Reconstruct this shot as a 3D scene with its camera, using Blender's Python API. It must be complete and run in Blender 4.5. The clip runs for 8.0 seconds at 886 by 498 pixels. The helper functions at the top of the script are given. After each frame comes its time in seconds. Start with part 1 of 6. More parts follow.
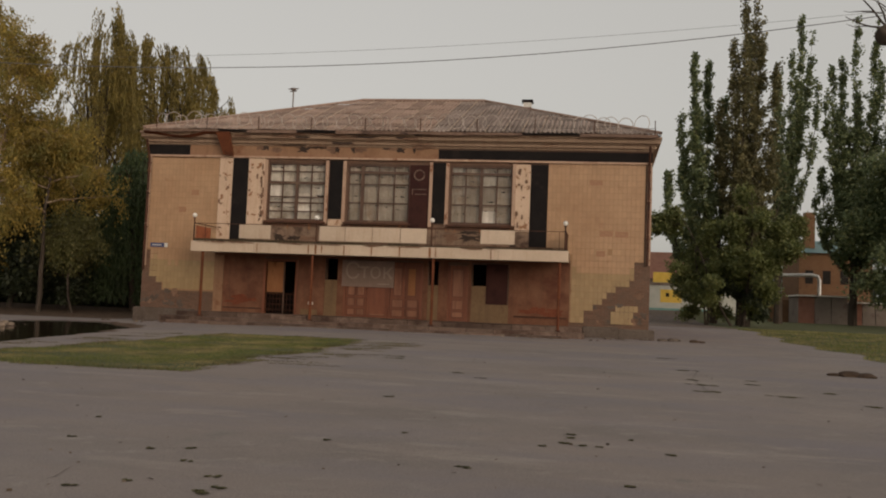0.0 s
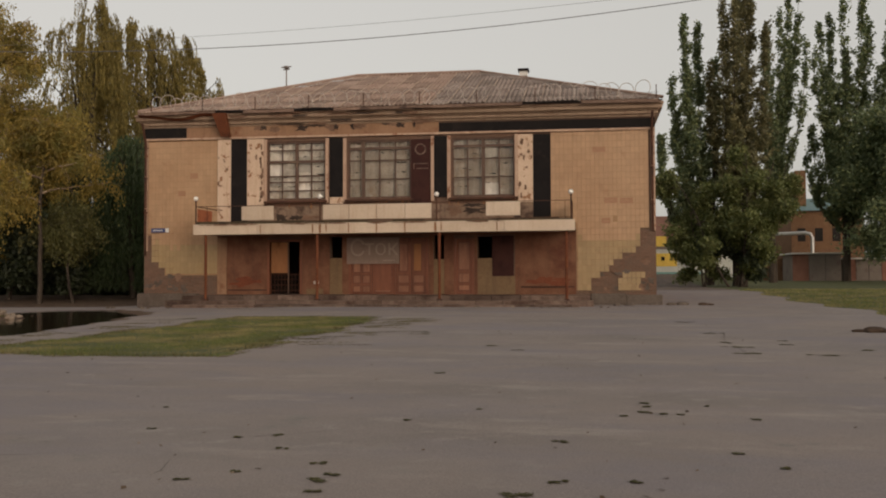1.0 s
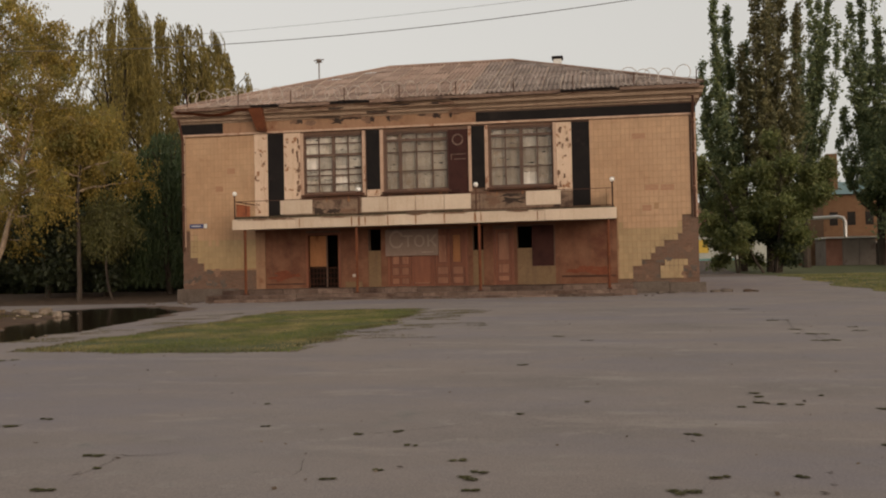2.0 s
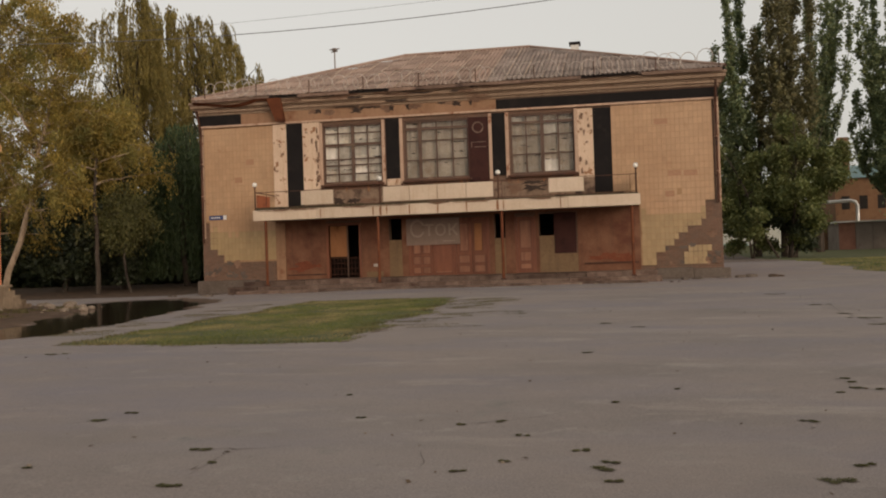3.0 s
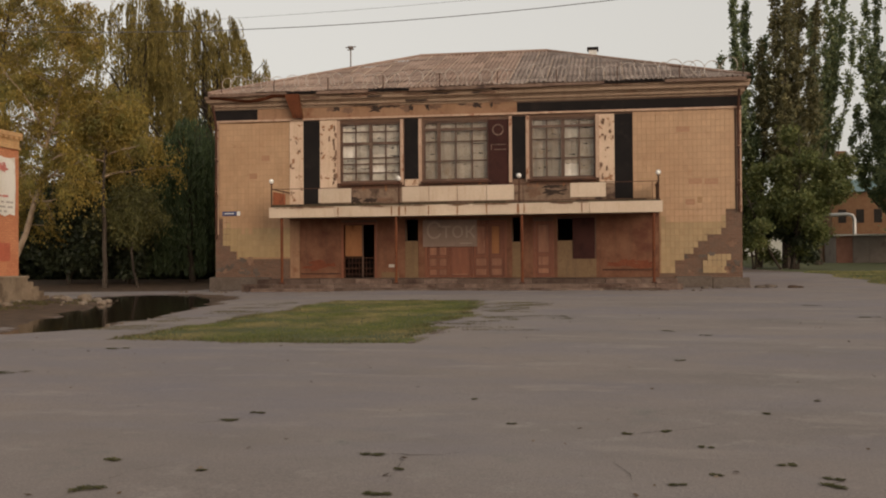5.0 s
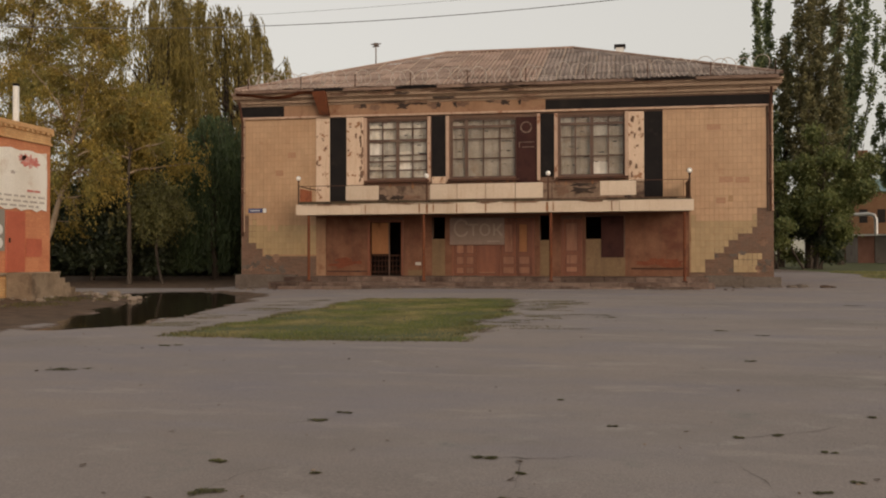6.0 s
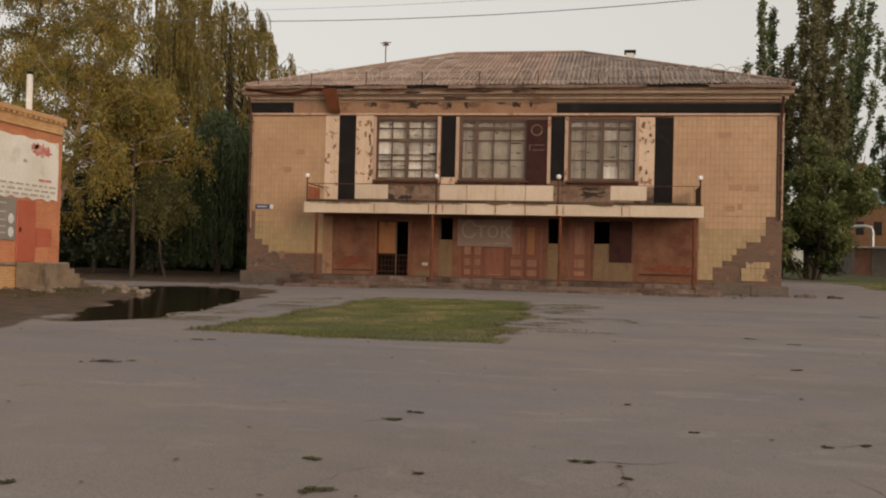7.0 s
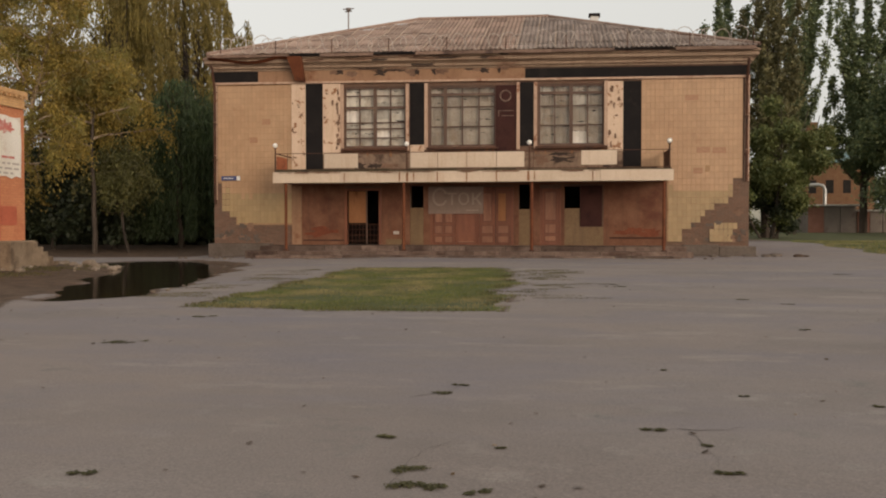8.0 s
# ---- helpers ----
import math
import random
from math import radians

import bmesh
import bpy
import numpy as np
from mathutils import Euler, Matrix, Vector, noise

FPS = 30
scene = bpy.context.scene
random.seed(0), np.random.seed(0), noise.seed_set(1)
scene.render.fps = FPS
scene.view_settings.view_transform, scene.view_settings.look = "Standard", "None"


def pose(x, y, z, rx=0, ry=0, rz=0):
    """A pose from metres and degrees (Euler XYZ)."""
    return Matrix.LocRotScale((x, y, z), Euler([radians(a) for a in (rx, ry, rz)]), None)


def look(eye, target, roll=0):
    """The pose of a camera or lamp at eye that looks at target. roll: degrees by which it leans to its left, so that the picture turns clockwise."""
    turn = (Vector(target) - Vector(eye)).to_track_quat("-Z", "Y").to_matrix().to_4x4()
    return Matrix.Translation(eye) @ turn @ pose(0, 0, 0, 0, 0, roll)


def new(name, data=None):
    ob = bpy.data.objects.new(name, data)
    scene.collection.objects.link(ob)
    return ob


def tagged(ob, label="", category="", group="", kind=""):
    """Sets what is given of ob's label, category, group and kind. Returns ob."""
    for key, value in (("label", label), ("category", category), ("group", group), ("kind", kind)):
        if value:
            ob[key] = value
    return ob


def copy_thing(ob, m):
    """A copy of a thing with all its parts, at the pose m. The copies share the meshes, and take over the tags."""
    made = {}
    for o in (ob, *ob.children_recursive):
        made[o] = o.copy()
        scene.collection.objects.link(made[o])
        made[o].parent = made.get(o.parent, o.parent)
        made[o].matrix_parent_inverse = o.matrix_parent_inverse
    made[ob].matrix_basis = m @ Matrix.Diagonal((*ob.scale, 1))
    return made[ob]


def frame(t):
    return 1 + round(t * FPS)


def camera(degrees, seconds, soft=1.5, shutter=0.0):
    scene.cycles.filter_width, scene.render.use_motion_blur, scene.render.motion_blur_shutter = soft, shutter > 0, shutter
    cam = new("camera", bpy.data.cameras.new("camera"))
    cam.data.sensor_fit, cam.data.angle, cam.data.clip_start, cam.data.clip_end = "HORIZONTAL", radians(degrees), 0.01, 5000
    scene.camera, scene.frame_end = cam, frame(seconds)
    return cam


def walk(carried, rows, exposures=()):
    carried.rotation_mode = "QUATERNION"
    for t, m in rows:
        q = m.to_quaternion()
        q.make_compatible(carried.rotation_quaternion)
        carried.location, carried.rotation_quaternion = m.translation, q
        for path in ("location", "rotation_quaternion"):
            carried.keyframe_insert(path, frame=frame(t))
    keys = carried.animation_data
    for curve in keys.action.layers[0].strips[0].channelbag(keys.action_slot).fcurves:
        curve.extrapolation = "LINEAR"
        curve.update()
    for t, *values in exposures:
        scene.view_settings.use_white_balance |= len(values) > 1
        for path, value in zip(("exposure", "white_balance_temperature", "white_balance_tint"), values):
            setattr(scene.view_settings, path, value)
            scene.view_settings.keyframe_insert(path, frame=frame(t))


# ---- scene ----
cam = camera(53.6, 8.0, soft=2.0)
PATH = [
    (0, (-0.443, 0.03, 1.275), (-0.806, 1.992, 1.402), 2.3),
    (0.5, (-0.868, 0.105, 1.268), (-1.229, 2.068, 1.383), 1.2),
    (1, (-1.244, 0.048, 1.276), (-1.578, 2.018, 1.343), -0.2),
    (1.5, (-1.64, 0.071, 1.284), (-1.977, 2.042, 1.337), -0.4),
    (1.7, (-1.809, 0.082, 1.287), (-2.173, 2.048, 1.339), -0.6),
    (3, (-2.83, 0.099, 1.287), (-3.223, 2.06, 1.31), -1.9),
    (3.5, (-3.225, 0.135, 1.286), (-3.621, 2.096, 1.31), -1.6),
    (4, (-3.58, 0.106, 1.299), (-3.973, 2.067, 1.324), -1.4),
    (5.3, (-4.419, 0.174, 1.278), (-4.778, 2.141, 1.307), -0.2),
    (5.5, (-4.549, 0.2, 1.274), (-4.921, 2.165, 1.298), -0.1),
    (6, (-4.925, 0.224, 1.275), (-5.313, 2.186, 1.3), -0.1),
    (6.5, (-5.294, 0.191, 1.266), (-5.685, 2.152, 1.293), 1.4),
    (7, (-5.63, 0.184, 1.25), (-5.999, 2.15, 1.278), 1.4),
    (7.5, (-5.983, 0.2, 1.257), (-6.309, 2.173, 1.218), 0.4),
    (8, (-6.341, 0.15, 1.281), (-6.609, 2.131, 1.235), 0.0),
]
walk(cam, [(t, look(eye, target, roll)) for t, eye, target, roll in PATH],
     exposures=[(0.0, -0.17, 7250, 15), (1.5, 0.10, 7250, 15), (3.5, 0.16, 7300, 15), (6.5, 0.18, 7350, 15), (8.0, 0.33, 7150, 14)])

# ---- dusk sky and low glow ----
SUN_EL, SUN_AZ = 15.0, 140.0          # degrees above the horizon; clockwise from +y
world = bpy.data.worlds.new("dusk_sky")
scene.world = world
world.use_nodes = True
wn = world.node_tree
sky = wn.nodes.new("ShaderNodeTexSky")
sky.sky_type = "NISHITA"
sky.sun_disc = False
sky.sun_elevation, sky.sun_rotation = radians(SUN_EL), radians(SUN_AZ)
sky.air_density, sky.dust_density, sky.ozone_density = 1.0, 5.0, 1.0
haze = wn.nodes.new("ShaderNodeHueSaturation")       # thin high haze takes the blue out of the sky
haze.inputs["Saturation"].default_value = 0.30
wn.links.new(sky.outputs[0], haze.inputs["Color"])
veil = wn.nodes.new("ShaderNodeMix")                 # an even veil of cloud over the whole sky
veil.data_type = "RGBA"
veil.inputs[0].default_value = 0.55
veil.inputs[7].default_value = (4.48, 4.78, 4.72, 1)
wn.links.new(haze.outputs[0], veil.inputs[6])
wn.links.new(veil.outputs[2], wn.nodes["Background"].inputs[0])
wn.nodes["Background"].inputs[1].default_value = 0.15
sun = new("sun", bpy.data.lights.new("sun", "SUN"))
sun.data.energy, sun.data.angle, sun.data.color = 0.30, radians(40), (1.0, 0.66, 0.40)
az, el = radians(SUN_AZ), radians(SUN_EL)
sun.matrix_world = look((0, 0, 0), (-math.sin(az) * math.cos(el), -math.cos(az) * math.cos(el), -math.sin(el)))


# ---- materials ----
def material(name):
    m = bpy.data.materials.new(name)
    m.use_nodes = True
    return m, m.node_tree.nodes, m.node_tree.links, m.node_tree.nodes["Principled BSDF"]


def ramp(nodes, stops):
    r = nodes.new("ShaderNodeValToRGB")
    while len(r.color_ramp.elements) < len(stops):
        r.color_ramp.elements.new(0.5)
    for e, (p, c) in zip(r.color_ramp.elements, stops):
        e.position = p
        e.color = (*c, 1) if len(c) == 3 else c
    return r


def noise_node(nodes, links, coord, scale, detail=4, rough=0.6):
    n = nodes.new("ShaderNodeTexNoise")
    n.inputs["Scale"].default_value, n.inputs["Detail"].default_value, n.inputs["Roughness"].default_value = scale, detail, rough
    links.new(coord, n.inputs["Vector"])
    return n


def mixed(nodes, links, fac, a, b, mode="MIX"):
    mx = nodes.new("ShaderNodeMix")
    mx.data_type, mx.blend_type = "RGBA", mode
    for sock, v in ((mx.inputs[0], fac), (mx.inputs[6], a), (mx.inputs[7], b)):
        if hasattr(v, "links"):
            links.new(v, sock)
        elif isinstance(v, (int, float)):
            sock.default_value = v
        else:
            sock.default_value = (*v, 1)
    return mx.outputs[2]


def place(nodes, links, stretch=(1, 1, 1)):
    geo = nodes.new("ShaderNodeNewGeometry")
    mp = nodes.new("ShaderNodeMapping")
    mp.inputs["Scale"].default_value = stretch
    links.new(geo.outputs["Position"], mp.inputs["Vector"])
    return mp.outputs[0]


def surface(name, base, second, stain=None, scale=1.5, grain=25, rough=0.8, metal=0.0, bump=0.3, stretch=(1, 1, 1), stain_at=(0.55, 0.68), vary=0.0, stain_scale=1.3, gloss_var=0.1, amp=0.18, streak=None, run=0.5):
    """Two base colours in large soft patches, fine grain, stains or peeled places of a third colour, relief."""
    m, nodes, links, bsdf = material(name)
    co = place(nodes, links, stretch)
    big = noise_node(nodes, links, co, scale, 5)
    fine = noise_node(nodes, links, co, grain, 6, 0.7)
    col = mixed(nodes, links, ramp_fac(nodes, links, big.outputs[0], 0.35, 0.65), base, second)
    dark = ramp(nodes, [(0.3, (1 - amp,) * 3), (0.7, (1 + amp,) * 3)])
    links.new(fine.outputs[0], dark.inputs[0])
    col = mixed(nodes, links, 1.0, col, dark.outputs[0], "MULTIPLY")
    if stain:
        sp = noise_node(nodes, links, co, stain_scale, 8, 0.65)
        col = mixed(nodes, links, ramp_fac(nodes, links, sp.outputs[0], *stain_at), col, stain)
    if streak:
        down = place(nodes, links, (2.6, 2.6, 0.28))
        sn = noise_node(nodes, links, down, 1.6, 7, 0.7)
        fac = nodes.new("ShaderNodeMath")
        fac.operation = "MULTIPLY"
        links.new(ramp_fac(nodes, links, sn.outputs[0], 0.50, 0.72), fac.inputs[0])
        fac.inputs[1].default_value = run
        col = mixed(nodes, links, fac.outputs[0], col, streak)
    if vary:
        info = nodes.new("ShaderNodeObjectInfo")
        geo = nodes.new("ShaderNodeNewGeometry")
        add = nodes.new("ShaderNodeMath")
        add.operation = "ADD"
        links.new(info.outputs["Random"], add.inputs[0])
        links.new(geo.outputs["Random Per Island"], add.inputs[1])
        fr = nodes.new("ShaderNodeMath")
        fr.operation = "FRACT"
        links.new(add.outputs[0], fr.inputs[0])
        v = ramp(nodes, [(0.0, (1 - vary,) * 3), (1.0, (1 + vary,) * 3)])
        links.new(fr.outputs[0], v.inputs[0])
        col = mixed(nodes, links, 1.0, col, v.outputs[0], "MULTIPLY")
    links.new(col, bsdf.inputs["Base Color"])
    bsdf.inputs["Metallic"].default_value = metal
    if rough > 0.7:
        bsdf.inputs["Specular IOR Level"].default_value = 0.2
    rr = nodes.new("ShaderNodeMapRange")
    rr.inputs[3].default_value, rr.inputs[4].default_value = max(0.02, rough - gloss_var), min(1, rough + gloss_var)
    links.new(big.outputs[0], rr.inputs[0])
    links.new(rr.outputs[0], bsdf.inputs["Roughness"])
    if bump:
        b = nodes.new("ShaderNodeBump")
        b.inputs["Strength"].default_value, b.inputs["Distance"].default_value = bump, 0.02
        links.new(fine.outputs[0], b.inputs["Height"])
        links.new(b.outputs[0], bsdf.inputs["Normal"])
    return m


def ramp_fac(nodes, links, value, lo, hi):
    r = nodes.new("ShaderNodeMapRange")
    r.inputs[1].default_value, r.inputs[2].default_value = lo, hi
    links.new(value, r.inputs[0])
    return r.outputs[0]


def brick_material(name, c1, c2, mortar, wear, wide=0.26, high=0.085, axis="x"):
    m, nodes, links, bsdf = material(name)
    geo = nodes.new("ShaderNodeNewGeometry")
    sep = nodes.new("ShaderNodeSeparateXYZ")
    com = nodes.new("ShaderNodeCombineXYZ")
    links.new(geo.outputs["Position"], sep.inputs[0])
    add = nodes.new("ShaderNodeMath")
    links.new(sep.outputs["X"], add.inputs[0])
    links.new(sep.outputs["Y"], add.inputs[1])
    links.new(add.outputs[0], com.inputs["X"])
    links.new(sep.outputs["Z"], com.inputs["Y"])
    bt = nodes.new("ShaderNodeTexBrick")
    bt.inputs["Scale"].default_value = 1.0
    bt.inputs["Brick Width"].default_value, bt.inputs["Row Height"].default_value = wide, high
    bt.inputs["Mortar Size"].default_value = 0.009
    for k, c in (("Color1", c1), ("Color2", c2), ("Mortar", mortar)):
        bt.inputs[k].default_value = (*c, 1)
    links.new(com.outputs[0], bt.inputs["Vector"])
    n = noise_node(nodes, links, geo.outputs["Position"], 1.7, 8, 0.65)
    col = mixed(nodes, links, ramp_fac(nodes, links, n.outputs[0], 0.45, 0.7), bt.outputs[0], wear)
    f = noise_node(nodes, links, geo.outputs["Position"], 30, 4)
    d = ramp(nodes, [(0.3, (0.75,) * 3), (0.7, (1.2,) * 3)])
    links.new(f.outputs[0], d.inputs[0])
    col = mixed(nodes, links, 1.0, col, d.outputs[0], "MULTIPLY")
    links.new(col, bsdf.inputs["Base Color"])
    bsdf.inputs["Roughness"].default_value = 0.9
    b = nodes.new("ShaderNodeBump")
    b.inputs["Strength"].default_value, b.inputs["Distance"].default_value = 0.6, 0.02
    links.new(f.outputs[0], b.inputs["Height"])
    links.new(b.outputs[0], bsdf.inputs["Normal"])
    return m


def leaf_material(name, c1, c2, c3, patch=None):
    m, nodes, links, bsdf = material(name)
    geo = nodes.new("ShaderNodeNewGeometry")
    r = ramp(nodes, [(0.0, c1), (0.6, c2), (1.0, c3)])
    links.new(geo.outputs["Random Per Island"], r.inputs[0])
    body = r.outputs[0]
    if patch:
        p = noise_node(nodes, links, geo.outputs["Position"], 0.55, 5, 0.65)
        body = mixed(nodes, links, ramp_fac(nodes, links, p.outputs[0], 0.47, 0.62), body, patch)
    n = noise_node(nodes, links, geo.outputs["Position"], 0.6, 3)
    d = ramp(nodes, [(0.3, (0.7,) * 3), (0.7, (1.25,) * 3)])
    links.new(n.outputs[0], d.inputs[0])
    col = mixed(nodes, links, 1.0, body, d.outputs[0], "MULTIPLY")
    links.new(col, bsdf.inputs["Base Color"])
    bsdf.inputs["Roughness"].default_value = 0.6
    tr = nodes.new("ShaderNodeBsdfTranslucent")
    links.new(col, tr.inputs[0])
    ms = nodes.new("ShaderNodeMixShader")
    ms.inputs[0].default_value = 0.4
    links.new(bsdf.outputs[0], ms.inputs[1])
    links.new(tr.outputs[0], ms.inputs[2])
    links.new(ms.outputs[0], nodes["Material Output"].inputs[0])
    return m


def ground_material():
    m, nodes, links, bsdf = material("old_asphalt_and_soil")
    co = place(nodes, links)
    wide = place(nodes, links, (0.6, 1.0, 1.0))
    n1 = noise_node(nodes, links, wide, 0.45, 6, 0.6)
    n2 = noise_node(nodes, links, co, 2.2, 6, 0.65)
    n3 = noise_node(nodes, links, co, 60, 5, 0.75)
    n4 = noise_node(nodes, links, co, 7, 5, 0.7)
    asphalt = mixed(nodes, links, ramp_fac(nodes, links, n1.outputs[0], 0.38, 0.62), (0.190, 0.160, 0.147), (0.243, 0.206, 0.190))
    asphalt = mixed(nodes, links, ramp_fac(nodes, links, n2.outputs[0], 0.56, 0.75), asphalt, (0.32, 0.285, 0.255))
    asphalt = mixed(nodes, links, ramp_fac(nodes, links, n4.outputs[0], 0.62, 0.74), asphalt, (0.15, 0.132, 0.118))
    n5 = noise_node(nodes, links, co, 0.22, 5, 0.65)
    asphalt = mixed(nodes, links, ramp_fac(nodes, links, n5.outputs[0], 0.40, 0.62), asphalt, (0.242, 0.198, 0.178))
    n6 = noise_node(nodes, links, co, 1.1, 8, 0.75)
    asphalt = mixed(nodes, links, ramp_fac(nodes, links, n6.outputs[0], 0.58, 0.70), asphalt, (0.165, 0.148, 0.136))
    n7 = noise_node(nodes, links, place(nodes, links, (0.5, 1.0, 1.0)), 0.30, 4, 0.7)
    asphalt = mixed(nodes, links, ramp_fac(nodes, links, n7.outputs[0], 0.46, 0.66), asphalt, (0.200, 0.174, 0.182))
    n8 = noise_node(nodes, links, place(nodes, links, (0.35, 1.0, 1.0)), 0.9, 7, 0.72)
    asphalt = mixed(nodes, links, ramp_fac(nodes, links, n8.outputs[0], 0.56, 0.72), asphalt, (0.315, 0.268, 0.236))
    grain = ramp(nodes, [(0.3, (0.72,) * 3), (0.7, (1.25,) * 3)])
    links.new(n3.outputs[0], grain.inputs[0])
    asphalt = mixed(nodes, links, 1.0, asphalt, grain.outputs[0], "MULTIPLY")
    soil = mixed(nodes, links, ramp_fac(nodes, links, n2.outputs[0], 0.35, 0.65), (0.050, 0.030, 0.019), (0.125, 0.078, 0.049))
    soil = mixed(nodes, links, 1.0, soil, grain.outputs[0], "MULTIPLY")
    turf = mixed(nodes, links, ramp_fac(nodes, links, n4.outputs[0], 0.35, 0.65), (0.05, 0.058, 0.018), (0.10, 0.10, 0.04))
    col = asphalt
    for key, sub in (("soil", soil), ("turf", turf)):
        at = nodes.new("ShaderNodeAttribute")
        at.attribute_name = key
        a = nodes.new("ShaderNodeMath")
        a.operation = "MULTIPLY_ADD"
        links.new(n4.outputs[0], a.inputs[0])
        a.inputs[1].default_value = 0.9
        links.new(at.outputs["Fac"], a.inputs[2])
        col = mixed(nodes, links, ramp_fac(nodes, links, a.outputs[0], 0.85, 1.05), col, sub)
    links.new(col, bsdf.inputs["Base Color"])
    bsdf.inputs["Roughness"].default_value = 0.88
    bsdf.inputs["Specular IOR Level"].default_value = 0.3
    b = nodes.new("ShaderNodeBump")
    b.inputs["Strength"].default_value, b.inputs["Distance"].default_value = 0.5, 0.012
    links.new(n3.outputs[0], b.inputs["Height"])
    b2 = nodes.new("ShaderNodeBump")
    b2.inputs["Strength"].default_value, b2.inputs["Distance"].default_value = 0.4, 0.05
    links.new(n4.outputs[0], b2.inputs["Height"])
    links.new(b.outputs[0], b2.inputs["Normal"])
    links.new(b2.outputs[0], bsdf.inputs["Normal"])
    return m


def glass_material(name, rough=0.05):
    m, nodes, links, bsdf = material(name)
    bsdf.inputs["Base Color"].default_value = (0.8, 0.82, 0.8, 1)
    bsdf.inputs["Transmission Weight"].default_value = 1.0
    bsdf.inputs["IOR"].default_value = 1.45
    co = place(nodes, links)
    n = noise_node(nodes, links, co, 3, 5)
    r = nodes.new("ShaderNodeMapRange")
    r.inputs[3].default_value, r.inputs[4].default_value = rough, rough + 0.25
    links.new(n.outputs[0], r.inputs[0])
    links.new(r.outputs[0], bsdf.inputs["Roughness"])
    return m


def water_material():
    m, nodes, links, bsdf = material("still_muddy_water")
    bsdf.inputs["Base Color"].default_value = (0.026, 0.017, 0.011, 1)
    bsdf.inputs["Roughness"].default_value = 0.09
    bsdf.inputs["IOR"].default_value = 1.33
    co = place(nodes, links)
    n = noise_node(nodes, links, co, 2.5, 3)
    b = nodes.new("ShaderNodeBump")
    b.inputs["Strength"].default_value, b.inputs["Distance"].default_value = 0.04, 0.02
    links.new(n.outputs[0], b.inputs["Height"])
    links.new(b.outputs[0], bsdf.inputs["Normal"])
    return m


M_GROUND = ground_material()
M_WATER = water_material()
M_GLASS = glass_material("dusty_glass")
M_TILE = surface("beige_glazed_tile", (0.402, 0.234, 0.126), (0.464, 0.286, 0.162), (0.355, 0.190, 0.100), scale=0.5, grain=12, rough=0.45, bump=0.05, vary=0.05, stain_at=(0.58, 0.75), amp=0.07, streak=(0.291, 0.178, 0.097), run=0.35)
M_TILE_LOW = surface("yellow_glazed_tile", (0.333, 0.224, 0.109), (0.382, 0.263, 0.136), (0.286, 0.178, 0.088), scale=0.6, grain=12, rough=0.45, bump=0.05, vary=0.08, stain_at=(0.58, 0.75), amp=0.07, streak=(0.277, 0.170, 0.082), run=0.35)
M_GROUT = surface("tile_backing_mortar", (0.325, 0.196, 0.110), (0.365, 0.225, 0.130), (0.270, 0.152, 0.084), rough=0.9)
M_BRICK = brick_material("exposed_old_brick", (0.136, 0.067, 0.041), (0.176, 0.093, 0.059), (0.156, 0.111, 0.081), (0.131, 0.087, 0.062))
M_KIOSK = brick_material("orange_painted_brick", (0.560, 0.210, 0.100), (0.627, 0.252, 0.120), (0.493, 0.200, 0.100), (0.470, 0.158, 0.075))
M_KIOSK_TOP = brick_material("ochre_brick", (0.58, 0.33, 0.14), (0.64, 0.38, 0.17), (0.45, 0.28, 0.15), (0.48, 0.24, 0.10))
M_WHITE = surface("peeling_white_plaster", (0.590, 0.425, 0.305), (0.660, 0.490, 0.360), (0.300, 0.145, 0.078), scale=1.0, grain=14, rough=0.85, stain_at=(0.585, 0.61), stain_scale=3.2, amp=0.07, streak=(0.390, 0.225, 0.135))
M_PANEL = surface("white_painted_panel", (0.535, 0.410, 0.300), (0.600, 0.472, 0.356), (0.400, 0.230, 0.125), scale=0.8, grain=10, rough=0.6, bump=0.08, stain_at=(0.66, 0.8), stain_scale=0.9, vary=0.06, amp=0.07, streak=(0.380, 0.225, 0.130), run=0.4)
M_PLASTER = surface("stained_beige_plaster", (0.282, 0.157, 0.092), (0.333, 0.194, 0.119), (0.192, 0.078, 0.042), scale=0.7, grain=9, rough=0.9, stain_at=(0.56, 0.72), amp=0.07, streak=(0.171, 0.093, 0.056))
M_CORNICE = surface("weathered_cornice_plaster", (0.288, 0.198, 0.137), (0.346, 0.244, 0.173), (0.206, 0.113, 0.069), scale=0.6, grain=9, rough=0.9, stretch=(0.4, 1, 1), stain_at=(0.55, 0.75), amp=0.07, streak=(0.158, 0.088, 0.058))
M_RED = surface("faded_red_brown_paint", (0.150, 0.060, 0.034), (0.215, 0.105, 0.062), (0.105, 0.038, 0.024), scale=1.3, grain=12, rough=0.8, stain_at=(0.50, 0.74), stain_scale=0.9, streak=(0.098, 0.046, 0.031), amp=0.12)
M_BLACK = surface("black_bitumen_felt", (0.011, 0.009, 0.009), (0.017, 0.014, 0.013), (0.025, 0.019, 0.017), scale=1.2, grain=18, rough=0.95, bump=0.3, amp=0.07)
M_DOOR = surface("worn_brown_door_paint", (0.176, 0.055, 0.025), (0.222, 0.076, 0.036), (0.135, 0.041, 0.020), scale=1.5, grain=20, rough=0.6, stretch=(2, 2, 0.4), vary=0.08, streak=(0.090, 0.032, 0.019))
M_DOORPANEL = surface("worn_brown_door_panel", (0.225, 0.092, 0.048), (0.275, 0.120, 0.066), (0.165, 0.060, 0.031), scale=2.0, grain=20, rough=0.6, stretch=(2, 2, 0.4), vary=0.15, streak=(0.115, 0.044, 0.026))
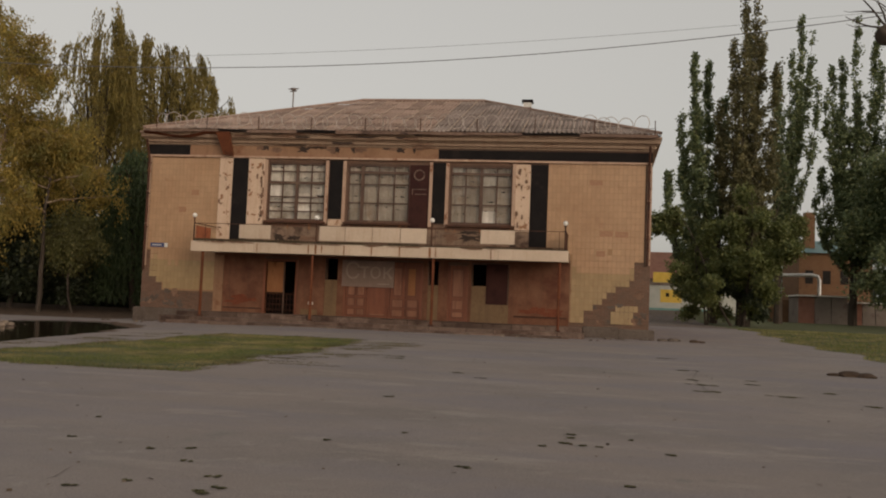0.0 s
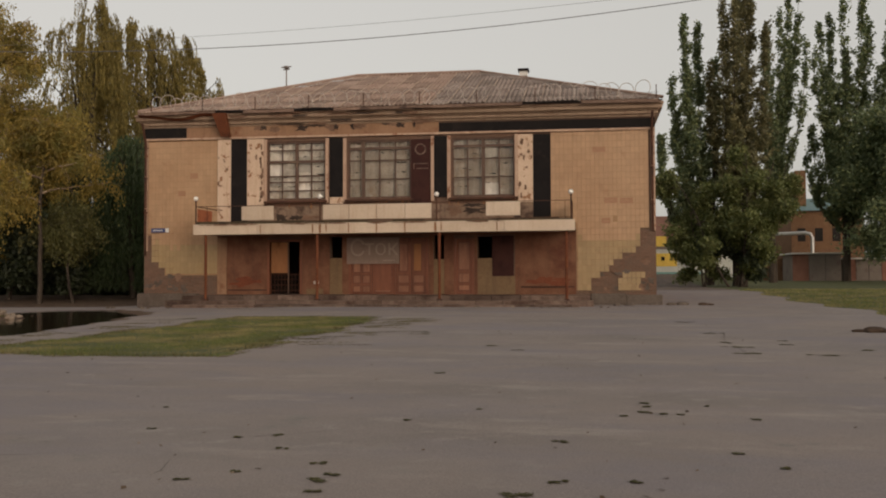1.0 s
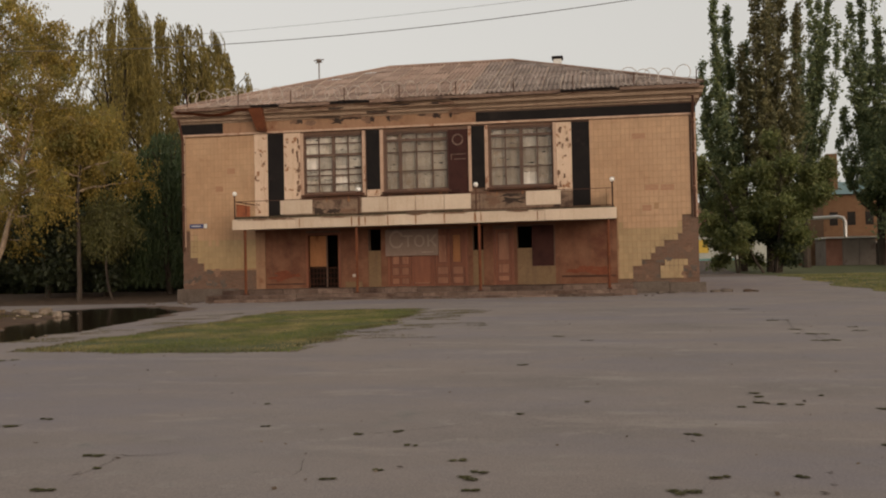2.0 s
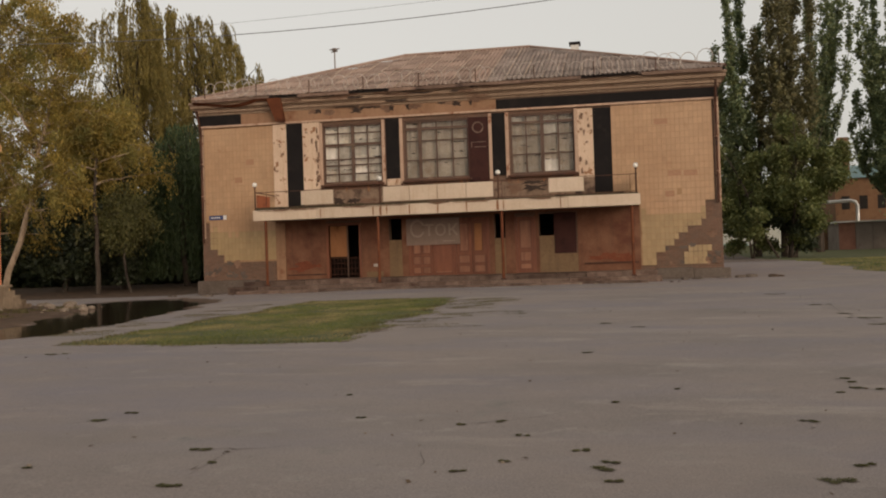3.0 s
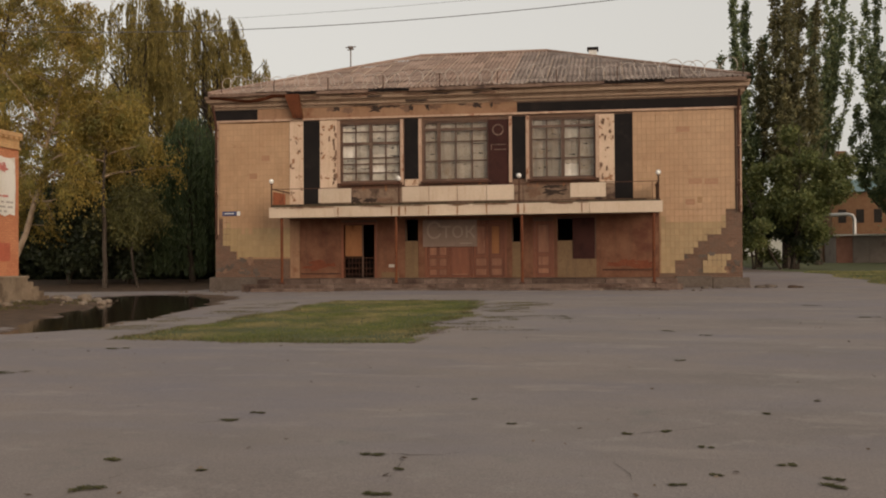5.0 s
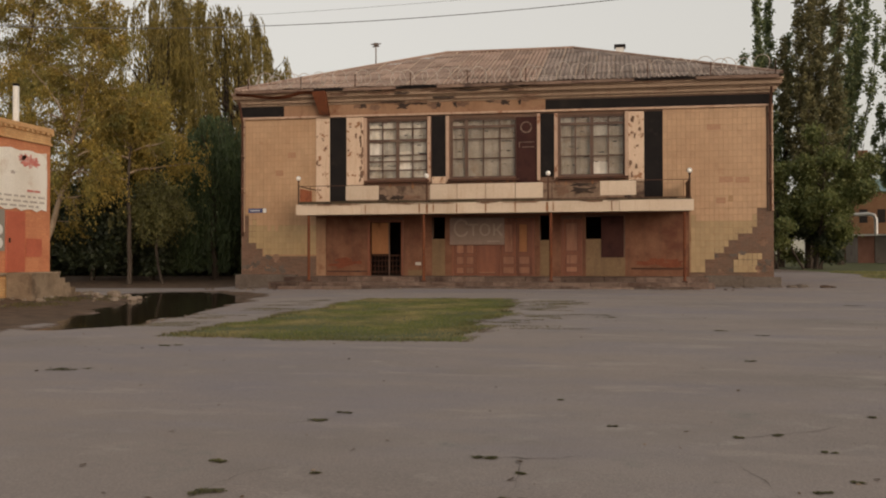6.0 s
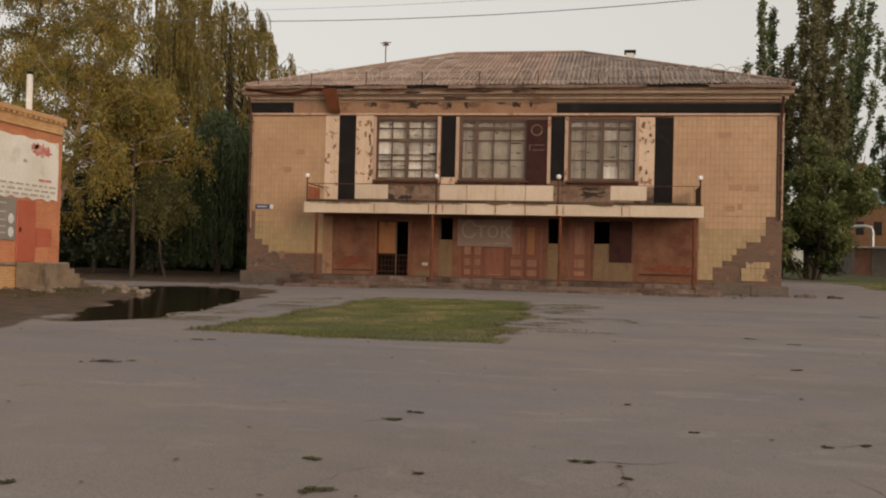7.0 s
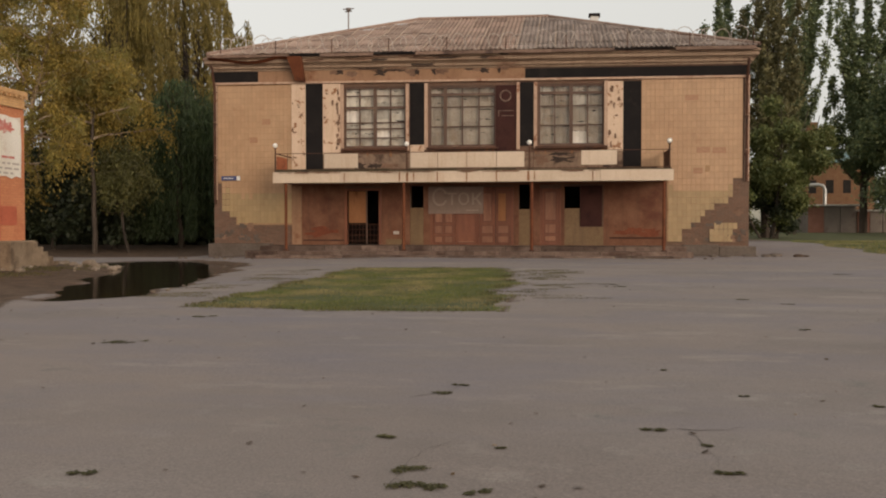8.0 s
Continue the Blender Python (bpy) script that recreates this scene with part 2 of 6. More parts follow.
M_DOORDARK = surface("dark_door_moulding", (0.105, 0.036, 0.019), (0.135, 0.047, 0.025), grain=20, rough=0.65)
M_FRAME = surface("dark_brown_window_wood", (0.080, 0.042, 0.027), (0.120, 0.064, 0.040), (0.176, 0.112, 0.072), grain=30, rough=0.6)
M_TRIM = surface("pinkish_painted_trim", (0.450, 0.300, 0.215), (0.510, 0.350, 0.255), (0.250, 0.110, 0.062), grain=15, rough=0.8, stain_at=(0.58, 0.66), stain_scale=2.5, streak=(0.250, 0.114, 0.066))
M_CURTAIN = surface("yellowed_paper_sheet", (0.360, 0.300, 0.236), (0.450, 0.385, 0.320), (0.319, 0.235, 0.171), scale=2.0, grain=8, rough=0.9, vary=0.12, amp=0.07, streak=(0.246, 0.182, 0.126))
# paper whitened so that sky reflected in the panes is in its colour
M_PAPER = surface("white_paper_with_sky_glare", (0.62, 0.56, 0.48), (0.76, 0.70, 0.62), (0.40, 0.32, 0.24), scale=2.5, grain=8, rough=0.9, vary=0.22, amp=0.07, stain_at=(0.5, 0.7))
# near-black colour stands in for the darkness of unlit rooms
M_DARK = surface("unlit_room_shade_colour", (0.02, 0.017, 0.015), (0.03, 0.025, 0.022), rough=0.9)
M_REDDARK = surface("damp_red_plaster", (0.165, 0.050, 0.026), (0.195, 0.064, 0.034), (0.125, 0.042, 0.025), scale=2, grain=16, rough=0.9)
M_TILE_ODD = surface("replaced_darker_tile", (0.330, 0.165, 0.088), (0.370, 0.195, 0.108), (0.300, 0.150, 0.080), grain=12, rough=0.5, bump=0.05)
M_GRIME = surface("grimy_bare_wall", (0.216, 0.140, 0.095), (0.297, 0.207, 0.149), (0.090, 0.056, 0.041), scale=1.6, grain=10, rough=0.9, stain_at=(0.48, 0.66), stain_scale=1.6, streak=(0.054, 0.036, 0.027))
M_MAROON = surface("dark_maroon_board", (0.040, 0.014, 0.012), (0.058, 0.022, 0.017), (0.03, 0.012, 0.010), rough=0.85, grain=16)
M_TANBOARD = surface("tan_plywood_board", (0.275, 0.118, 0.050), (0.315, 0.142, 0.064), (0.178, 0.071, 0.030), grain=22, rough=0.75, stretch=(2, 2, 0.5))
M_OLIVE = surface("ochre_painted_panel", (0.161, 0.093, 0.041), (0.184, 0.111, 0.053), (0.121, 0.062, 0.028), grain=14, rough=0.7, streak=(0.098, 0.056, 0.030))
M_RUST = surface("rusty_red_iron", (0.132, 0.042, 0.021), (0.192, 0.066, 0.030), (0.078, 0.030, 0.018), grain=35, rough=0.75, metal=0.2)
M_RUSTPANEL = surface("rust_red_sheet", (0.30, 0.095, 0.048), (0.38, 0.13, 0.065), (0.17, 0.06, 0.035), grain=20, rough=0.75)
M_RUSTDARK = surface("dark_rusted_iron", (0.07, 0.035, 0.025), (0.12, 0.055, 0.035), (0.05, 0.03, 0.025), grain=35, rough=0.75, metal=0.3)
M_SLATE = surface("lichened_corrugated_sheet", (0.297, 0.204, 0.160), (0.385, 0.275, 0.220), (0.231, 0.143, 0.105), scale=0.5, grain=14, rough=0.9, bump=0.3, vary=0.2, stain_at=(0.52, 0.72), streak=(0.20, 0.125, 0.09))
M_SLATE_GREY = surface("weathered_grey_corrugated_sheet", (0.235, 0.180, 0.152), (0.330, 0.262, 0.225), (0.170, 0.115, 0.092), scale=0.6, grain=14, rough=0.9, bump=0.3, vary=0.2, stain_at=(0.52, 0.72), streak=(0.15, 0.10, 0.08))
M_SEAM = surface("pale_sheet_seam", (0.40, 0.30, 0.23), (0.48, 0.37, 0.29), (0.27, 0.18, 0.13), rough=0.85, grain=20)
M_FASCIA = surface("grey_rotten_eave_board", (0.16, 0.10, 0.075), (0.24, 0.16, 0.12), (0.06, 0.04, 0.035), grain=18, rough=0.9, vary=0.2)
M_STONE = surface("worn_concrete_step", (0.118, 0.076, 0.058), (0.190, 0.132, 0.104), (0.066, 0.038, 0.028), scale=1.4, grain=16, rough=0.9, stain_at=(0.5, 0.66), vary=0.28, streak=(0.048, 0.031, 0.024))
M_KSTONE = surface("pale_worn_stair_stone", (0.240, 0.172, 0.115), (0.310, 0.230, 0.160), (0.120, 0.082, 0.055), scale=1.6, grain=16, rough=0.9, stain_at=(0.5, 0.68), vary=0.2)
M_PLINTH = surface("stained_concrete_plinth", (0.108, 0.082, 0.065), (0.140, 0.110, 0.090), (0.068, 0.048, 0.040), scale=1.2, grain=12, rough=0.9, stain_at=(0.5, 0.7))
M_GLOBE = surface("milky_glass_globe", (0.78, 0.74, 0.68), (0.84, 0.80, 0.74), rough=0.25, bump=0.0)
M_WIRE = surface("dull_steel_wire", (0.156, 0.125, 0.109), (0.218, 0.172, 0.148), rough=0.6, metal=0.5, bump=0.0)
M_COIL = surface("dull_galvanised_razor_wire", (0.40, 0.33, 0.28), (0.54, 0.46, 0.40), rough=0.6, metal=0.1, bump=0.0)
M_CABLE = surface("black_cable", (0.100, 0.100, 0.110), (0.160, 0.160, 0.160), rough=0.7, bump=0.0)
M_SIGN = surface("faded_grey_signboard", (0.205, 0.138, 0.104), (0.250, 0.172, 0.132), (0.165, 0.100, 0.074), grain=9, rough=0.7, bump=0.1, amp=0.07, streak=(0.17, 0.12, 0.095))
M_LETTER = surface("faded_sign_lettering", (0.290, 0.215, 0.168), (0.325, 0.245, 0.192), (0.255, 0.180, 0.136), rough=0.7, bump=0.0)
M_BLUE = surface("blue_enamel_plate", (0.045, 0.06, 0.15), (0.06, 0.08, 0.18), rough=0.4, bump=0.0)
M_PALE = surface("pale_enamel", (0.62, 0.60, 0.56), (0.70, 0.68, 0.64), rough=0.5, bump=0.0)
M_POSTER = surface("sun_bleached_banner", (0.70, 0.64, 0.55), (0.78, 0.73, 0.65), (0.58, 0.45, 0.35), scale=0.9, rough=0.6, bump=0.1, stain_at=(0.58, 0.75))
M_POSTRED = surface("faded_red_print", (0.50, 0.12, 0.10), (0.58, 0.20, 0.16), (0.62, 0.40, 0.34), grain=12, rough=0.6, bump=0.0, stain_at=(0.5, 0.6), stain_scale=5)
M_POSTGREY = surface("grey_print", (0.40, 0.34, 0.29), (0.48, 0.42, 0.36), rough=0.6, bump=0.0)
M_BOARDGREY = surface("grey_notice_board", (0.23, 0.20, 0.17), (0.27, 0.24, 0.20), rough=0.6, bump=0.05)
M_REDDOOR = surface("red_painted_steel_door", (0.42, 0.10, 0.055), (0.48, 0.125, 0.07), (0.34, 0.085, 0.05), rough=0.5, bump=0.05)
M_BARK = surface("grey_brown_bark", (0.050, 0.037, 0.028), (0.080, 0.062, 0.048), (0.030, 0.022, 0.018), scale=3, grain=20, rough=0.95, bump=0.8, stretch=(1, 1, 0.3))
M_PALEBARK = surface("pale_bark", (0.260, 0.185, 0.125), (0.380, 0.285, 0.200), (0.130, 0.090, 0.060), scale=3, grain=16, rough=0.9, bump=0.5, stretch=(1, 1, 0.5))
M_LEAF_GOLD = leaf_material("yellowing_leaves", (0.196, 0.144, 0.032), (0.312, 0.226, 0.048), (0.465, 0.318, 0.072), (0.200, 0.184, 0.048))
M_LEAF_WILLOW = leaf_material("willow_leaves", (0.150, 0.120, 0.030), (0.240, 0.184, 0.046), (0.335, 0.245, 0.064))
M_LEAF_YOUNG = leaf_material("young_birch_leaves", (0.078, 0.080, 0.024), (0.122, 0.118, 0.036), (0.180, 0.160, 0.052))
M_LEAF_CURTAIN = leaf_material("deep_green_willow_leaves", (0.036, 0.060, 0.024), (0.058, 0.088, 0.034), (0.085, 0.115, 0.044))
M_LEAF_POPLAR = leaf_material("poplar_leaves", (0.105, 0.144, 0.072), (0.165, 0.207, 0.099), (0.276, 0.288, 0.124))
M_LEAF_BROWN = leaf_material("browning_poplar_leaves", (0.125, 0.122, 0.062), (0.185, 0.168, 0.078), (0.262, 0.222, 0.098))
M_LEAF_BUSH = leaf_material("maple_leaves", (0.090, 0.112, 0.036), (0.145, 0.165, 0.052), (0.215, 0.215, 0.075))
# very dark leaf colour, with the shade under the canopy put into it
M_LEAF_DARK = leaf_material("leaves_shade_in_colour", (0.033, 0.044, 0.022), (0.048, 0.062, 0.030), (0.068, 0.081, 0.034))
M_GRASS = leaf_material("short_green_grass", (0.088, 0.112, 0.024), (0.142, 0.162, 0.038), (0.270, 0.245, 0.090), (0.360, 0.285, 0.125))
M_WEED = leaf_material("drying_weeds", (0.080, 0.067, 0.029), (0.120, 0.106, 0.038), (0.176, 0.136, 0.056))
M_MAT = leaf_material("dark_weed_leaves", (0.066, 0.062, 0.024), (0.104, 0.096, 0.036), (0.160, 0.138, 0.056))
M_DRYLEAF = leaf_material("dry_fallen_leaves", (0.06, 0.035, 0.02), (0.10, 0.06, 0.03), (0.15, 0.09, 0.045))
M_SOILHEAP = surface("dark_soil", (0.05, 0.032, 0.022), (0.085, 0.055, 0.038), rough=0.95, bump=0.9, grain=30)
M_CRACK = surface("dusty_crack_fill", (0.085, 0.072, 0.062), (0.12, 0.10, 0.086), (0.06, 0.05, 0.04), rough=0.95)
M_RUBBLE = surface("rubble_stone", (0.180, 0.135, 0.098), (0.255, 0.203, 0.158), (0.120, 0.083, 0.060), rough=0.9, vary=0.3, bump=0.6)
M_SHED = surface("grey_shed_boards", (0.19, 0.155, 0.13), (0.25, 0.21, 0.18), (0.14, 0.10, 0.085), scale=0.5, rough=0.85, vary=0.12)
M_ROOFRED = surface("red_brown_roof", (0.22, 0.10, 0.07), (0.28, 0.14, 0.10), rough=0.85)
M_TEAL = surface("teal_roof_sheet", (0.10, 0.18, 0.19), (0.14, 0.23, 0.23), rough=0.6)
M_FARBRICK = surface("far_orange_brick", (0.186, 0.098, 0.054), (0.216, 0.122, 0.069), (0.137, 0.073, 0.044), rough=0.9)
M_MURAL = surface("pale_mural_wall", (0.42, 0.43, 0.38), (0.50, 0.50, 0.45), rough=0.8)
M_YELLOW = surface("yellow_paint", (0.62, 0.40, 0.06), (0.68, 0.46, 0.09), rough=0.7)
M_TEALPAINT = surface("teal_paint", (0.12, 0.26, 0.24), (0.16, 0.30, 0.27), rough=0.7)
M_TIN = surface("galvanised_pipe", (0.60, 0.58, 0.55), (0.68, 0.66, 0.62), rough=0.35, metal=0.7, bump=0.05)


# ---- mesh helpers ----
def thing(name, at, label, category, group="", kind=""):
    ob = new(name)
    ob.location = at
    ob.empty_display_size = 0.2
    return tagged(ob, label, category, group, kind)


def origin(ob):
    p = Vector((0, 0, 0))
    while ob is not None:
        p += ob.location
        ob = ob.parent
    return p


def part(name, bm, mat, parent=None, label="", smooth=False, kind=""):
    """Links a bmesh whose vertices are in world places as one mesh under a thing or part."""
    me = bpy.data.meshes.new(name)
    if parent is not None:
        bmesh.ops.translate(bm, verts=bm.verts, vec=-origin(parent))
    bm.to_mesh(me)
    bm.free()
    me.materials.append(mat)
    if smooth:
        me.polygons.foreach_set("use_smooth", [True] * len(me.polygons))
    ob = new(name, me)
    ob.parent = parent
    return tagged(ob, label=label, kind=kind)


def raw(name, verts, faces, mat, parent=None, label="", kind="", smooth=False):
    """As part(), from arrays; faces all have the same number of corners."""
    verts = np.asarray(verts, np.float32)
    faces = np.asarray(faces, np.int32)
    if parent is not None:
        verts = verts - np.array(origin(parent), np.float32)
    me = bpy.data.meshes.new(name)
    k = faces.shape[1]
    me.vertices.add(len(verts))
    me.vertices.foreach_set("co", verts.ravel())
    me.loops.add(faces.size)
    me.loops.foreach_set("vertex_index", faces.ravel())
    me.polygons.add(len(faces))
    me.polygons.foreach_set("loop_start", np.arange(len(faces), dtype=np.int32) * k)
    me.polygons.foreach_set("loop_total", np.full(len(faces), k, np.int32))
    me.polygons.foreach_set("use_smooth", np.full(len(faces), smooth, bool))
    me.update(calc_edges=True)
    me.validate()
    me.materials.append(mat)
    ob = new(name, me)
    ob.parent = parent
    return tagged(ob, label=label, kind=kind)


def box(bm, x0, x1, y0, y1, z0, z1, bevel=0.0, m=None):
    r = bmesh.ops.create_cube(bm, size=1.0)
    vs = r["verts"]
    mat = Matrix.LocRotScale(((x0 + x1) / 2, (y0 + y1) / 2, (z0 + z1) / 2), None, (x1 - x0, y1 - y0, z1 - z0))
    bmesh.ops.transform(bm, matrix=(m @ mat) if m else mat, verts=vs)
    if bevel:
        es = list({e for v in vs for e in v.link_edges})
        bmesh.ops.bevel(bm, geom=es, offset=bevel, segments=1, affect="EDGES", profile=0.5)


def boxed(name, mat, parent, *args, label="", bevel=0.0, kind=""):
    bm = bmesh.new()
    box(bm, *args, bevel=bevel)
    return part(name, bm, mat, parent, label, kind=kind)


def cyl(bm, p0, p1, r0, r1=None, n=10):
    p0, p1 = Vector(p0), Vector(p1)
    d = p1 - p0
    r = bmesh.ops.create_cone(bm, cap_ends=True, segments=n, radius1=r0, radius2=r0 if r1 is None else r1, depth=d.length)
    m = Matrix.Translation((p0 + p1) / 2) @ d.to_track_quat("Z", "Y").to_matrix().to_4x4()
    bmesh.ops.transform(bm, matrix=m, verts=r["verts"])


def ball(bm, at, r, n=12):
    k = bmesh.ops.create_uvsphere(bm, u_segments=n, v_segments=n // 2 + 2, radius=r)
    bmesh.ops.translate(bm, verts=k["verts"], vec=at)


def tube(points, radii, n=6):
    """A tapered tube along points: vertex and quad arrays."""
    P = np.asarray(points, float)
    R = np.broadcast_to(np.asarray(radii, float), (len(P),))
    T = np.gradient(P, axis=0)
    T /= np.linalg.norm(T, axis=1)[:, None] + 1e-9
    ref = np.where(np.abs(T[:, 2:3]) > 0.9, np.array([[1.0, 0, 0]]), np.array([[0, 0, 1.0]]))
    A = np.cross(T, ref)
    A /= np.linalg.norm(A, axis=1)[:, None] + 1e-9
    B = np.cross(T, A)
    a = np.arange(n) * 2 * np.pi / n
    V = P[:, None] + R[:, None, None] * (np.cos(a)[None, :, None] * A[:, None] + np.sin(a)[None, :, None] * B[:, None])
    i, j = np.meshgrid(np.arange(len(P) - 1), np.arange(n), indexing="ij")
    k = (j + 1) % n
    F = np.stack([i * n + j, i * n + k, (i + 1) * n + k, (i + 1) * n + j], -1).reshape(-1, 4)
    return V.reshape(-1, 3), F


def joined(pieces):
    vs, fs, o = [], [], 0
    for v, f in pieces:
        vs.append(v)
        fs.append(np.asarray(f) + o)
        o += len(v)
    return np.concatenate(vs), np.concatenate(fs)


def pierced(bm, x0, x1, z0, z1, y0, y1, holes):
    """A wall along x from y0 (front) to y1 with rectangular holes (xa, xb, za, zb) right through it."""
    xs = sorted({x0, x1, *[h[0] for h in holes], *[h[1] for h in holes]})
    zs = sorted({z0, z1, *[h[2] for h in holes], *[h[3] for h in holes]})

    def solid(i, k):
        if i < 0 or k < 0 or i >= len(xs) - 1 or k >= len(zs) - 1:
            return False
        cx, cz = (xs[i] + xs[i + 1]) / 2, (zs[k] + zs[k + 1]) / 2
        return not any(h[0] < cx < h[1] and h[2] < cz < h[3] for h in holes)

    def quad(*p):
        bm.faces.new([bm.verts.new(q) for q in p])

    for i in range(len(xs) - 1):
        for k in range(len(zs) - 1):
            if not solid(i, k):
                continue
            a, b, c, d = xs[i], xs[i + 1], zs[k], zs[k + 1]
            quad((a, y0, c), (b, y0, c), (b, y0, d), (a, y0, d))
            quad((b, y1, c), (a, y1, c), (a, y1, d), (b, y1, d))
            if not solid(i - 1, k):
                quad((a, y1, c), (a, y0, c), (a, y0, d), (a, y1, d))
            if not solid(i + 1, k):
                quad((b, y0, c), (b, y1, c), (b, y1, d), (b, y0, d))
            if not solid(i, k - 1):
                quad((a, y1, c), (b, y1, c), (b, y0, c), (a, y0, c))
            if not solid(i, k + 1):
                quad((a, y0, d), (b, y0, d), (b, y1, d), (a, y1, d))
    bmesh.ops.remove_doubles(bm, verts=bm.verts, dist=1e-4)


def smooth01(a, b, v):
    t = np.clip((v - a) / (b - a), 0, 1)
    return t * t * (3 - 2 * t)


# ---- ground: one sheet, with a shallow basin that holds the puddle ----
def wobble(x, y, s, seed):
    """Cheap smooth noise from sines, -1 to 1."""
    return (np.sin(x * s + 1.3 * seed + 1.7 * np.sin(y * s * 0.7 + seed)) + np.sin(y * s * 1.3 + 2.1 * seed + 1.5 * np.sin(x * s * 0.9 - seed))) / 2


def basin(x, y):
    """Signed distance to the puddle's hollow, negative inside."""
    d = np.full(np.broadcast(x, y).shape, 1e3)
    for ax, ay, ra, bx, by, rb in ((-15.5, 16.3, 0.8, -17.3, 22.0, 1.55), (-17.3, 22.0, 1.55, -19.8, 30.0, 2.3), (-19.8, 30.0, 2.4, -22.8, 34.0, 2.0), (-18.6, 27.5, 1.6, -19.2, 31.6, 0.9)):
        dx, dy = bx - ax, by - ay
        t = np.clip(((x - ax) * dx + (y - ay) * dy) / (dx * dx + dy * dy), 0, 1)
        d = np.minimum(d, np.hypot(x - ax - t * dx, y - ay - t * dy) - (ra + t * (rb - ra)))
    return d + 0.28 * wobble(x, y, 1.6, 3) + 0.12 * wobble(x, y, 4.3, 5)


def height(x, y):
    x, y = np.asarray(x, float), np.asarray(y, float)
    h = 0.13 * smooth01(22, 37, y) * smooth01(-24, -17, x)
    h = h - 0.06 * smooth01(-13, -17, x) * smooth01(10, 16, y) * (1 - smooth01(36, 42, y))
    h = h + 0.34 * smooth01(39, 58, y) + 0.40 * smooth01(84, 100, y) + 0.9 * smooth01(78, 93, y) * (1 - smooth01(11, 16, x)) * smooth01(-6, 3, x)
    h = h - 0.16 * (1 - smooth01(-0.9, 0.45, basin(x, y)))
    h = h + 0.28 * np.exp(-(((x + 23.6) / 1.5) ** 2 + ((y - 26.0) / 2.6) ** 2)) * (1 + 0.3 * wobble(x, y, 3, 2))
    h = h + 0.008 * wobble(x, y, 0.9, 1)
    return h


GX0, GX1, GY0, GY1 = -12.7, -7.5, 13.7, 27.6     # the grass bed


def bed(x, y):
    """Signed distance to the overgrown bed, negative inside."""
    px = x + 0.035 * (y - 20)
    d = np.maximum(np.maximum(GX0 - px, px - GX1), np.maximum(GY0 - y, y - GY1))
    return d + 0.30 * wobble(x, y, 1.1, 7) + 0.14 * wobble(x, y, 3.7, 9)


def lawn(x, y):
    d = np.maximum(8.2 - x, 27.5 - y)
    return d + 0.5 * wobble(x, y, 0.7, 4)


def build_ground():
    xs = np.unique(np.concatenate([np.linspace(-28, 12, 161), np.linspace(-70, -28, 43), np.linspace(12, 70, 59), np.geomspace(70, 1800, 14), -np.geomspace(70, 1800, 14)]).round(3))
    ys = np.unique(np.concatenate([np.linspace(2, 42, 161), np.linspace(42, 120, 60), np.geomspace(120, 2500, 14), np.linspace(-20, 2, 23), -np.geomspace(20, 1500, 12)]).round(3))
    X, Y = np.meshgrid(xs, ys)
    Z = height(X, Y)
    n, k = len(ys), len(xs)
    i, j = np.meshgrid(np.arange(n - 1), np.arange(k - 1), indexing="ij")
    F = np.stack([i * k + j, i * k + j + 1, (i + 1) * k + j + 1, (i + 1) * k + j], -1).reshape(-1, 4)
    ob = raw("ground", np.stack([X, Y, Z], -1).reshape(-1, 3), F, M_GROUND, smooth=True)
    soil = 0.9 * (1 - smooth01(-0.2, 0.5, basin(X, Y)))
    soil = np.maximum(soil, smooth01(38.0, 39.6, Y - 0.10 * (X + 22)) * (1 - smooth01(-24.5, -22.2, X)))
    soil = np.maximum(soil, np.exp(-(((X + 23.2) / 2.0) ** 2 + ((Y - 25.5) / 4.0) ** 2)) * 1.3)
    t = np.clip(((X + 16.0) * -6.8 + (Y - 12.6) * 13.4) / (6.8 ** 2 + 13.4 ** 2), 0, 1)
    mud = np.hypot(X + 16.0 + 6.8 * t, Y - 12.6 - 13.4 * t) - 0.4 - 2.4 * t
    soil = np.maximum(soil, 1 - smooth01(-0.4, 0.5, mud + 0.3 * wobble(X, Y, 1.3, 6)))
    soil = np.maximum(soil, 0.55 * smooth01(50, 60, Y))
    soil = np.maximum(soil, 0.62 * np.exp(-((bed(X, Y) - 0.08) / 0.22) ** 2))
    turf = np.maximum(1 - smooth01(-0.3, 0.25, bed(X, Y)), 1 - smooth01(-0.4, 0.4, lawn(X, Y)))
    soil = np.maximum(soil, smooth01(42, 46, Y) * (1 - smooth01(-25, -22, X)))
    for key, val in (("soil", soil), ("turf", turf)):
        at = ob.data.attributes.new(key, "FLOAT", "POINT")
        at.data.foreach_set("value", np.clip(val, 0, 1).astype(np.float32).ravel())
    tagged(ob, "cracked old grey asphalt yard with soil and turf edges", "ground", kind="structure")


build_ground()
bm = bmesh.new()
bmesh.ops.create_grid(bm, x_segments=1, y_segments=1, size=1.0)
bmesh.ops.transform(bm, matrix=Matrix.LocRotScale((-19.5, 25.5, -0.100), None, (7.5, 13.5, 1)), verts=bm.verts)
tagged(part("water", bm, M_WATER), "still dark puddle water beside the asphalt", "puddle", kind="structure")


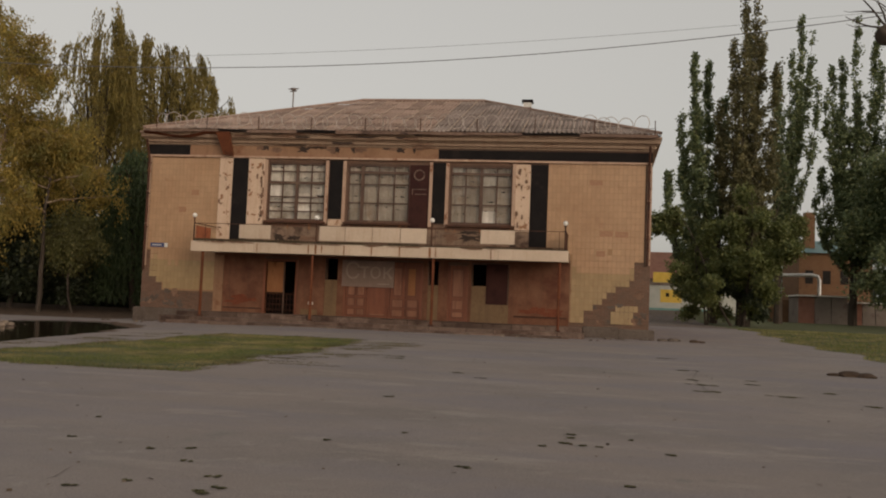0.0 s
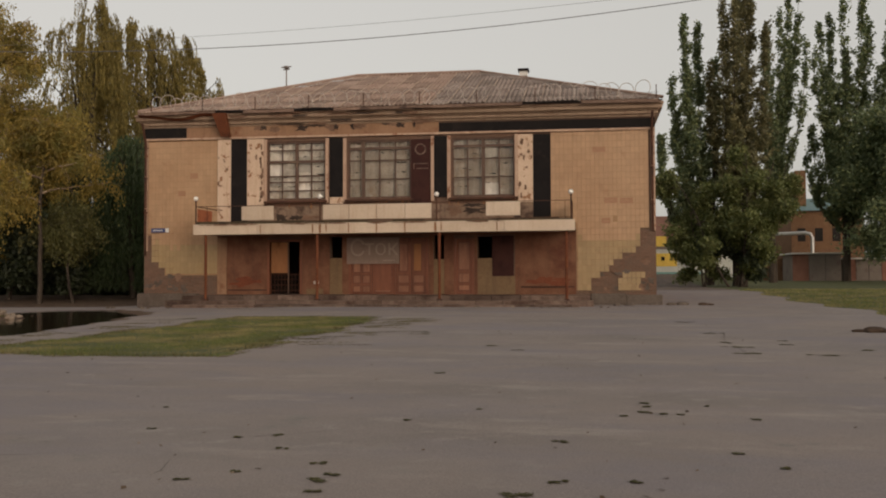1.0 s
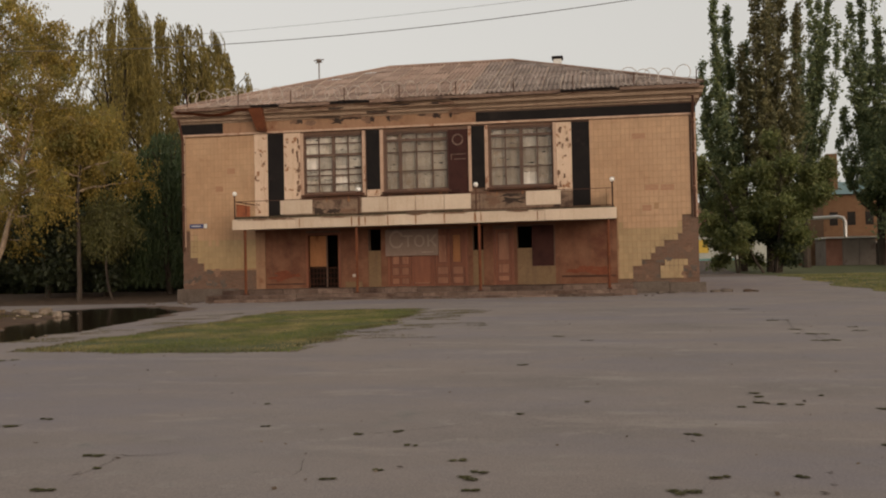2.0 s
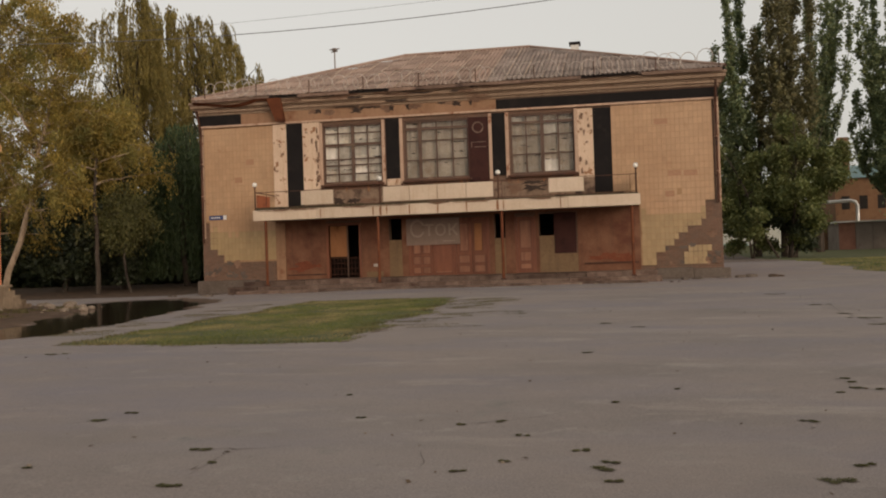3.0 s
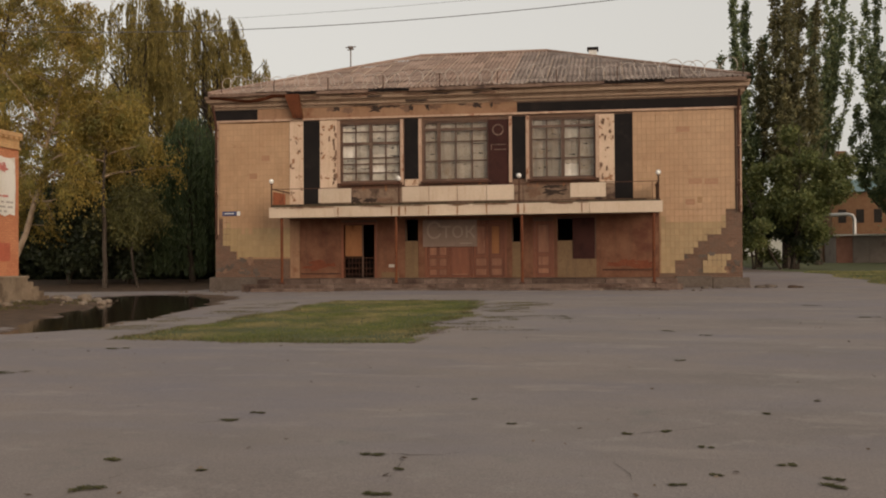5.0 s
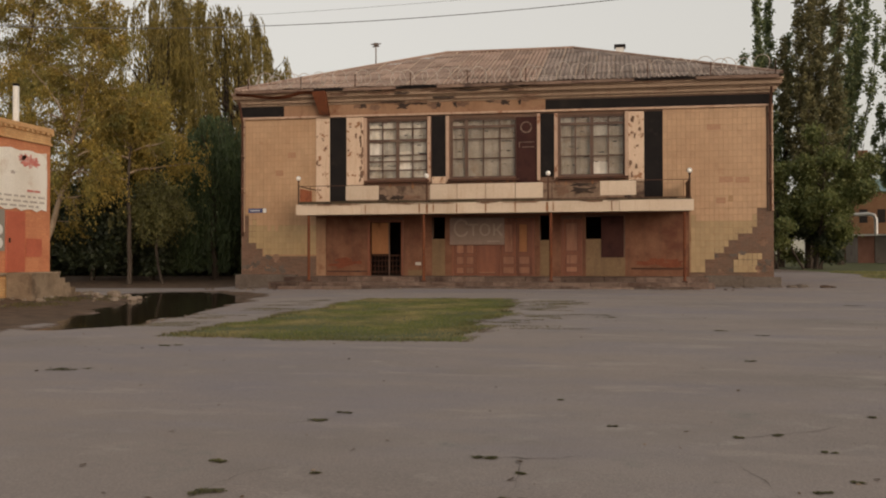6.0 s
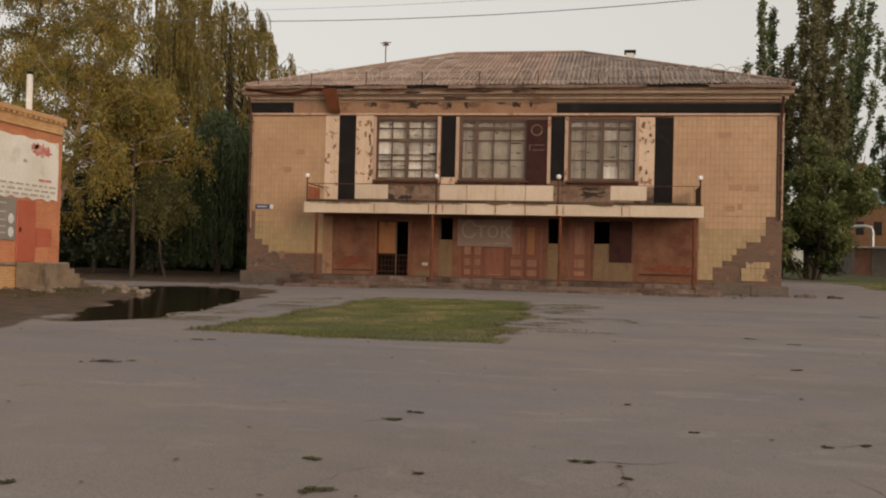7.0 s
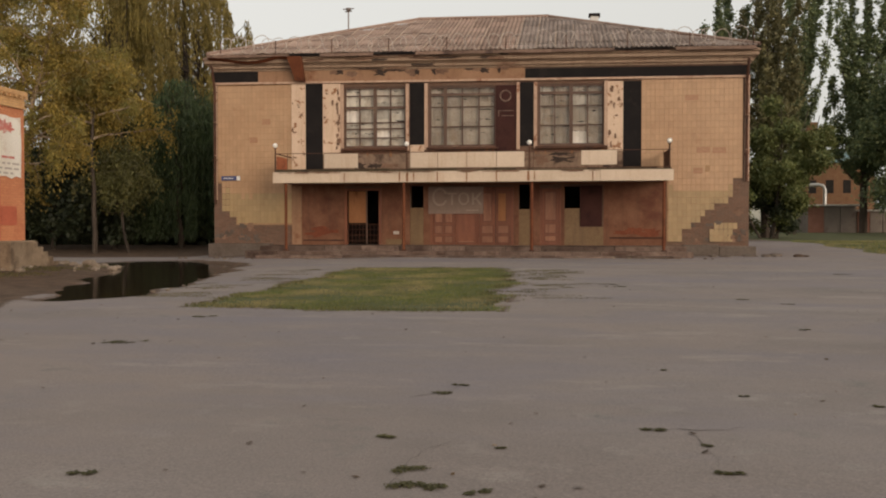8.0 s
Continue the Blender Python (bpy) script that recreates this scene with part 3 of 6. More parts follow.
def leaf_cloud(P, size, rng, hang=None, slim=0.5):
    """Small leaf quads at P; hang is a unit way along which they lie, else any way."""
    n = len(P)
    A = rng.normal(0, 1, (n, 3)) if hang is None else np.asarray(hang) + rng.normal(0, 0.2, (n, 3))
    A /= np.linalg.norm(A, axis=1)[:, None]
    B = np.cross(A, rng.normal(0, 1, (n, 3)))
    B /= np.linalg.norm(B, axis=1)[:, None] + 1e-9
    s = size * rng.uniform(0.6, 1.35, n)[:, None]
    V = np.stack([P - A * s, P + B * s * slim, P + A * s, P - B * s * slim], 1).reshape(-1, 3)
    return V, np.arange(4 * n).reshape(-1, 4)


def blades(name, X, Y, tall, wide, mat, label, category, parent=None, lean=0.5):
    """Upright grass blades at the given places."""
    n = len(X)
    rng = np.random.default_rng(n)
    Z = height(X, Y)
    a = rng.uniform(0, 2 * np.pi, n)
    h = tall * rng.uniform(0.5, 1.3, n)
    w = wide * rng.uniform(0.6, 1.3, n)
    lx, ly = lean * h * rng.normal(0, 0.6, n), lean * h * rng.normal(0, 0.6, n)
    b = np.stack([X, Y, Z - 0.01], -1)
    s = np.stack([np.cos(a) * w, np.sin(a) * w, np.zeros(n)], -1)
    top = b + np.stack([lx, ly, h], -1)
    V = np.stack([b - s, b + s, top], 1).reshape(-1, 3)
    F = np.arange(3 * n).reshape(-1, 3)
    ob = raw(name, V, F, mat, parent, kind="stuff" if parent is None else "")
    return tagged(ob, label, category) if parent is None else ob


def build_grass():
    rng = np.random.default_rng(5)
    X, Y = rng.uniform(-14.5, -5.5, 190000), rng.uniform(12.5, 29, 190000)
    d = bed(X, Y)
    keep = (d < 0.16 * rng.normal(0, 1, len(X))) & (rng.uniform(0, 1, len(X)) < 0.62 + 0.45 * wobble(X, Y, 1.5, 12) + 0.2 * wobble(X, Y, 5.0, 2))
    blades("grass", X[keep], Y[keep], 0.036, 0.009, M_GRASS, "short patchy green grass in an overgrown bed", "grass")
    X, Y = rng.uniform(-14.5, -5.5, 60000), rng.uniform(12.5, 29, 60000)
    d = bed(X, Y)
    keep = (np.abs(d + 0.12) < 0.16) & (wobble(X, Y, 2.3, 8) + 0.5 * wobble(X, Y, 6.1, 3) > -0.1)
    blades("grass", X[keep], Y[keep], 0.055, 0.010, M_WEED, "taller dark grass round the rim of the bed", "grass")
    # strays of grass that run out of the bed into the asphalt's joints
    sx, sy = [], []
    for q in range(46):
        left = q > 26
        cx = -13.6 - abs(rng.normal(0, 0.7)) if left else -7.2 + abs(rng.normal(0, 0.7))
        cy, length, ang = rng.uniform(16, 27), rng.uniform(0.2, 1.5), rng.normal(0.1, 0.25)
        n = int(110 + 300 * length)
        t = rng.uniform(-0.5, 0.5, n)
        sx.append(cx + t * length * np.cos(ang) + rng.normal(0, 0.06, n))
        sy.append(cy + t * length * np.sin(ang) + rng.normal(0, 0.16, n) * (0.3 + rng.uniform(0, 1)))
    blades("grass", np.concatenate(sx), np.concatenate(sy), 0.022, 0.012, M_WEED, "stray dry grass in asphalt joints beside the bed", "grass")
    X, Y = rng.normal(-22.3, 0.7, 5000), rng.normal(25.6, 1.7, 5000)
    keep = (basin(X, Y) > 0.3) & (X > -22.5) & (wobble(X, Y, 1.7, 21) + 0.5 * wobble(X, Y, 4.0, 5) > 0.05)
    blades("grass", X[keep], Y[keep], 0.07, 0.016, M_WEED, "mossy weeds on the soil by the kiosk stair", "weeds")
    X, Y = rng.uniform(7, 34, 60000), rng.uniform(26, 60, 60000)
    keep = lawn(X, Y) < 0
    blades("grass", X[keep], Y[keep], 0.10, 0.016, M_GRASS, "green lawn under the poplars", "grass")


build_grass()

# ---- the two-storey hall ----
FY = 38.53                      # plane of the facade's tiles
X0, X1 = -22.1, 1.48
hall = thing("public_building", (-10.3, FY, 0.1), "derelict two-storey beige tiled hall with balcony and corrugated hip roof", "building")
WIN_A, WIN_B, WIN_C = (-16.0, -13.2, 4.9, 7.58), (-12.15, -9.22, 4.9, 7.56), (-7.36, -4.55, 4.9, 7.58)
DOORWAY = (-15.97, -14.32, 0.57, 3.08)
SLOT_L, SLOT_R = (-13.0, -12.41, 2.22, 3.19), (-8.19, -7.72, 2.14, 3.22)
MAIN = (-12.10, -8.43, 0.57, 3.10)
SIDE = (-7.28, -6.37, 0.57, 3.05)
WIN_D = (-6.22, -5.56, 2.17, 3.13)
bm = bmesh.new()
pierced(bm, X0, X1, 0.0, 8.9, FY + 0.03, FY + 0.45, [WIN_A, WIN_B, WIN_C, DOORWAY, SLOT_L, SLOT_R, MAIN, SIDE, WIN_D])
wall = part("wall", bm, M_BRICK, hall, "front wall of exposed brick under lost tiles")
for a in ((X0, X0 + 0.45, FY + 0.45, 55.2, 0, 8.9), (X1 - 0.45, X1, FY + 0.45, 55.2, 0, 8.9), (X0 + 0.45, X1 - 0.45, 54.8, 55.2, 0, 8.9)):
    boxed("wall", M_PLASTER, hall, *a)
# unseen room shell in M_DARK, its unlit look painted into the colour
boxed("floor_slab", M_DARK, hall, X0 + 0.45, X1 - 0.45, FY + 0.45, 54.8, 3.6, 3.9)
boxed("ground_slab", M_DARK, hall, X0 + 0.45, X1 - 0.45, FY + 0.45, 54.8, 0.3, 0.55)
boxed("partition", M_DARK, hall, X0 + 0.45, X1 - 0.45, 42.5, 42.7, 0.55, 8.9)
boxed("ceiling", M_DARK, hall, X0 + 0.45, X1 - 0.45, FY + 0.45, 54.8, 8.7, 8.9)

# plinth and steps
for xa, xb in ((X0 - 0.12, -19.3), (-1.3, 0.2), (0.2, X1 + 0.22)):
    boxed("plinth", M_PLINTH, hall, xa, xb, FY - 0.42, FY + 0.028, -0.1, 0.62 if xb < 0 else (0.60 if xb < 1 else 0.55), bevel=0.03)
rng = random.Random(4)


def slabs(x0, x1, y0, y1, z0, z1, wide, name="step_slab"):
    x = x0
    while x < x1 - 0.05:
        w = min(wide * rng.uniform(0.8, 1.2), x1 - x)
        dz, dy = rng.uniform(-0.018, 0.01), rng.uniform(-0.03, 0.03)
        boxed(name, M_STONE, hall, x + 0.006, x + w - 0.006, y0 + dy, y1, z0, z1 + dz, bevel=0.02)
        x += w


slabs(-18.9, -1.75, 35.02, 35.72, -0.1, 0.205, 2.1)
slabs(-19.6, -1.15, 35.72, 36.7, -0.1, 0.36, 1.3)
slabs(-19.29, -1.31, 36.7, FY + 0.028, -0.1, 0.56, 1.5, "landing_slab")


def facing(name, mat, x0, x1, z0, z1, proud=0.02, label="", parent=None):
    return boxed(name, mat, parent or hall, x0, x1, FY - proud, FY + 0.028, z0, z1, label=label)


# tile backing (mortar bed), upper storey and flanks
STEPS_R = ((0.73, -1.25), (1.15, -0.83), (1.60, -0.50), (1.87, -0.33), (2.10, 0.0), (2.37, 0.59), (2.60, 0.80), (3.40, 1.22))
STEPS_L = ((1.45, -21.05), (1.72, -21.35), (2.15, -21.72), (3.3, -21.93))


def tile_kept(side, x, z):
    """Whether a tile centred there still hangs on the wall."""
    if side == "r":
        if -0.2 < x < 1.1 and 0.73 < z < 1.55 and not (x > 0.85 and z < 1.2) and not (x < 0.05 and z > 1.3):
            return True
        lim = -1.25
        for zz, xx in STEPS_R:
            if z > zz:
                lim = xx
        return x < lim and z > 0.72
    if z < 1.45:
        return False
    lim = -21.05
    for zz, xx in STEPS_L:
        if z > zz:
            lim = xx
    return x > lim


facing("tile_bed", M_GROUT, -21.9, -18.42, 3.35, 7.74, 0.0)
facing("tile_bed", M_GROUT, -21.04, -18.42, 1.46, 3.35, 0.0)
facing("tile_bed", M_GROUT, -2.98, 1.2, 3.42, 7.70, 0.0)
facing("tile_bed", M_GROUT, -1.9, -1.28, 0.74, 3.42, 0.0)
for (z0, x1), (z1, _) in zip(STEPS_R[1:], STEPS_R[2:] + ((3.42, 0),)):
    if z1 > z0:
        facing("tile_bed", M_GROUT, -1.279, x1 - 0.10, z0 + 0.14, z1 + 0.13, 0.0)
facing("tile_bed", M_GROUT, -0.02, 0.84, 0.76, 1.13, -0.002)
facing("tile_bed", M_GROUT, -21.34, -21.045, 1.87, 3.35, 0.0)

# white plaster strips, black felt strips, trims of the window storey
def strip(name, mat, x0, x1, z0, z1, proud, label=""):
    return facing(name, mat, x0, x1, z0, z1, proud, label)


strip("pilaster", M_WHITE, -18.41, -17.76, 3.7, 7.73, 0.05)
strip("pilaster", M_WHITE, -16.96, -16.16, 4.62, 7.73, 0.05)
strip("pilaster", M_WHITE, -4.40, -3.75, 4.62, 7.66, 0.05)
strip("felt_strip", M_BLACK, -17.755, -16.965, 3.7, 7.73, 0.02, "black felt strip where cladding is lost")
strip("felt_strip", M_BLACK, -13.00, -12.36, 5.0, 7.70, 0.02)
strip("felt_strip", M_BLACK, -8.17, -7.56, 4.9, 7.68, 0.02)
strip("felt_strip", M_BLACK, -3.745, -2.985, 3.7, 7.66, 0.02)
for x in (-16.155, -13.19, -12.355, -8.30, -7.555, -4.545):
    strip("window_trim", M_TRIM, x, x + 0.14, 4.75, 7.68, 0.07)
strip("wall_render", M_GRIME, -16.96, -3.75, 3.7, 4.60, 0.01, "stained peeling plaster under the windows")
strip("pilaster", M_WHITE, -12.99, -12.37, 4.62, 4.99, 0.04)
# moulding and frieze
strip("moulding", M_TRIM, X0, X1, 7.745, 7.835, 0.09, "thin pinkish moulding above the windows")
strip("frieze", M_PLASTER, -19.98, -7.94, 7.84, 8.32, 0.01, "stained beige plaster frieze")
strip("frieze", M_BLACK, X0, -19.985, 7.84, 8.32, 0.015, "black felt band where cladding is lost")
strip("frieze", M_BLACK, -7.935, X1, 7.84, 8.27, 0.015)
# cornice in steps that grow outwards
for o, z0, z1 in ((0.05, 8.325, 8.42), (0.14, 8.423, 8.56), (0.19, 8.563, 8.63), (0.31, 8.633, 8.80), (0.36, 8.803, 8.92)):
    bm = bmesh.new()
    box(bm, X0 - o, X1 + o, FY - o, 55.2 + o, z0, z1, bevel=0.025)
    part("cornice", bm, M_CORNICE, hall)


# ---- windows ----
def window(x0, x1, z0, z1, cols, rows, thick_col, thick_row, seed, label):
    """A timber window: cols, rows are fractions of the bars; panes with paper sheets behind."""
    r = random.Random(seed)
    w = boxed("window", M_FRAME, hall, x0, x1, FY + 0.10, FY + 0.16, z0, z0 + 0.09, label=label)
    xs = [x0 + 0.07] + [x0 + (x1 - x0) * c for c in cols] + [x1 - 0.07]
    zs = [z0 + 0.07] + [z0 + (z1 - z0) * c for c in rows] + [z1 - 0.07]
    boxed("frame", M_FRAME, w, x0, x0 + 0.08, FY + 0.08, FY + 0.17, z0 + 0.09, z1)
    boxed("frame", M_FRAME, w, x1 - 0.08, x1, FY + 0.08, FY + 0.17, z0 + 0.09, z1)
    boxed("frame", M_FRAME, w, x0 + 0.08, x1 - 0.08, FY + 0.08, FY + 0.17, z1 - 0.09, z1)
    for i, c in enumerate(cols):
        t = 0.075 if i in thick_col else 0.03
        boxed("bar", M_FRAME, w, xs[i + 1] - t, xs[i + 1] + t, FY + (0.085 if i in thick_col else 0.105), FY + 0.155, z0 + 0.09, z1 - 0.09)
    for i, c in enumerate(rows):
        t = 0.06 if i in thick_row else 0.028
        boxed("bar", M_FRAME, w, x0 + 0.08, x1 - 0.08, FY + (0.09 if i in thick_row else 0.11), FY + 0.152, zs[i + 1] - t, zs[i + 1] + t)
    for i in range(len(xs) - 1):
        for k in range(len(zs) - 1):
            if r.random() < 0.05:
                continue
            tilt = r.uniform(-0.012, 0.012)
            bm = bmesh.new()
            vs = [bm.verts.new(p) for p in ((xs[i], FY + 0.13 + tilt, zs[k]), (xs[i + 1], FY + 0.13, zs[k]), (xs[i + 1], FY + 0.13 - tilt, zs[k + 1]), (xs[i], FY + 0.13, zs[k + 1]))]
            bm.faces.new(vs)
            p = part("pane", bm, M_GLASS, w)
            p.visible_shadow = False
    return w, xs, zs


def sheets(xs, zs, seed, gap, parent, mat=M_CURTAIN):
    """Paper and cloth hung behind the panes, unevenly; M_PAPER stands in for reflected sky."""
    r = random.Random(seed)
    for i in range(len(xs) - 1):
        z = zs[0]
        while z < zs[-1] - 0.05:
            h = r.uniform(0.35, 0.8)
            top = min(z + h, zs[-1])
            if r.random() > gap:
                y = FY + 0.22 + r.uniform(0, 0.05)
                n = 6
                V = [(xs[i] - 0.03 + (xs[i + 1] - xs[i] + 0.06) * q / n, y + 0.02 * math.sin(q * 1.9 + i), zz + r.uniform(-0.04, 0.04)) for zz in (z, top) for q in range(n + 1)]
                F = [(q, q + 1, q + n + 2, q + n + 1) for q in range(n)]
                raw("paper_sheet", V, F, mat if r.random() < 0.9 else M_PAPER, parent)
            z = top + (r.uniform(0.02, 0.12) if gap > 0.1 else 0.0)


wa, xs, zs = window(*WIN_A, (0.25, 0.5, 0.75), (0.16, 0.31, 0.41, 0.655, 0.85), (1,), (3,), 3, "brown timber window with torn papers behind the panes")
sheets(xs, zs, 12, 0.05, wa, M_PAPER)
wb, xs, zs = window(*WIN_B, (0.24, 0.50, 0.75), (0.33, 0.655, 0.86), (0,), (2,), 5, "brown timber window with papered panes")
sheets(xs, zs, 9, 0.0, wb)
wc, xs, zs = window(*WIN_C, (0.25, 0.5, 0.75), (0.33, 0.645, 0.86), (1,), (2,), 8, "brown timber window with papered panes")
sheets(xs, zs, 21, 0.0, wc)
for x0, x1 in ((-16.1, -13.1), (-12.25, -9.1), (-7.5, -4.4)):
    boxed("window_sill", M_RUSTDARK, hall, x0, x1, FY - 0.16, FY + 0.08, 4.76, 4.86)
bd = boxed("balcony_door", M_MAROON, hall, -9.215, -8.31, FY + 0.0, FY + 0.06, 4.3, 7.56, label="dark maroon balcony door leaf with a ring mark")
bm = bmesh.new()
for q in range(28):
    a, b = q * 2 * math.pi / 28, (q + 1) * 2 * math.pi / 28
    vs = [bm.verts.new((-8.78 + rr * math.cos(t), FY - 0.006, 7.10 + rr * math.sin(t))) for t, rr in ((a, 0.2), (b, 0.2), (b, 0.26), (a, 0.26))]
    bm.faces.new(vs)
part("ring_mark", bm, M_STONE, bd)
boxed("chalk_bar", M_STONE, bd, -9.1, -8.42, FY - 0.008, FY - 0.002, 6.42, 6.46)
boxed("chalk_bar", M_STONE, bd, -9.1, -9.06, FY - 0.008, FY - 0.002, 6.2, 6.42)
boxed("chalk_bar", M_STONE, bd, -8.95, -8.42, FY - 0.008, FY - 0.002, 6.2, 6.24)

# ---- ground floor under the balcony ----
def lower(name, mat, x0, x1, z0, z1, proud=0.0, label=""):
    return facing(name, mat, x0, x1, z0, z1, proud, label)


lower("wall_render", M_RED, -17.95, -15.98, 0.57, 3.2, 0.0, "faded red-brown plaster under the balcony")
lower("pilaster", M_PLASTER, -18.41, -17.96, 0.57, 3.2, 0.03)
lower("wall_render", M_RED, -14.31, -13.01, 0.57, 3.2)
lower("wall_render", M_RED, -12.40, -12.11, 0.57, 3.2, 0.01)
lower("wall_render", M_RED, -8.42, -8.20, 0.57, 3.2, 0.01)
lower("wall_render", M_RED, -7.71, -7.29, 0.57, 3.2, 0.01)
lower("wall_render", M_RED, -6.36, -6.23, 0.57, 3.2, 0.01)
lower("wall_render", M_RED, -4.55, -1.92, 0.57, 3.2, 0.0, "faded red-brown plaster under the balcony")
lower("infill_panel", M_OLIVE, -13.0, -12.41, 0.57, 2.21, 0.0, "ochre painted infill panel")
lower("infill_panel", M_OLIVE, -8.19, -7.72, 0.57, 2.13, 0.0)
lower("infill_panel", M_OLIVE, -6.22, -5.565, 0.57, 2.16, 0.0)
lower("infill_panel", M_OLIVE, -5.56, -4.56, 0.57, 1.37, 0.0)
lower("window_board", M_MAROON, -5.56, -4.62, 1.375, 3.15, 0.03, "dark maroon board over a window")
lower("ledge", M_RUSTDARK, -4.3, -2.0, 0.86, 0.93, 0.05)
lower("ledge", M_RUSTDARK, -17.9, -16.0, 0.74, 0.80, 0.03)
lower("wall_head", M_RED, -18.4, -1.92, 3.202, 3.3, 0.02)

# open doorway: frame, board, grille
dw = boxed("doorway", M_DOOR, hall, -15.97, -15.87, FY - 0.02, FY + 0.2, 0.57, 3.08, label="open doorway with a board and an iron grille")
boxed("jamb", M_DOOR, dw, -14.42, -14.32, FY - 0.02, FY + 0.2, 0.57, 3.08)
boxed("lintel", M_DOOR, dw, -15.87, -14.42, FY - 0.02, FY + 0.2, 2.99, 3.08)
boxed("board", M_TANBOARD, dw, -15.80, -15.02, FY + 0.05, FY + 0.09, 1.55, 2.96, label="tan plywood board")
boxed("jamb", M_FRAME, dw, -15.02, -14.96, FY + 0.05, FY + 0.11, 0.57, 2.99)
for q in range(9):
    bm = bmesh.new()
    x = -15.82 + q * 0.165
    cyl(bm, (x, FY + 0.1, 0.6), (x, FY + 0.1, 1.5), 0.012, n=6)
    part("grille_bar", bm, M_RUSTDARK, dw)
for z in (0.75, 1.0, 1.25, 1.48):
    boxed("grille_bar", M_RUSTDARK, dw, -15.87, -14.42, FY + 0.085, FY + 0.115, z - 0.015, z + 0.015)
boxed("litter_sheet", M_POSTGREY, hall, -13.76, -13.5, FY - 0.03, FY - 0.005, 1.04, 1.18, label="pale torn poster scrap", bevel=0.01)
boxed("threshold", M_OLIVE, hall, -14.1, -13.3, FY - 0.02, FY - 0.004, 0.58, 0.83)


def leaf(name, x0, x1, z0, z1, panels, mat, parent, label=""):
    """A panelled door leaf; panels are (xa, xb, za, zb, material) in fractions of the leaf, set back behind its rails."""
    d = boxed(name, mat, parent, x0, x1, FY + 0.04, FY + 0.09, z0, z1, label=label)
    w, h = x1 - x0, z1 - z0
    for xa, xb, za, zb, pm in panels:
        a, b, c, e = x0 + xa * w, x0 + xb * w, z0 + za * h, z0 + zb * h
        boxed("panel", pm, d, a + 0.03, b - 0.03, FY + 0.022, FY + 0.038, c + 0.03, e - 0.03, bevel=0.006)
        for q in ((a, b, c, c + 0.028), (a, b, e - 0.028, e), (a, a + 0.028, c + 0.028, e - 0.028), (b - 0.028, b, c + 0.028, e - 0.028)):
            boxed("moulding", M_DOORDARK, d, q[0], q[1], FY + 0.012, FY + 0.038, q[2], q[3])
    return d


md = boxed("entrance_doors", M_DOOR, hall, -12.10, -12.0, FY - 0.01, FY + 0.12, 0.57, 3.1, label="brown panelled entrance doors, shut")
for x in (-10.02, -8.53):
    boxed("door_post", M_DOOR, md, x, x + 0.10, FY - 0.01, FY + 0.12, 0.57, 3.1)
boxed("door_head", M_DOOR, md, -12.0, -10.02, FY - 0.005, FY + 0.12, 3.0, 3.1)
boxed("door_head", M_DOOR, md, -9.92, -8.53, FY - 0.005, FY + 0.12, 3.0, 3.1)
P6 = ((0.08, 0.46, 0.03, 0.16, M_DOORPANEL), (0.54, 0.92, 0.03, 0.16, M_DOORPANEL), (0.08, 0.46, 0.20, 0.36, M_DOORPANEL), (0.54, 0.92, 0.20, 0.36, M_DOORPANEL), (0.08, 0.46, 0.40, 0.58, M_DOORPANEL), (0.54, 0.92, 0.40, 0.58, M_DOORPANEL))
leaf("door_leaf", -11.99, -11.02, 0.58, 2.99, P6, M_DOOR, md)
leaf("door_leaf", -11.0, -10.03, 0.58, 2.99, ((0.10, 0.9, 0.03, 0.55, M_DOORPANEL),), M_DOOR, md)
boxed("mail_panel", M_DOOR, md, -10.9, -10.1, FY - 0.0, FY + 0.02, 0.75, 1.95, label="worn tan repair panel")
leaf("door_leaf", -9.91, -9.23, 0.58, 2.99, ((0.12, 0.88, 0.03, 0.17, M_DOORPANEL), (0.12, 0.88, 0.20, 0.36, M_DOORPANEL), (0.2, 0.8, 0.42, 0.95, M_DOORPANEL)), M_DOOR, md)
leaf("door_leaf", -9.21, -8.54, 0.58, 2.99, ((0.12, 0.88, 0.03, 0.17, M_DOORPANEL), (0.12, 0.88, 0.20, 0.36, M_DOORPANEL), (0.12, 0.72, 0.42, 0.95, M_TANBOARD)), M_DOOR, md)
sd = boxed("side_door", M_DOOR, hall, -7.28, -7.20, FY - 0.01, FY + 0.12, 0.57, 3.05, label="brown panelled side door, shut")
boxed("door_post", M_DOOR, sd, -6.45, -6.37, FY - 0.01, FY + 0.12, 0.57, 3.05)
leaf("door_leaf", -7.19, -6.46, 0.58, 3.04, ((0.15, 0.85, 0.06, 0.17, M_DOORPANEL), (0.15, 0.85, 0.20, 0.38, M_DOORPANEL), (0.15, 0.85, 0.43, 0.94, M_DOORPANEL)), M_DOOR, sd)

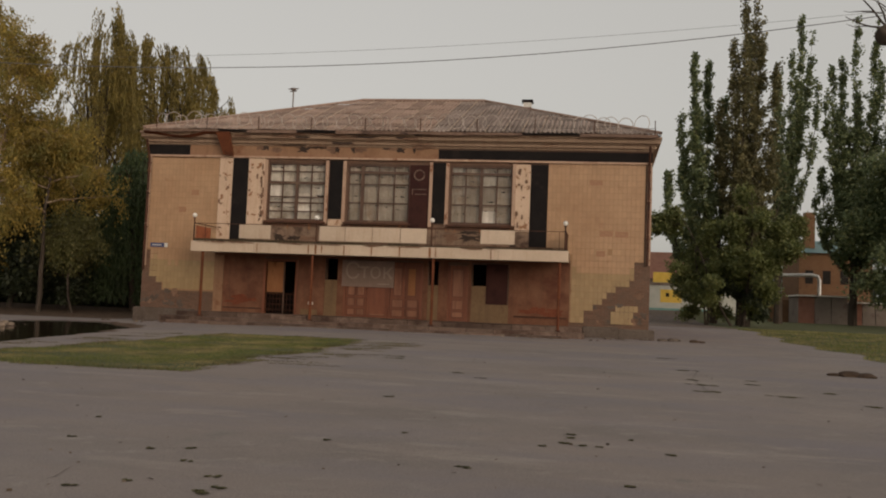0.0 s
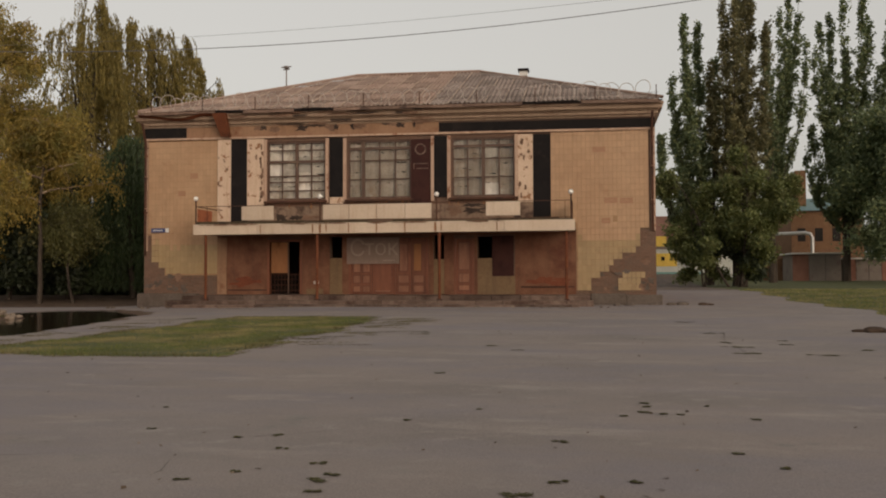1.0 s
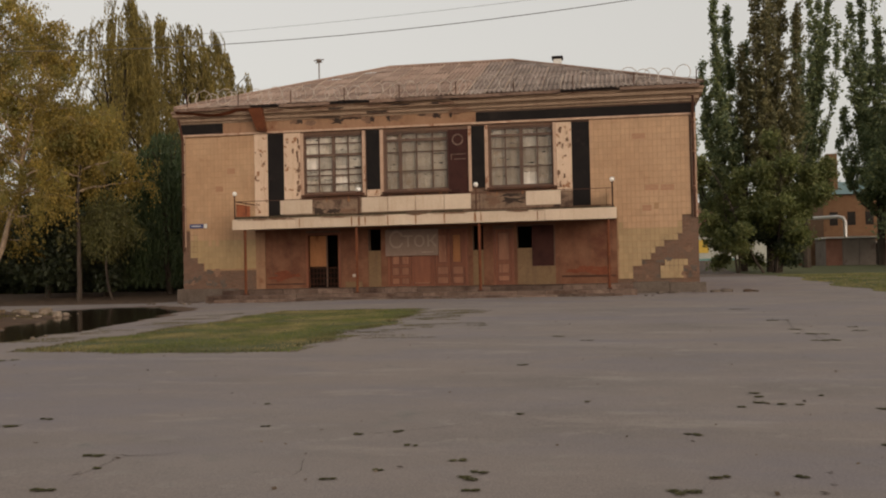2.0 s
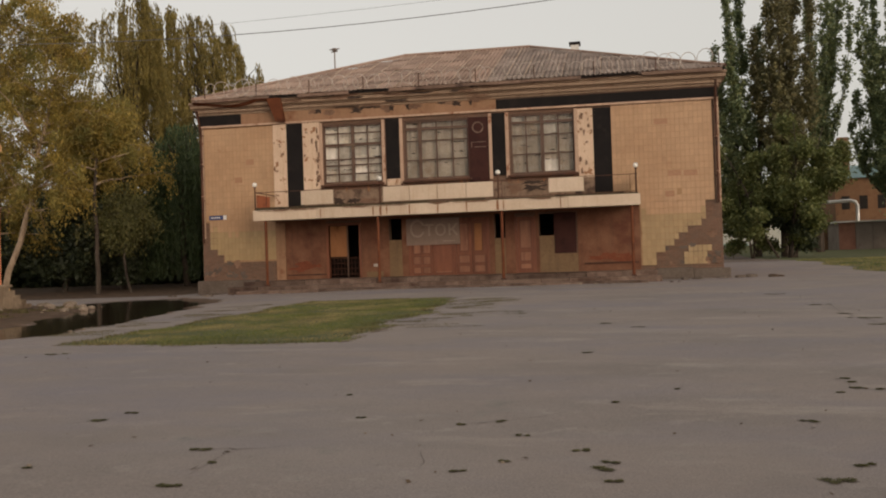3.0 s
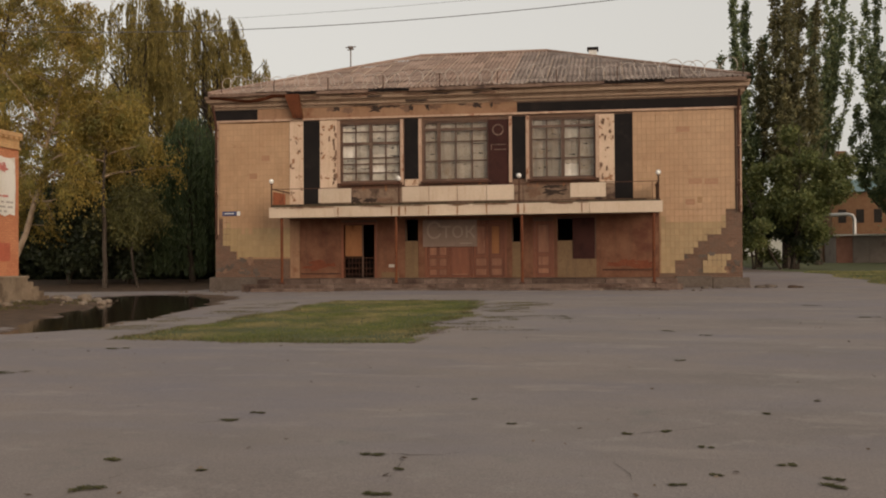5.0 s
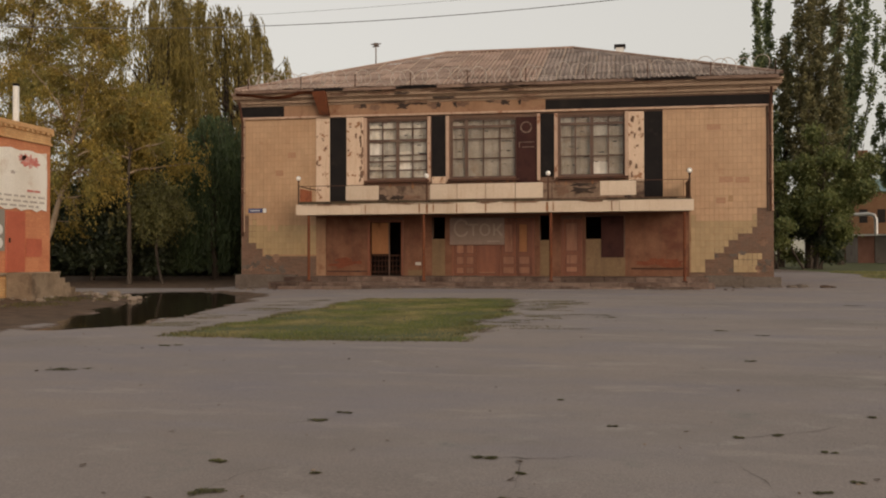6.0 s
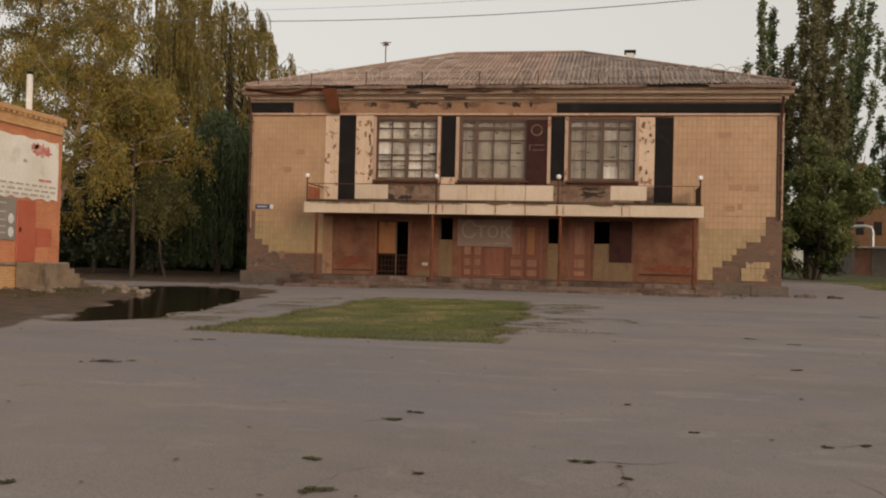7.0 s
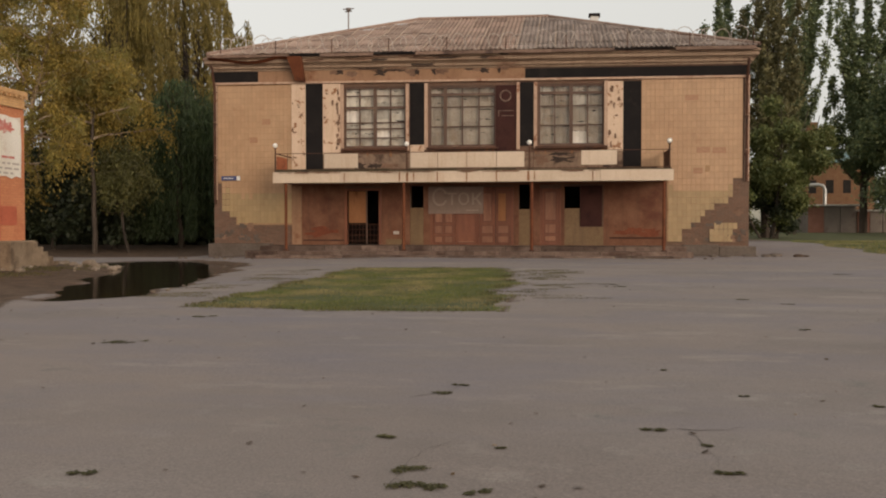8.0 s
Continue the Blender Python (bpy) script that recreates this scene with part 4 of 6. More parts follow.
# ---- balcony ----
BY = 36.2
bal = boxed("balcony", M_CORNICE, hall, -18.5, -1.93, BY + 0.06, FY - 0.02, 3.30, 3.66, label="long concrete balcony with white fascia panels")
EDGES = [-18.53, -15.6, -12.72, -11.45, -10.23, -9.0, -7.66, -4.8, -1.90]
for a, b in zip(EDGES, EDGES[1:]):
    boxed("fascia_panel", M_PANEL, bal, a + 0.008, b - 0.008, BY, BY + 0.055, 3.22, 3.68, bevel=0.006)
for a, b, z0, z1 in ((-16.29, -14.82, 3.84, 4.44), (-12.60, -11.45, 3.82, 4.45), (-11.44, -10.24, 3.82, 4.45), (-10.23, -9.01, 3.82, 4.45), (-9.0, -7.86, 3.82, 4.45), (-5.57, -4.13, 3.88, 4.46)):
    boxed("railing_panel", M_PANEL, bal, a + 0.008, b - 0.008, BY + 0.01, BY + 0.05, z0, z1, bevel=0.008)
for z in (3.78, 4.47):
    boxed("rail", M_RUSTDARK, bal, -18.46, -2.0, BY + 0.06, BY + 0.09, z - 0.014, z + 0.014)
x = -17.9
while x < -2.2:
    bm = bmesh.new()
    cyl(bm, (x, BY + 0.075, 3.66), (x, BY + 0.075, 4.47), 0.011, n=6)
    part("baluster", bm, M_RUSTDARK, bal)
    x += 2.6
boxed("side_panel", M_RUSTPANEL, bal, -18.44, -18.41, BY + 0.25, 37.9, 3.72, 4.38, label="rusty red sheet on the balcony's side rail")
boxed("side_panel", M_RUSTDARK, bal, -2.06, -2.03, BY + 0.2, 38.2, 3.72, 4.45, label="dark rusted sheet on the balcony's side rail")
for x in (-18.425, -2.045):
    boxed("rail", M_RUSTDARK, bal, x - 0.02, x + 0.02, BY + 0.1, FY - 0.03, 4.46, 4.50)
for x in (-18.0, -12.9, -7.56, -2.26):
    bm = bmesh.new()
    cyl(bm, (x, BY + 0.16, 0.27), (x, BY + 0.16, 3.31), 0.062, n=12)
    p = part("support_post", bm, M_RUST, bal, "rusty red iron support post", smooth=False)
    boxed("foot", M_RUSTDARK, p, x - 0.11, x + 0.11, BY + 0.05, BY + 0.27, 0.27, 0.42, bevel=0.02)


def balcony_lamp(x, y):
    lamp = thing("balcony_lamp", (x, y, 3.68), "small milky globe lamp on a rusty pole at the balcony rail", "lamp", "globe lamps on the balcony")
    bm = bmesh.new()
    cyl(bm, (x, y, 3.66), (x, y, 4.72), 0.035, 0.03, 8)
    part("pole", bm, M_RUSTDARK, lamp)
    bm = bmesh.new()
    cyl(bm, (x, y, 4.68), (x, y, 4.74), 0.055, 0.045, 10)
    part("collar", bm, M_RUSTDARK, lamp)
    bm = bmesh.new()
    ball(bm, (x, y, 4.82), 0.105, 14)
    part("globe", bm, M_GLOBE, lamp, "milky white glass globe", smooth=True)
    return lamp


lamp = balcony_lamp(-18.44, BY - 0.005 + 0.1)
for x in (-12.76, -7.66, -2.06):
    copy_thing(lamp, pose(x, BY + 0.095, 3.68))

# sign on the doors
sign = thing("shop_sign", (-10.96, FY - 0.05, 1.94), "faded grey shop signboard over the entrance doors", "sign")
boxed("board", M_SIGN, sign, -12.18, -9.74, FY - 0.07, FY - 0.03, 1.94, 3.13, bevel=0.008)


def text_part(body, size, x, y, z, mat, parent, name="lettering"):
    cu = bpy.data.curves.new(name, "FONT")
    cu.body, cu.size, cu.extrude = body, size, 0.004
    ob = bpy.data.objects.new(name, cu)
    scene.collection.objects.link(ob)
    me = bpy.data.meshes.new_from_object(ob.evaluated_get(bpy.context.evaluated_depsgraph_get()))
    bpy.data.objects.remove(ob)
    me.transform(Matrix.Translation(Vector((x, y, z)) - origin(parent)) @ pose(0, 0, 0, 90))
    me.materials.append(mat)
    ob = new(name, me)
    ob.parent = parent
    return ob


text_part("С", 1.05, -12.06, FY - 0.076, 2.30, M_LETTER, sign)
text_part("ток", 0.98, -11.35, FY - 0.076, 2.34, M_LETTER, sign)
boxed("small_print", M_LETTER, sign, -10.5, -9.95, FY - 0.074, FY - 0.066, 2.07, 2.12)

# street plate
plate = thing("street_plate", (-21.3, FY - 0.02, 3.5), "small blue enamel street plate with a pale end field", "sign")
boxed("plate", M_BLUE, plate, -21.72, -21.02, FY - 0.05, FY - 0.027, 3.48, 3.68, bevel=0.006)
boxed("number_field", M_PALE, plate, -21.0, -20.84, FY - 0.05, FY - 0.027, 3.48, 3.68, bevel=0.006)
boxed("print_bar", M_PALE, plate, -21.62, -21.15, FY - 0.054, FY - 0.049, 3.56, 3.60)

# downpipes at both corners
for x, z0 in ((X1 - 0.13, 3.3), (X0 + 0.10, 2.4)):
    bm = bmesh.new()
    for a, b in ((z0, 4.6), (4.63, 6.1), (6.13, 7.6)):
        cyl(bm, (x, FY - 0.09, a), (x, FY - 0.09, b), 0.055, n=10)
    cyl(bm, (x, FY - 0.09, 7.6), (x, FY - 0.45, 8.5), 0.055, n=10)
    dp = thing("downpipe", (x, FY - 0.09, z0), "rusty broken downpipe at the corner of the facade", "pipe")
    part("pipe", bm, M_RUSTDARK, dp)
    for z in (4.4, 6.0, 7.4):
        boxed("bracket", M_RUSTDARK, dp, x - 0.07, x + 0.07, FY - 0.16, FY + 0.026, z, z + 0.04)
facing("corner_strip", M_TRIM, X1 - 0.20, X1, 3.3, 7.74, 0.005)
facing("corner_strip", M_TRIM, X0, X0 + 0.17, 2.6, 7.74, 0.005)

# ---- roof: hip of corrugated sheets ----
EZ, EY, RZ, RY = 8.96, FY - 0.50, 12.32, 46.5
EX0, EX1, RX0, RX1 = X0 - 0.10, X1 + 0.30, -13.95, -7.05
roof = tagged(new("roof"), "corrugated hip roof with patched sheets")
roof.parent = hall
roof.location = Vector((-10.3, EY, EZ)) - hall.location
bm = bmesh.new()
pts = [bm.verts.new(p) for p in ((EX0 + 0.05, EY + 0.05, EZ - 0.04), (EX1 - 0.05, EY + 0.05, EZ - 0.04), (EX1 - 0.05, 2 * RY - EY, EZ - 0.04), (EX0 + 0.05, 2 * RY - EY, EZ - 0.04), (RX0, RY, RZ - 0.06), (RX1, RY, RZ - 0.06))]
for f in ((0, 1, 5, 4), (1, 2, 5), (2, 3, 4, 5), (3, 0, 4), (3, 2, 1, 0)):
    bm.faces.new([pts[q] for q in f])
part("roof_deck", bm, M_FASCIA, roof, "timber deck under the sheets")


def roof_sheets():
    """Corrugated sheets in overlapping courses on the front slope, cut at the hips."""
    r = random.Random(7)
    slope = math.hypot(RY - EY, RZ - EZ)
    courses, wide, pitch = 6, 0.82, 0.205
    for c in range(courses):
        v0, v1 = c / courses, min(1.0, (c + 1) / courses + 0.012)
        xa, xb = EX0 + (RX0 - EX0) * v0, EX1 + (RX1 - EX1) * v0
        x = EX0 - 0.1
        while x < xb:
            x1 = x + wide
            if x1 > xa + 0.1:
                lift, skew = r.uniform(0.0, 0.02), r.uniform(-0.012, 0.012)
                if c == 0 and r.random() < 0.15:
                    skew += 0.04
                n = int(wide / pitch * 6)
                V = []
                for v in (v0 + skew * 0.3 * (c == 0), v1):
                    lo, hi = EX0 + (RX0 - EX0) * v, EX1 + (RX1 - EX1) * v
                    for q in range(n + 1):
                        px = min(max(x + (x1 - x) * q / n, lo), hi)
                        wave = (0.016 if x < -13 else 0.036) * math.sin(2 * math.pi * px / pitch)
                        V.append((px, EY + (RY - EY) * v - 0.35 * wave, EZ + (RZ - EZ) * v + 0.05 + wave + lift + (0.03 if v == v0 else 0.0)))
                F = [(q, q + 1, q + n + 2, q + n + 1) for q in range(n)]
                raw("roof_sheet", V, F, M_SLATE if x < -9 else M_SLATE_GREY, roof, smooth=True)
                if xa + 0.15 < x < xb - 0.15 and r.random() < (0.85 if x < -3 else 0.35):
                    lo, hi = EX0 + (RX0 - EX0) * v1, EX1 + (RX1 - EX1) * v1
                    if lo < x < hi:
                        S, G = tube([(x, EY + (RY - EY) * v, EZ + (RZ - EZ) * v + 0.085) for v in (v0, (v0 + v1) / 2, v1)], r.uniform(0.012, 0.03), 5)
                        raw("roof_seam", S, G, M_SEAM, roof)
            x = x1 + 0.004
    for xa, xb, sgn in ((EX0, RX0, -1), (EX1, RX1, 1)):
        V, F = tube([(xa, EY, EZ + 0.10), (xb, RY, RZ + 0.10)], [0.07, 0.07], 8)
        raw("hip_cap", V, F, M_SLATE, roof)
    V, F = tube([(RX0, RY, RZ + 0.10), (RX1, RY, RZ + 0.10)], [0.09, 0.09], 8)
    raw("ridge_cap", V, F, M_SLATE, roof)


roof_sheets()
# torn eave boards; black strips stand in for the dark holes between them
r = random.Random(19)
x = EX0
while x < EX1:
    w = r.uniform(0.9, 2.6)
    gone = r.random() < 0.32
    bm = bmesh.new()
    box(bm, x, min(x + w, EX1), EY - (0.0 if gone else 0.02), EY + 0.03, EZ - (0.05 if gone else 0.10) + r.uniform(-0.02, 0.02), EZ + (0.0 if gone else 0.03))
    part("eave_board", bm, M_BLACK if gone else M_FASCIA, roof, "black strip standing in for a dark hole at the eave" if gone else "")
    x += w + 0.004
# sagging rusty gutter piece and chute
V = [(-22.1 + 3.9 * q / 10, EY - 0.20 + 0.1 * s, EZ - 0.10 - 0.20 * math.sin(math.pi * min(1, q / 8) ** 1.5) - 0.05 * s) for s in (0, 1, 2) for q in range(11)]
F = [(s * 11 + q, s * 11 + q + 1, s * 11 + q + 12, s * 11 + q + 11) for s in (0, 1) for q in range(10)]
raw("sagging_gutter", V, F, M_RUST, hall, "rusty sagging strip of gutter")
bm = bmesh.new()
top = [(-18.45, EY - 0.16, 8.86), (-17.80, EY - 0.16, 8.86), (-17.80, EY + 0.10, 8.86), (-18.45, EY + 0.10, 8.86)]
bot = [(-18.15, FY - 0.30, 7.85), (-17.72, FY - 0.30, 7.80), (-17.72, FY - 0.12, 7.80), (-18.15, FY - 0.12, 7.85)]
tv, bv = [bm.verts.new(p) for p in top], [bm.verts.new(p) for p in bot]
for q in range(4):
    bm.faces.new([tv[q], tv[(q + 1) % 4], bv[(q + 1) % 4], bv[q]])
bm.faces.new(bv)
part("rain_chute", bm, M_RUST, hall, "rusty sheet-metal rain chute")

# vent stack and aerial on the roof
vs = thing("vent_stack", (-4.7, 46.2, 11.3), "short white vent stack with a black cap on the roof", "chimney")
boxed("shaft", M_BLACK, vs, -4.92, -4.5, 46.0, 46.4, 11.2, 11.98)
boxed("band", M_PALE, vs, -4.92, -4.5, 45.99, 46.41, 11.983, 12.24)
boxed("cap", M_BLACK, vs, -5.0, -4.42, 45.92, 46.48, 12.243, 12.38, bevel=0.02)
an = thing("roof_aerial", (-17.3, 44.7, 11.1), "thin rusty aerial mast on the roof", "aerial")
bm = bmesh.new()
cyl(bm, (-17.3, 44.7, 10.7), (-17.3, 44.7, 12.62), 0.035, n=6)
part("mast", bm, M_WIRE, an)
for z, w in ((12.58, 0.28), (12.45, 0.18)):
    bm = bmesh.new()
    cyl(bm, (-17.3 - w, 44.7, z), (-17.3 + w, 44.7, z + 0.03), 0.03, n=6)
    part("crossbar", bm, M_WIRE, an)
bm = bmesh.new()
box(bm, -17.42, -17.18, 44.6, 44.8, 12.5, 12.64, bevel=0.02)
part("head", bm, M_WIRE, an)


# razor wire along the eave
def wire_coil():
    coil = thing("razor_wire", (-10.3, EY + 0.12, EZ + 0.1), "loose coil of razor wire along the eave", "wire")
    rng = np.random.default_rng(6)
    a = np.linspace(0, 2 * np.pi, 25)
    for q in range(43):
        cx, cz, rad = -21.4 + 0.53 * q + rng.normal(0, 0.07), EZ + 0.46 + rng.normal(0, 0.05), 0.33 + rng.normal(0, 0.03)
        turn, tip = rng.normal(0, 0.35), rng.normal(0, 0.1)
        V, F = tube(np.stack([cx + rad * np.cos(a) * math.cos(turn), EY + 0.15 + rad * np.cos(a) * math.sin(turn), cz + rad * np.sin(a) + tip * rad * np.cos(a)], -1), 0.015, 4)
        raw("ring", V, F, M_COIL, coil)
    for q in range(10):
        bx = -21.6 + q * 2.57
        bm = bmesh.new()
        cyl(bm, (bx, EY + 0.14, EZ - 0.1), (bx, EY + 0.14, EZ + 0.66), 0.022, n=6)
        part("bracket", bm, M_RUSTDARK, coil)
    for z in (0.30,):
        V, F = tube([(-22.0 + 2.36 * q, EY + 0.14, EZ + z + 0.03 * math.sin(q * 2)) for q in range(11)], 0.008, 4)
        raw("strand", V, F, M_WIRE, coil)


wire_coil()

# ---- decay on the facade: flaked plaster, rust runs and soot; a dark balcony strip ----
M_FLAKE = surface("bare_flaked_render", (0.180, 0.105, 0.070), (0.235, 0.140, 0.095), (0.130, 0.075, 0.050), scale=2.5, grain=20, rough=0.95, vary=0.2)
M_SOOT = surface("black_mould_crust", (0.040, 0.027, 0.022), (0.070, 0.048, 0.036), (0.028, 0.020, 0.016), scale=2.5, grain=20, rough=0.95)
M_RUN = surface("rust_run", (0.240, 0.115, 0.060), (0.300, 0.150, 0.080), (0.170, 0.078, 0.042), scale=4, grain=20, rough=0.9)
M_DARKSTRIP = surface("dark_brown_strip", (0.050, 0.036, 0.022), (0.085, 0.062, 0.036), (0.035, 0.026, 0.018), scale=3, grain=22, rough=0.95, bump=0.6)


layer = [0]


def flake(name, cx, cz, rx, rz, y, mat, seed, parent=None, ragged=0.35, n=18):
    """A thin ragged patch that stands a little proud of an upright face."""
    r = random.Random(seed)
    bm = bmesh.new()
    ring = []
    for q in range(n):
        k = 1 + r.uniform(-ragged, ragged)
        a = 2 * math.pi * q / n
        ca, sa = math.cos(a), math.sin(a)
        ring.append((cx + rx * k * math.copysign(abs(ca) ** 0.7, ca), cz + rz * k * math.copysign(abs(sa) ** 0.7, sa)))
    layer[0] = (layer[0] + 1) % 40
    y -= 0.0011 * layer[0]
    front = [bm.verts.new((px, y, pz)) for px, pz in ring]
    back = [bm.verts.new((px, y + 0.004, pz)) for px, pz in ring]
    bm.faces.new(front[::-1])
    for q in range(n):
        bm.faces.new((front[q], front[(q + 1) % n], back[(q + 1) % n], back[q]))
    return part(name, bm, mat, parent or hall)


r = random.Random(51)
# cornice: lost mouldings and soot west of the middle
for q in range(26):
    x = r.uniform(-17.6, -8.2)
    step, z = r.choice(((0.05, 8.37), (0.14, 8.49), (0.31, 8.71), (0.31, 8.74), (0.36, 8.86)))
    flake("flaked_patch", x, z, r.uniform(0.12, 0.7), r.uniform(0.02, 0.06), FY - step - 0.005, M_FLAKE if q % 3 else M_SOOT, q)
for q in range(8):
    flake("flaked_patch", r.uniform(-6.5, 1.0), r.choice((8.72, 8.86)), r.uniform(0.1, 0.35), r.uniform(0.015, 0.035), FY - 0.366, M_FLAKE, q + 40)
# frieze: drip marks below the cornice
for q in range(20):
    x = r.uniform(-17.6, -8.4)
    h = r.uniform(0.03, 0.14)
    flake("drip_mark", x, 8.31 - h, r.uniform(0.05, 0.30), h, FY - 0.016, M_FLAKE if q % 2 else M_SOOT, q + 80, ragged=0.5)
flake("drip_mark", -18.0, 8.1, 0.26, 0.26, FY - 0.016, M_RUN, 3)
# pilasters: brown scabs where the paint has come away
for x0, x1, z0, z1, n in ((-18.36, -17.8, 3.9, 7.5, 9), (-16.9, -16.2, 4.8, 7.5, 4), (-4.36, -3.8, 4.8, 7.5, 12)):
    for q in range(n):
        flake("paint_scab", r.uniform(x0, x1), r.uniform(z0, z1), r.uniform(0.02, 0.08), r.uniform(0.03, 0.12), FY - 0.055, M_FLAKE, int(x0 * 10) + q, ragged=0.5)
for q in range(10):
    flake("paint_scab", -16.22 + r.uniform(-0.10, 0.04), 4.9 + 2.7 * q / 10, r.uniform(0.04, 0.10), r.uniform(0.05, 0.16), FY - 0.056, M_FLAKE, q + 120, ragged=0.5)
# wall under the windows: soot, rust and bare render
for q in range(18):
    x = r.uniform(-16.8, -4.0)
    flake("stain_patch", x, r.uniform(3.95, 4.6), r.uniform(0.10, 0.45), r.uniform(0.04, 0.16), FY - 0.015, (M_SOOT, M_FLAKE, M_FLAKE)[q % 3], q + 150, ragged=0.5)
for q in range(14):
    x = r.uniform(-16.1, -4.4)
    flake("rust_run", x, 4.72 - 0.1, r.uniform(0.02, 0.05), r.uniform(0.08, 0.20), FY - 0.02, M_RUN, q + 190)
# balcony: dark strip in the slot above the fascia, rust runs down its panels
x = -18.4
while x < -2.0:
    w = r.uniform(0.5, 1.4)
    boxed("moss_strip", M_DARKSTRIP, bal, x, min(x + w, -1.98), BY + 0.02, BY + 0.055, 3.684, 3.72 + r.uniform(0.01, 0.09))
    x += w + 0.003
for x, w in ((-13.05, 0.03), (-12.72, 0.05), (-12.45, 0.025), (-11.45, 0.03), (-10.23, 0.03), (-9.0, 0.03), (-7.70, 0.05), (-7.45, 0.02), (-5.1, 0.02), (-15.4, 0.02)):
    flake("rust_run", x, 3.45, w, 0.22, BY - 0.006, M_RUN, int(-x * 10), bal, 0.3)
for q in range(22):
    flake("grime_patch", r.uniform(-18.3, -2.2), 3.68 - 0.03, r.uniform(0.1, 0.5), r.uniform(0.012, 0.035), BY - 0.005, M_FLAKE, q + 230, bal, 0.5)
# red plaster under the balcony: damp red foot
for x0, x1 in ((-17.9, -16.05), (-4.45, -2.0)):
    for q in range(int((x1 - x0) * 4)):
        flake("damp_patch", r.uniform(x0 + 0.35, x1 - 0.35), r.uniform(0.98, 1.30), r.uniform(0.15, 0.35), r.uniform(0.04, 0.14), FY - 0.004, M_REDDARK, int(x0 * 7) + q, ragged=0.5)
# bare brick corners with scraps of mortar
for q in range(26):
    x, z = (r.uniform(-21.9, -19.4), r.uniform(0.75, 1.4)) if q % 2 else (r.uniform(-0.9, 1.3), r.uniform(0.8, 2.2))
    flake("mortar_scrap", x, z, r.uniform(0.06, 0.25), r.uniform(0.05, 0.14), FY + 0.024, M_PLINTH if q % 3 else M_FLAKE, q + 300, ragged=0.5)
# odd darker tiles
for x, z, w in ((-0.9, 6.9, 0.28), (-0.4, 4.62, 0.28), (0.25, 4.6, 0.28), (-0.62, 3.75, 0.19), (-20.2, 5.3, 0.19), (-19.6, 6.1, 0.19)):
    boxed("replaced_tile", M_TILE_ODD, hall, x - w, x + w, FY - 0.013, FY - 0.009, z - 0.125, z + 0.125)


def settle():
    """The old walls have sunk a little towards the east, more so higher up."""
    stack = list(hall.children)
    stack += [c for o in bpy.data.objects if o.name.split(".")[0] in ("razor_wire", "vent_stack", "roof_aerial", "downpipe") for c in o.children]
    for o in stack:
        stack += list(o.children)
        if o.data is None:
            continue
        at = np.array(origin(o))
        co = np.empty(3 * len(o.data.vertices), np.float32)
        o.data.vertices.foreach_get("co", co)
        co = co.reshape(-1, 3)
        x, z = co[:, 0] + at[0], co[:, 2] + at[2]
        co[:, 2] -= 0.0085 * (x + 11.5) * smooth01(4.9, 8.4, z)
        o.data.vertices.foreach_set("co", co.ravel())
        o.data.update()


settle()

# ---- brick kiosk ----
KX, KY0, KY1 = -23.8, 18.0, 26.95
kiosk = thing("brick_kiosk", (KX - 2, 24, 0.1), "small orange brick kiosk with ochre cornice and stone base", "kiosk")
boxed("wall", M_KIOSK, kiosk, KX - 5, KX, KY0, KY1 - 0.10, 0.88, 5.16)
boxed("base", M_KIOSK_TOP, kiosk, KX - 5.1, KX + 0.22, KY0 - 0.1, KY1 + 0.05, -0.2, 0.80, bevel=0.02)
boxed("base_cap", M_KSTONE, kiosk, KX - 5.1, KX + 0.28, KY0 - 0.1, KY1 + 0.1, 0.802, 0.90, bevel=0.02)
boxed("cornice", M_KIOSK_TOP, kiosk, KX - 5.1, KX + 0.06, KY0, KY1 - 0.05, 5.163, 5.24, bevel=0.01)
boxed("cornice", M_KIOSK_TOP, kiosk, KX - 5.1, KX + 0.02, KY0, KY1 - 0.09, 5.243, 5.50)
boxed("cornice", M_KIOSK_TOP, kiosk, KX - 5.2, KX + 0.10, KY0, KY1 - 0.02, 5.583, 5.74, bevel=0.015)
y = 19.0
while y < KY1 - 0.1:
    boxed("dentil", M_KIOSK_TOP, kiosk, KX - 0.2, KX + 0.10, y, y + 0.13, 5.503, 5.58)
    y += 0.26
kd = boxed("door", M_REDDOOR, kiosk, KX + 0.003, KX + 0.05, 24.62, 25.52, 0.92, 2.86, label="red painted steel door, shut", bevel=0.01)
boxed("handle", M_RUSTDARK, kd, KX + 0.05, KX + 0.10, 24.72, 24.76, 1.85, 2.0)
boxed("wall_patch", M_REDDOOR, kiosk, KX + 0.003, KX + 0.015, 25.6, 26.4, 1.4, 2.0)
# stair along the wall
for q in range(5):
    boxed("stair_step", M_KSTONE, kiosk, KX + 0.285, KX + 1.2, 25.4 + 0.28 * q, 25.68 + 0.28 * q, -0.2, 0.88 - 0.16 * q, bevel=0.015)
boxed("stair_landing", M_KSTONE, kiosk, KX + 0.285, KX + 1.2, 24.3, 25.395, -0.2, 0.89, bevel=0.015)
pipe = thing("stove_pipe", (KX - 0.6, 25.9, 5.7), "pale stove pipe with a sooty top on the kiosk roof", "pipe")
bm = bmesh.new()
cyl(bm, (KX - 0.6, 25.9, 5.6), (KX - 0.6, 25.9, 7.05), 0.10, n=14)
part("pipe", bm, M_PALE, pipe, smooth=False)
bm = bmesh.new()
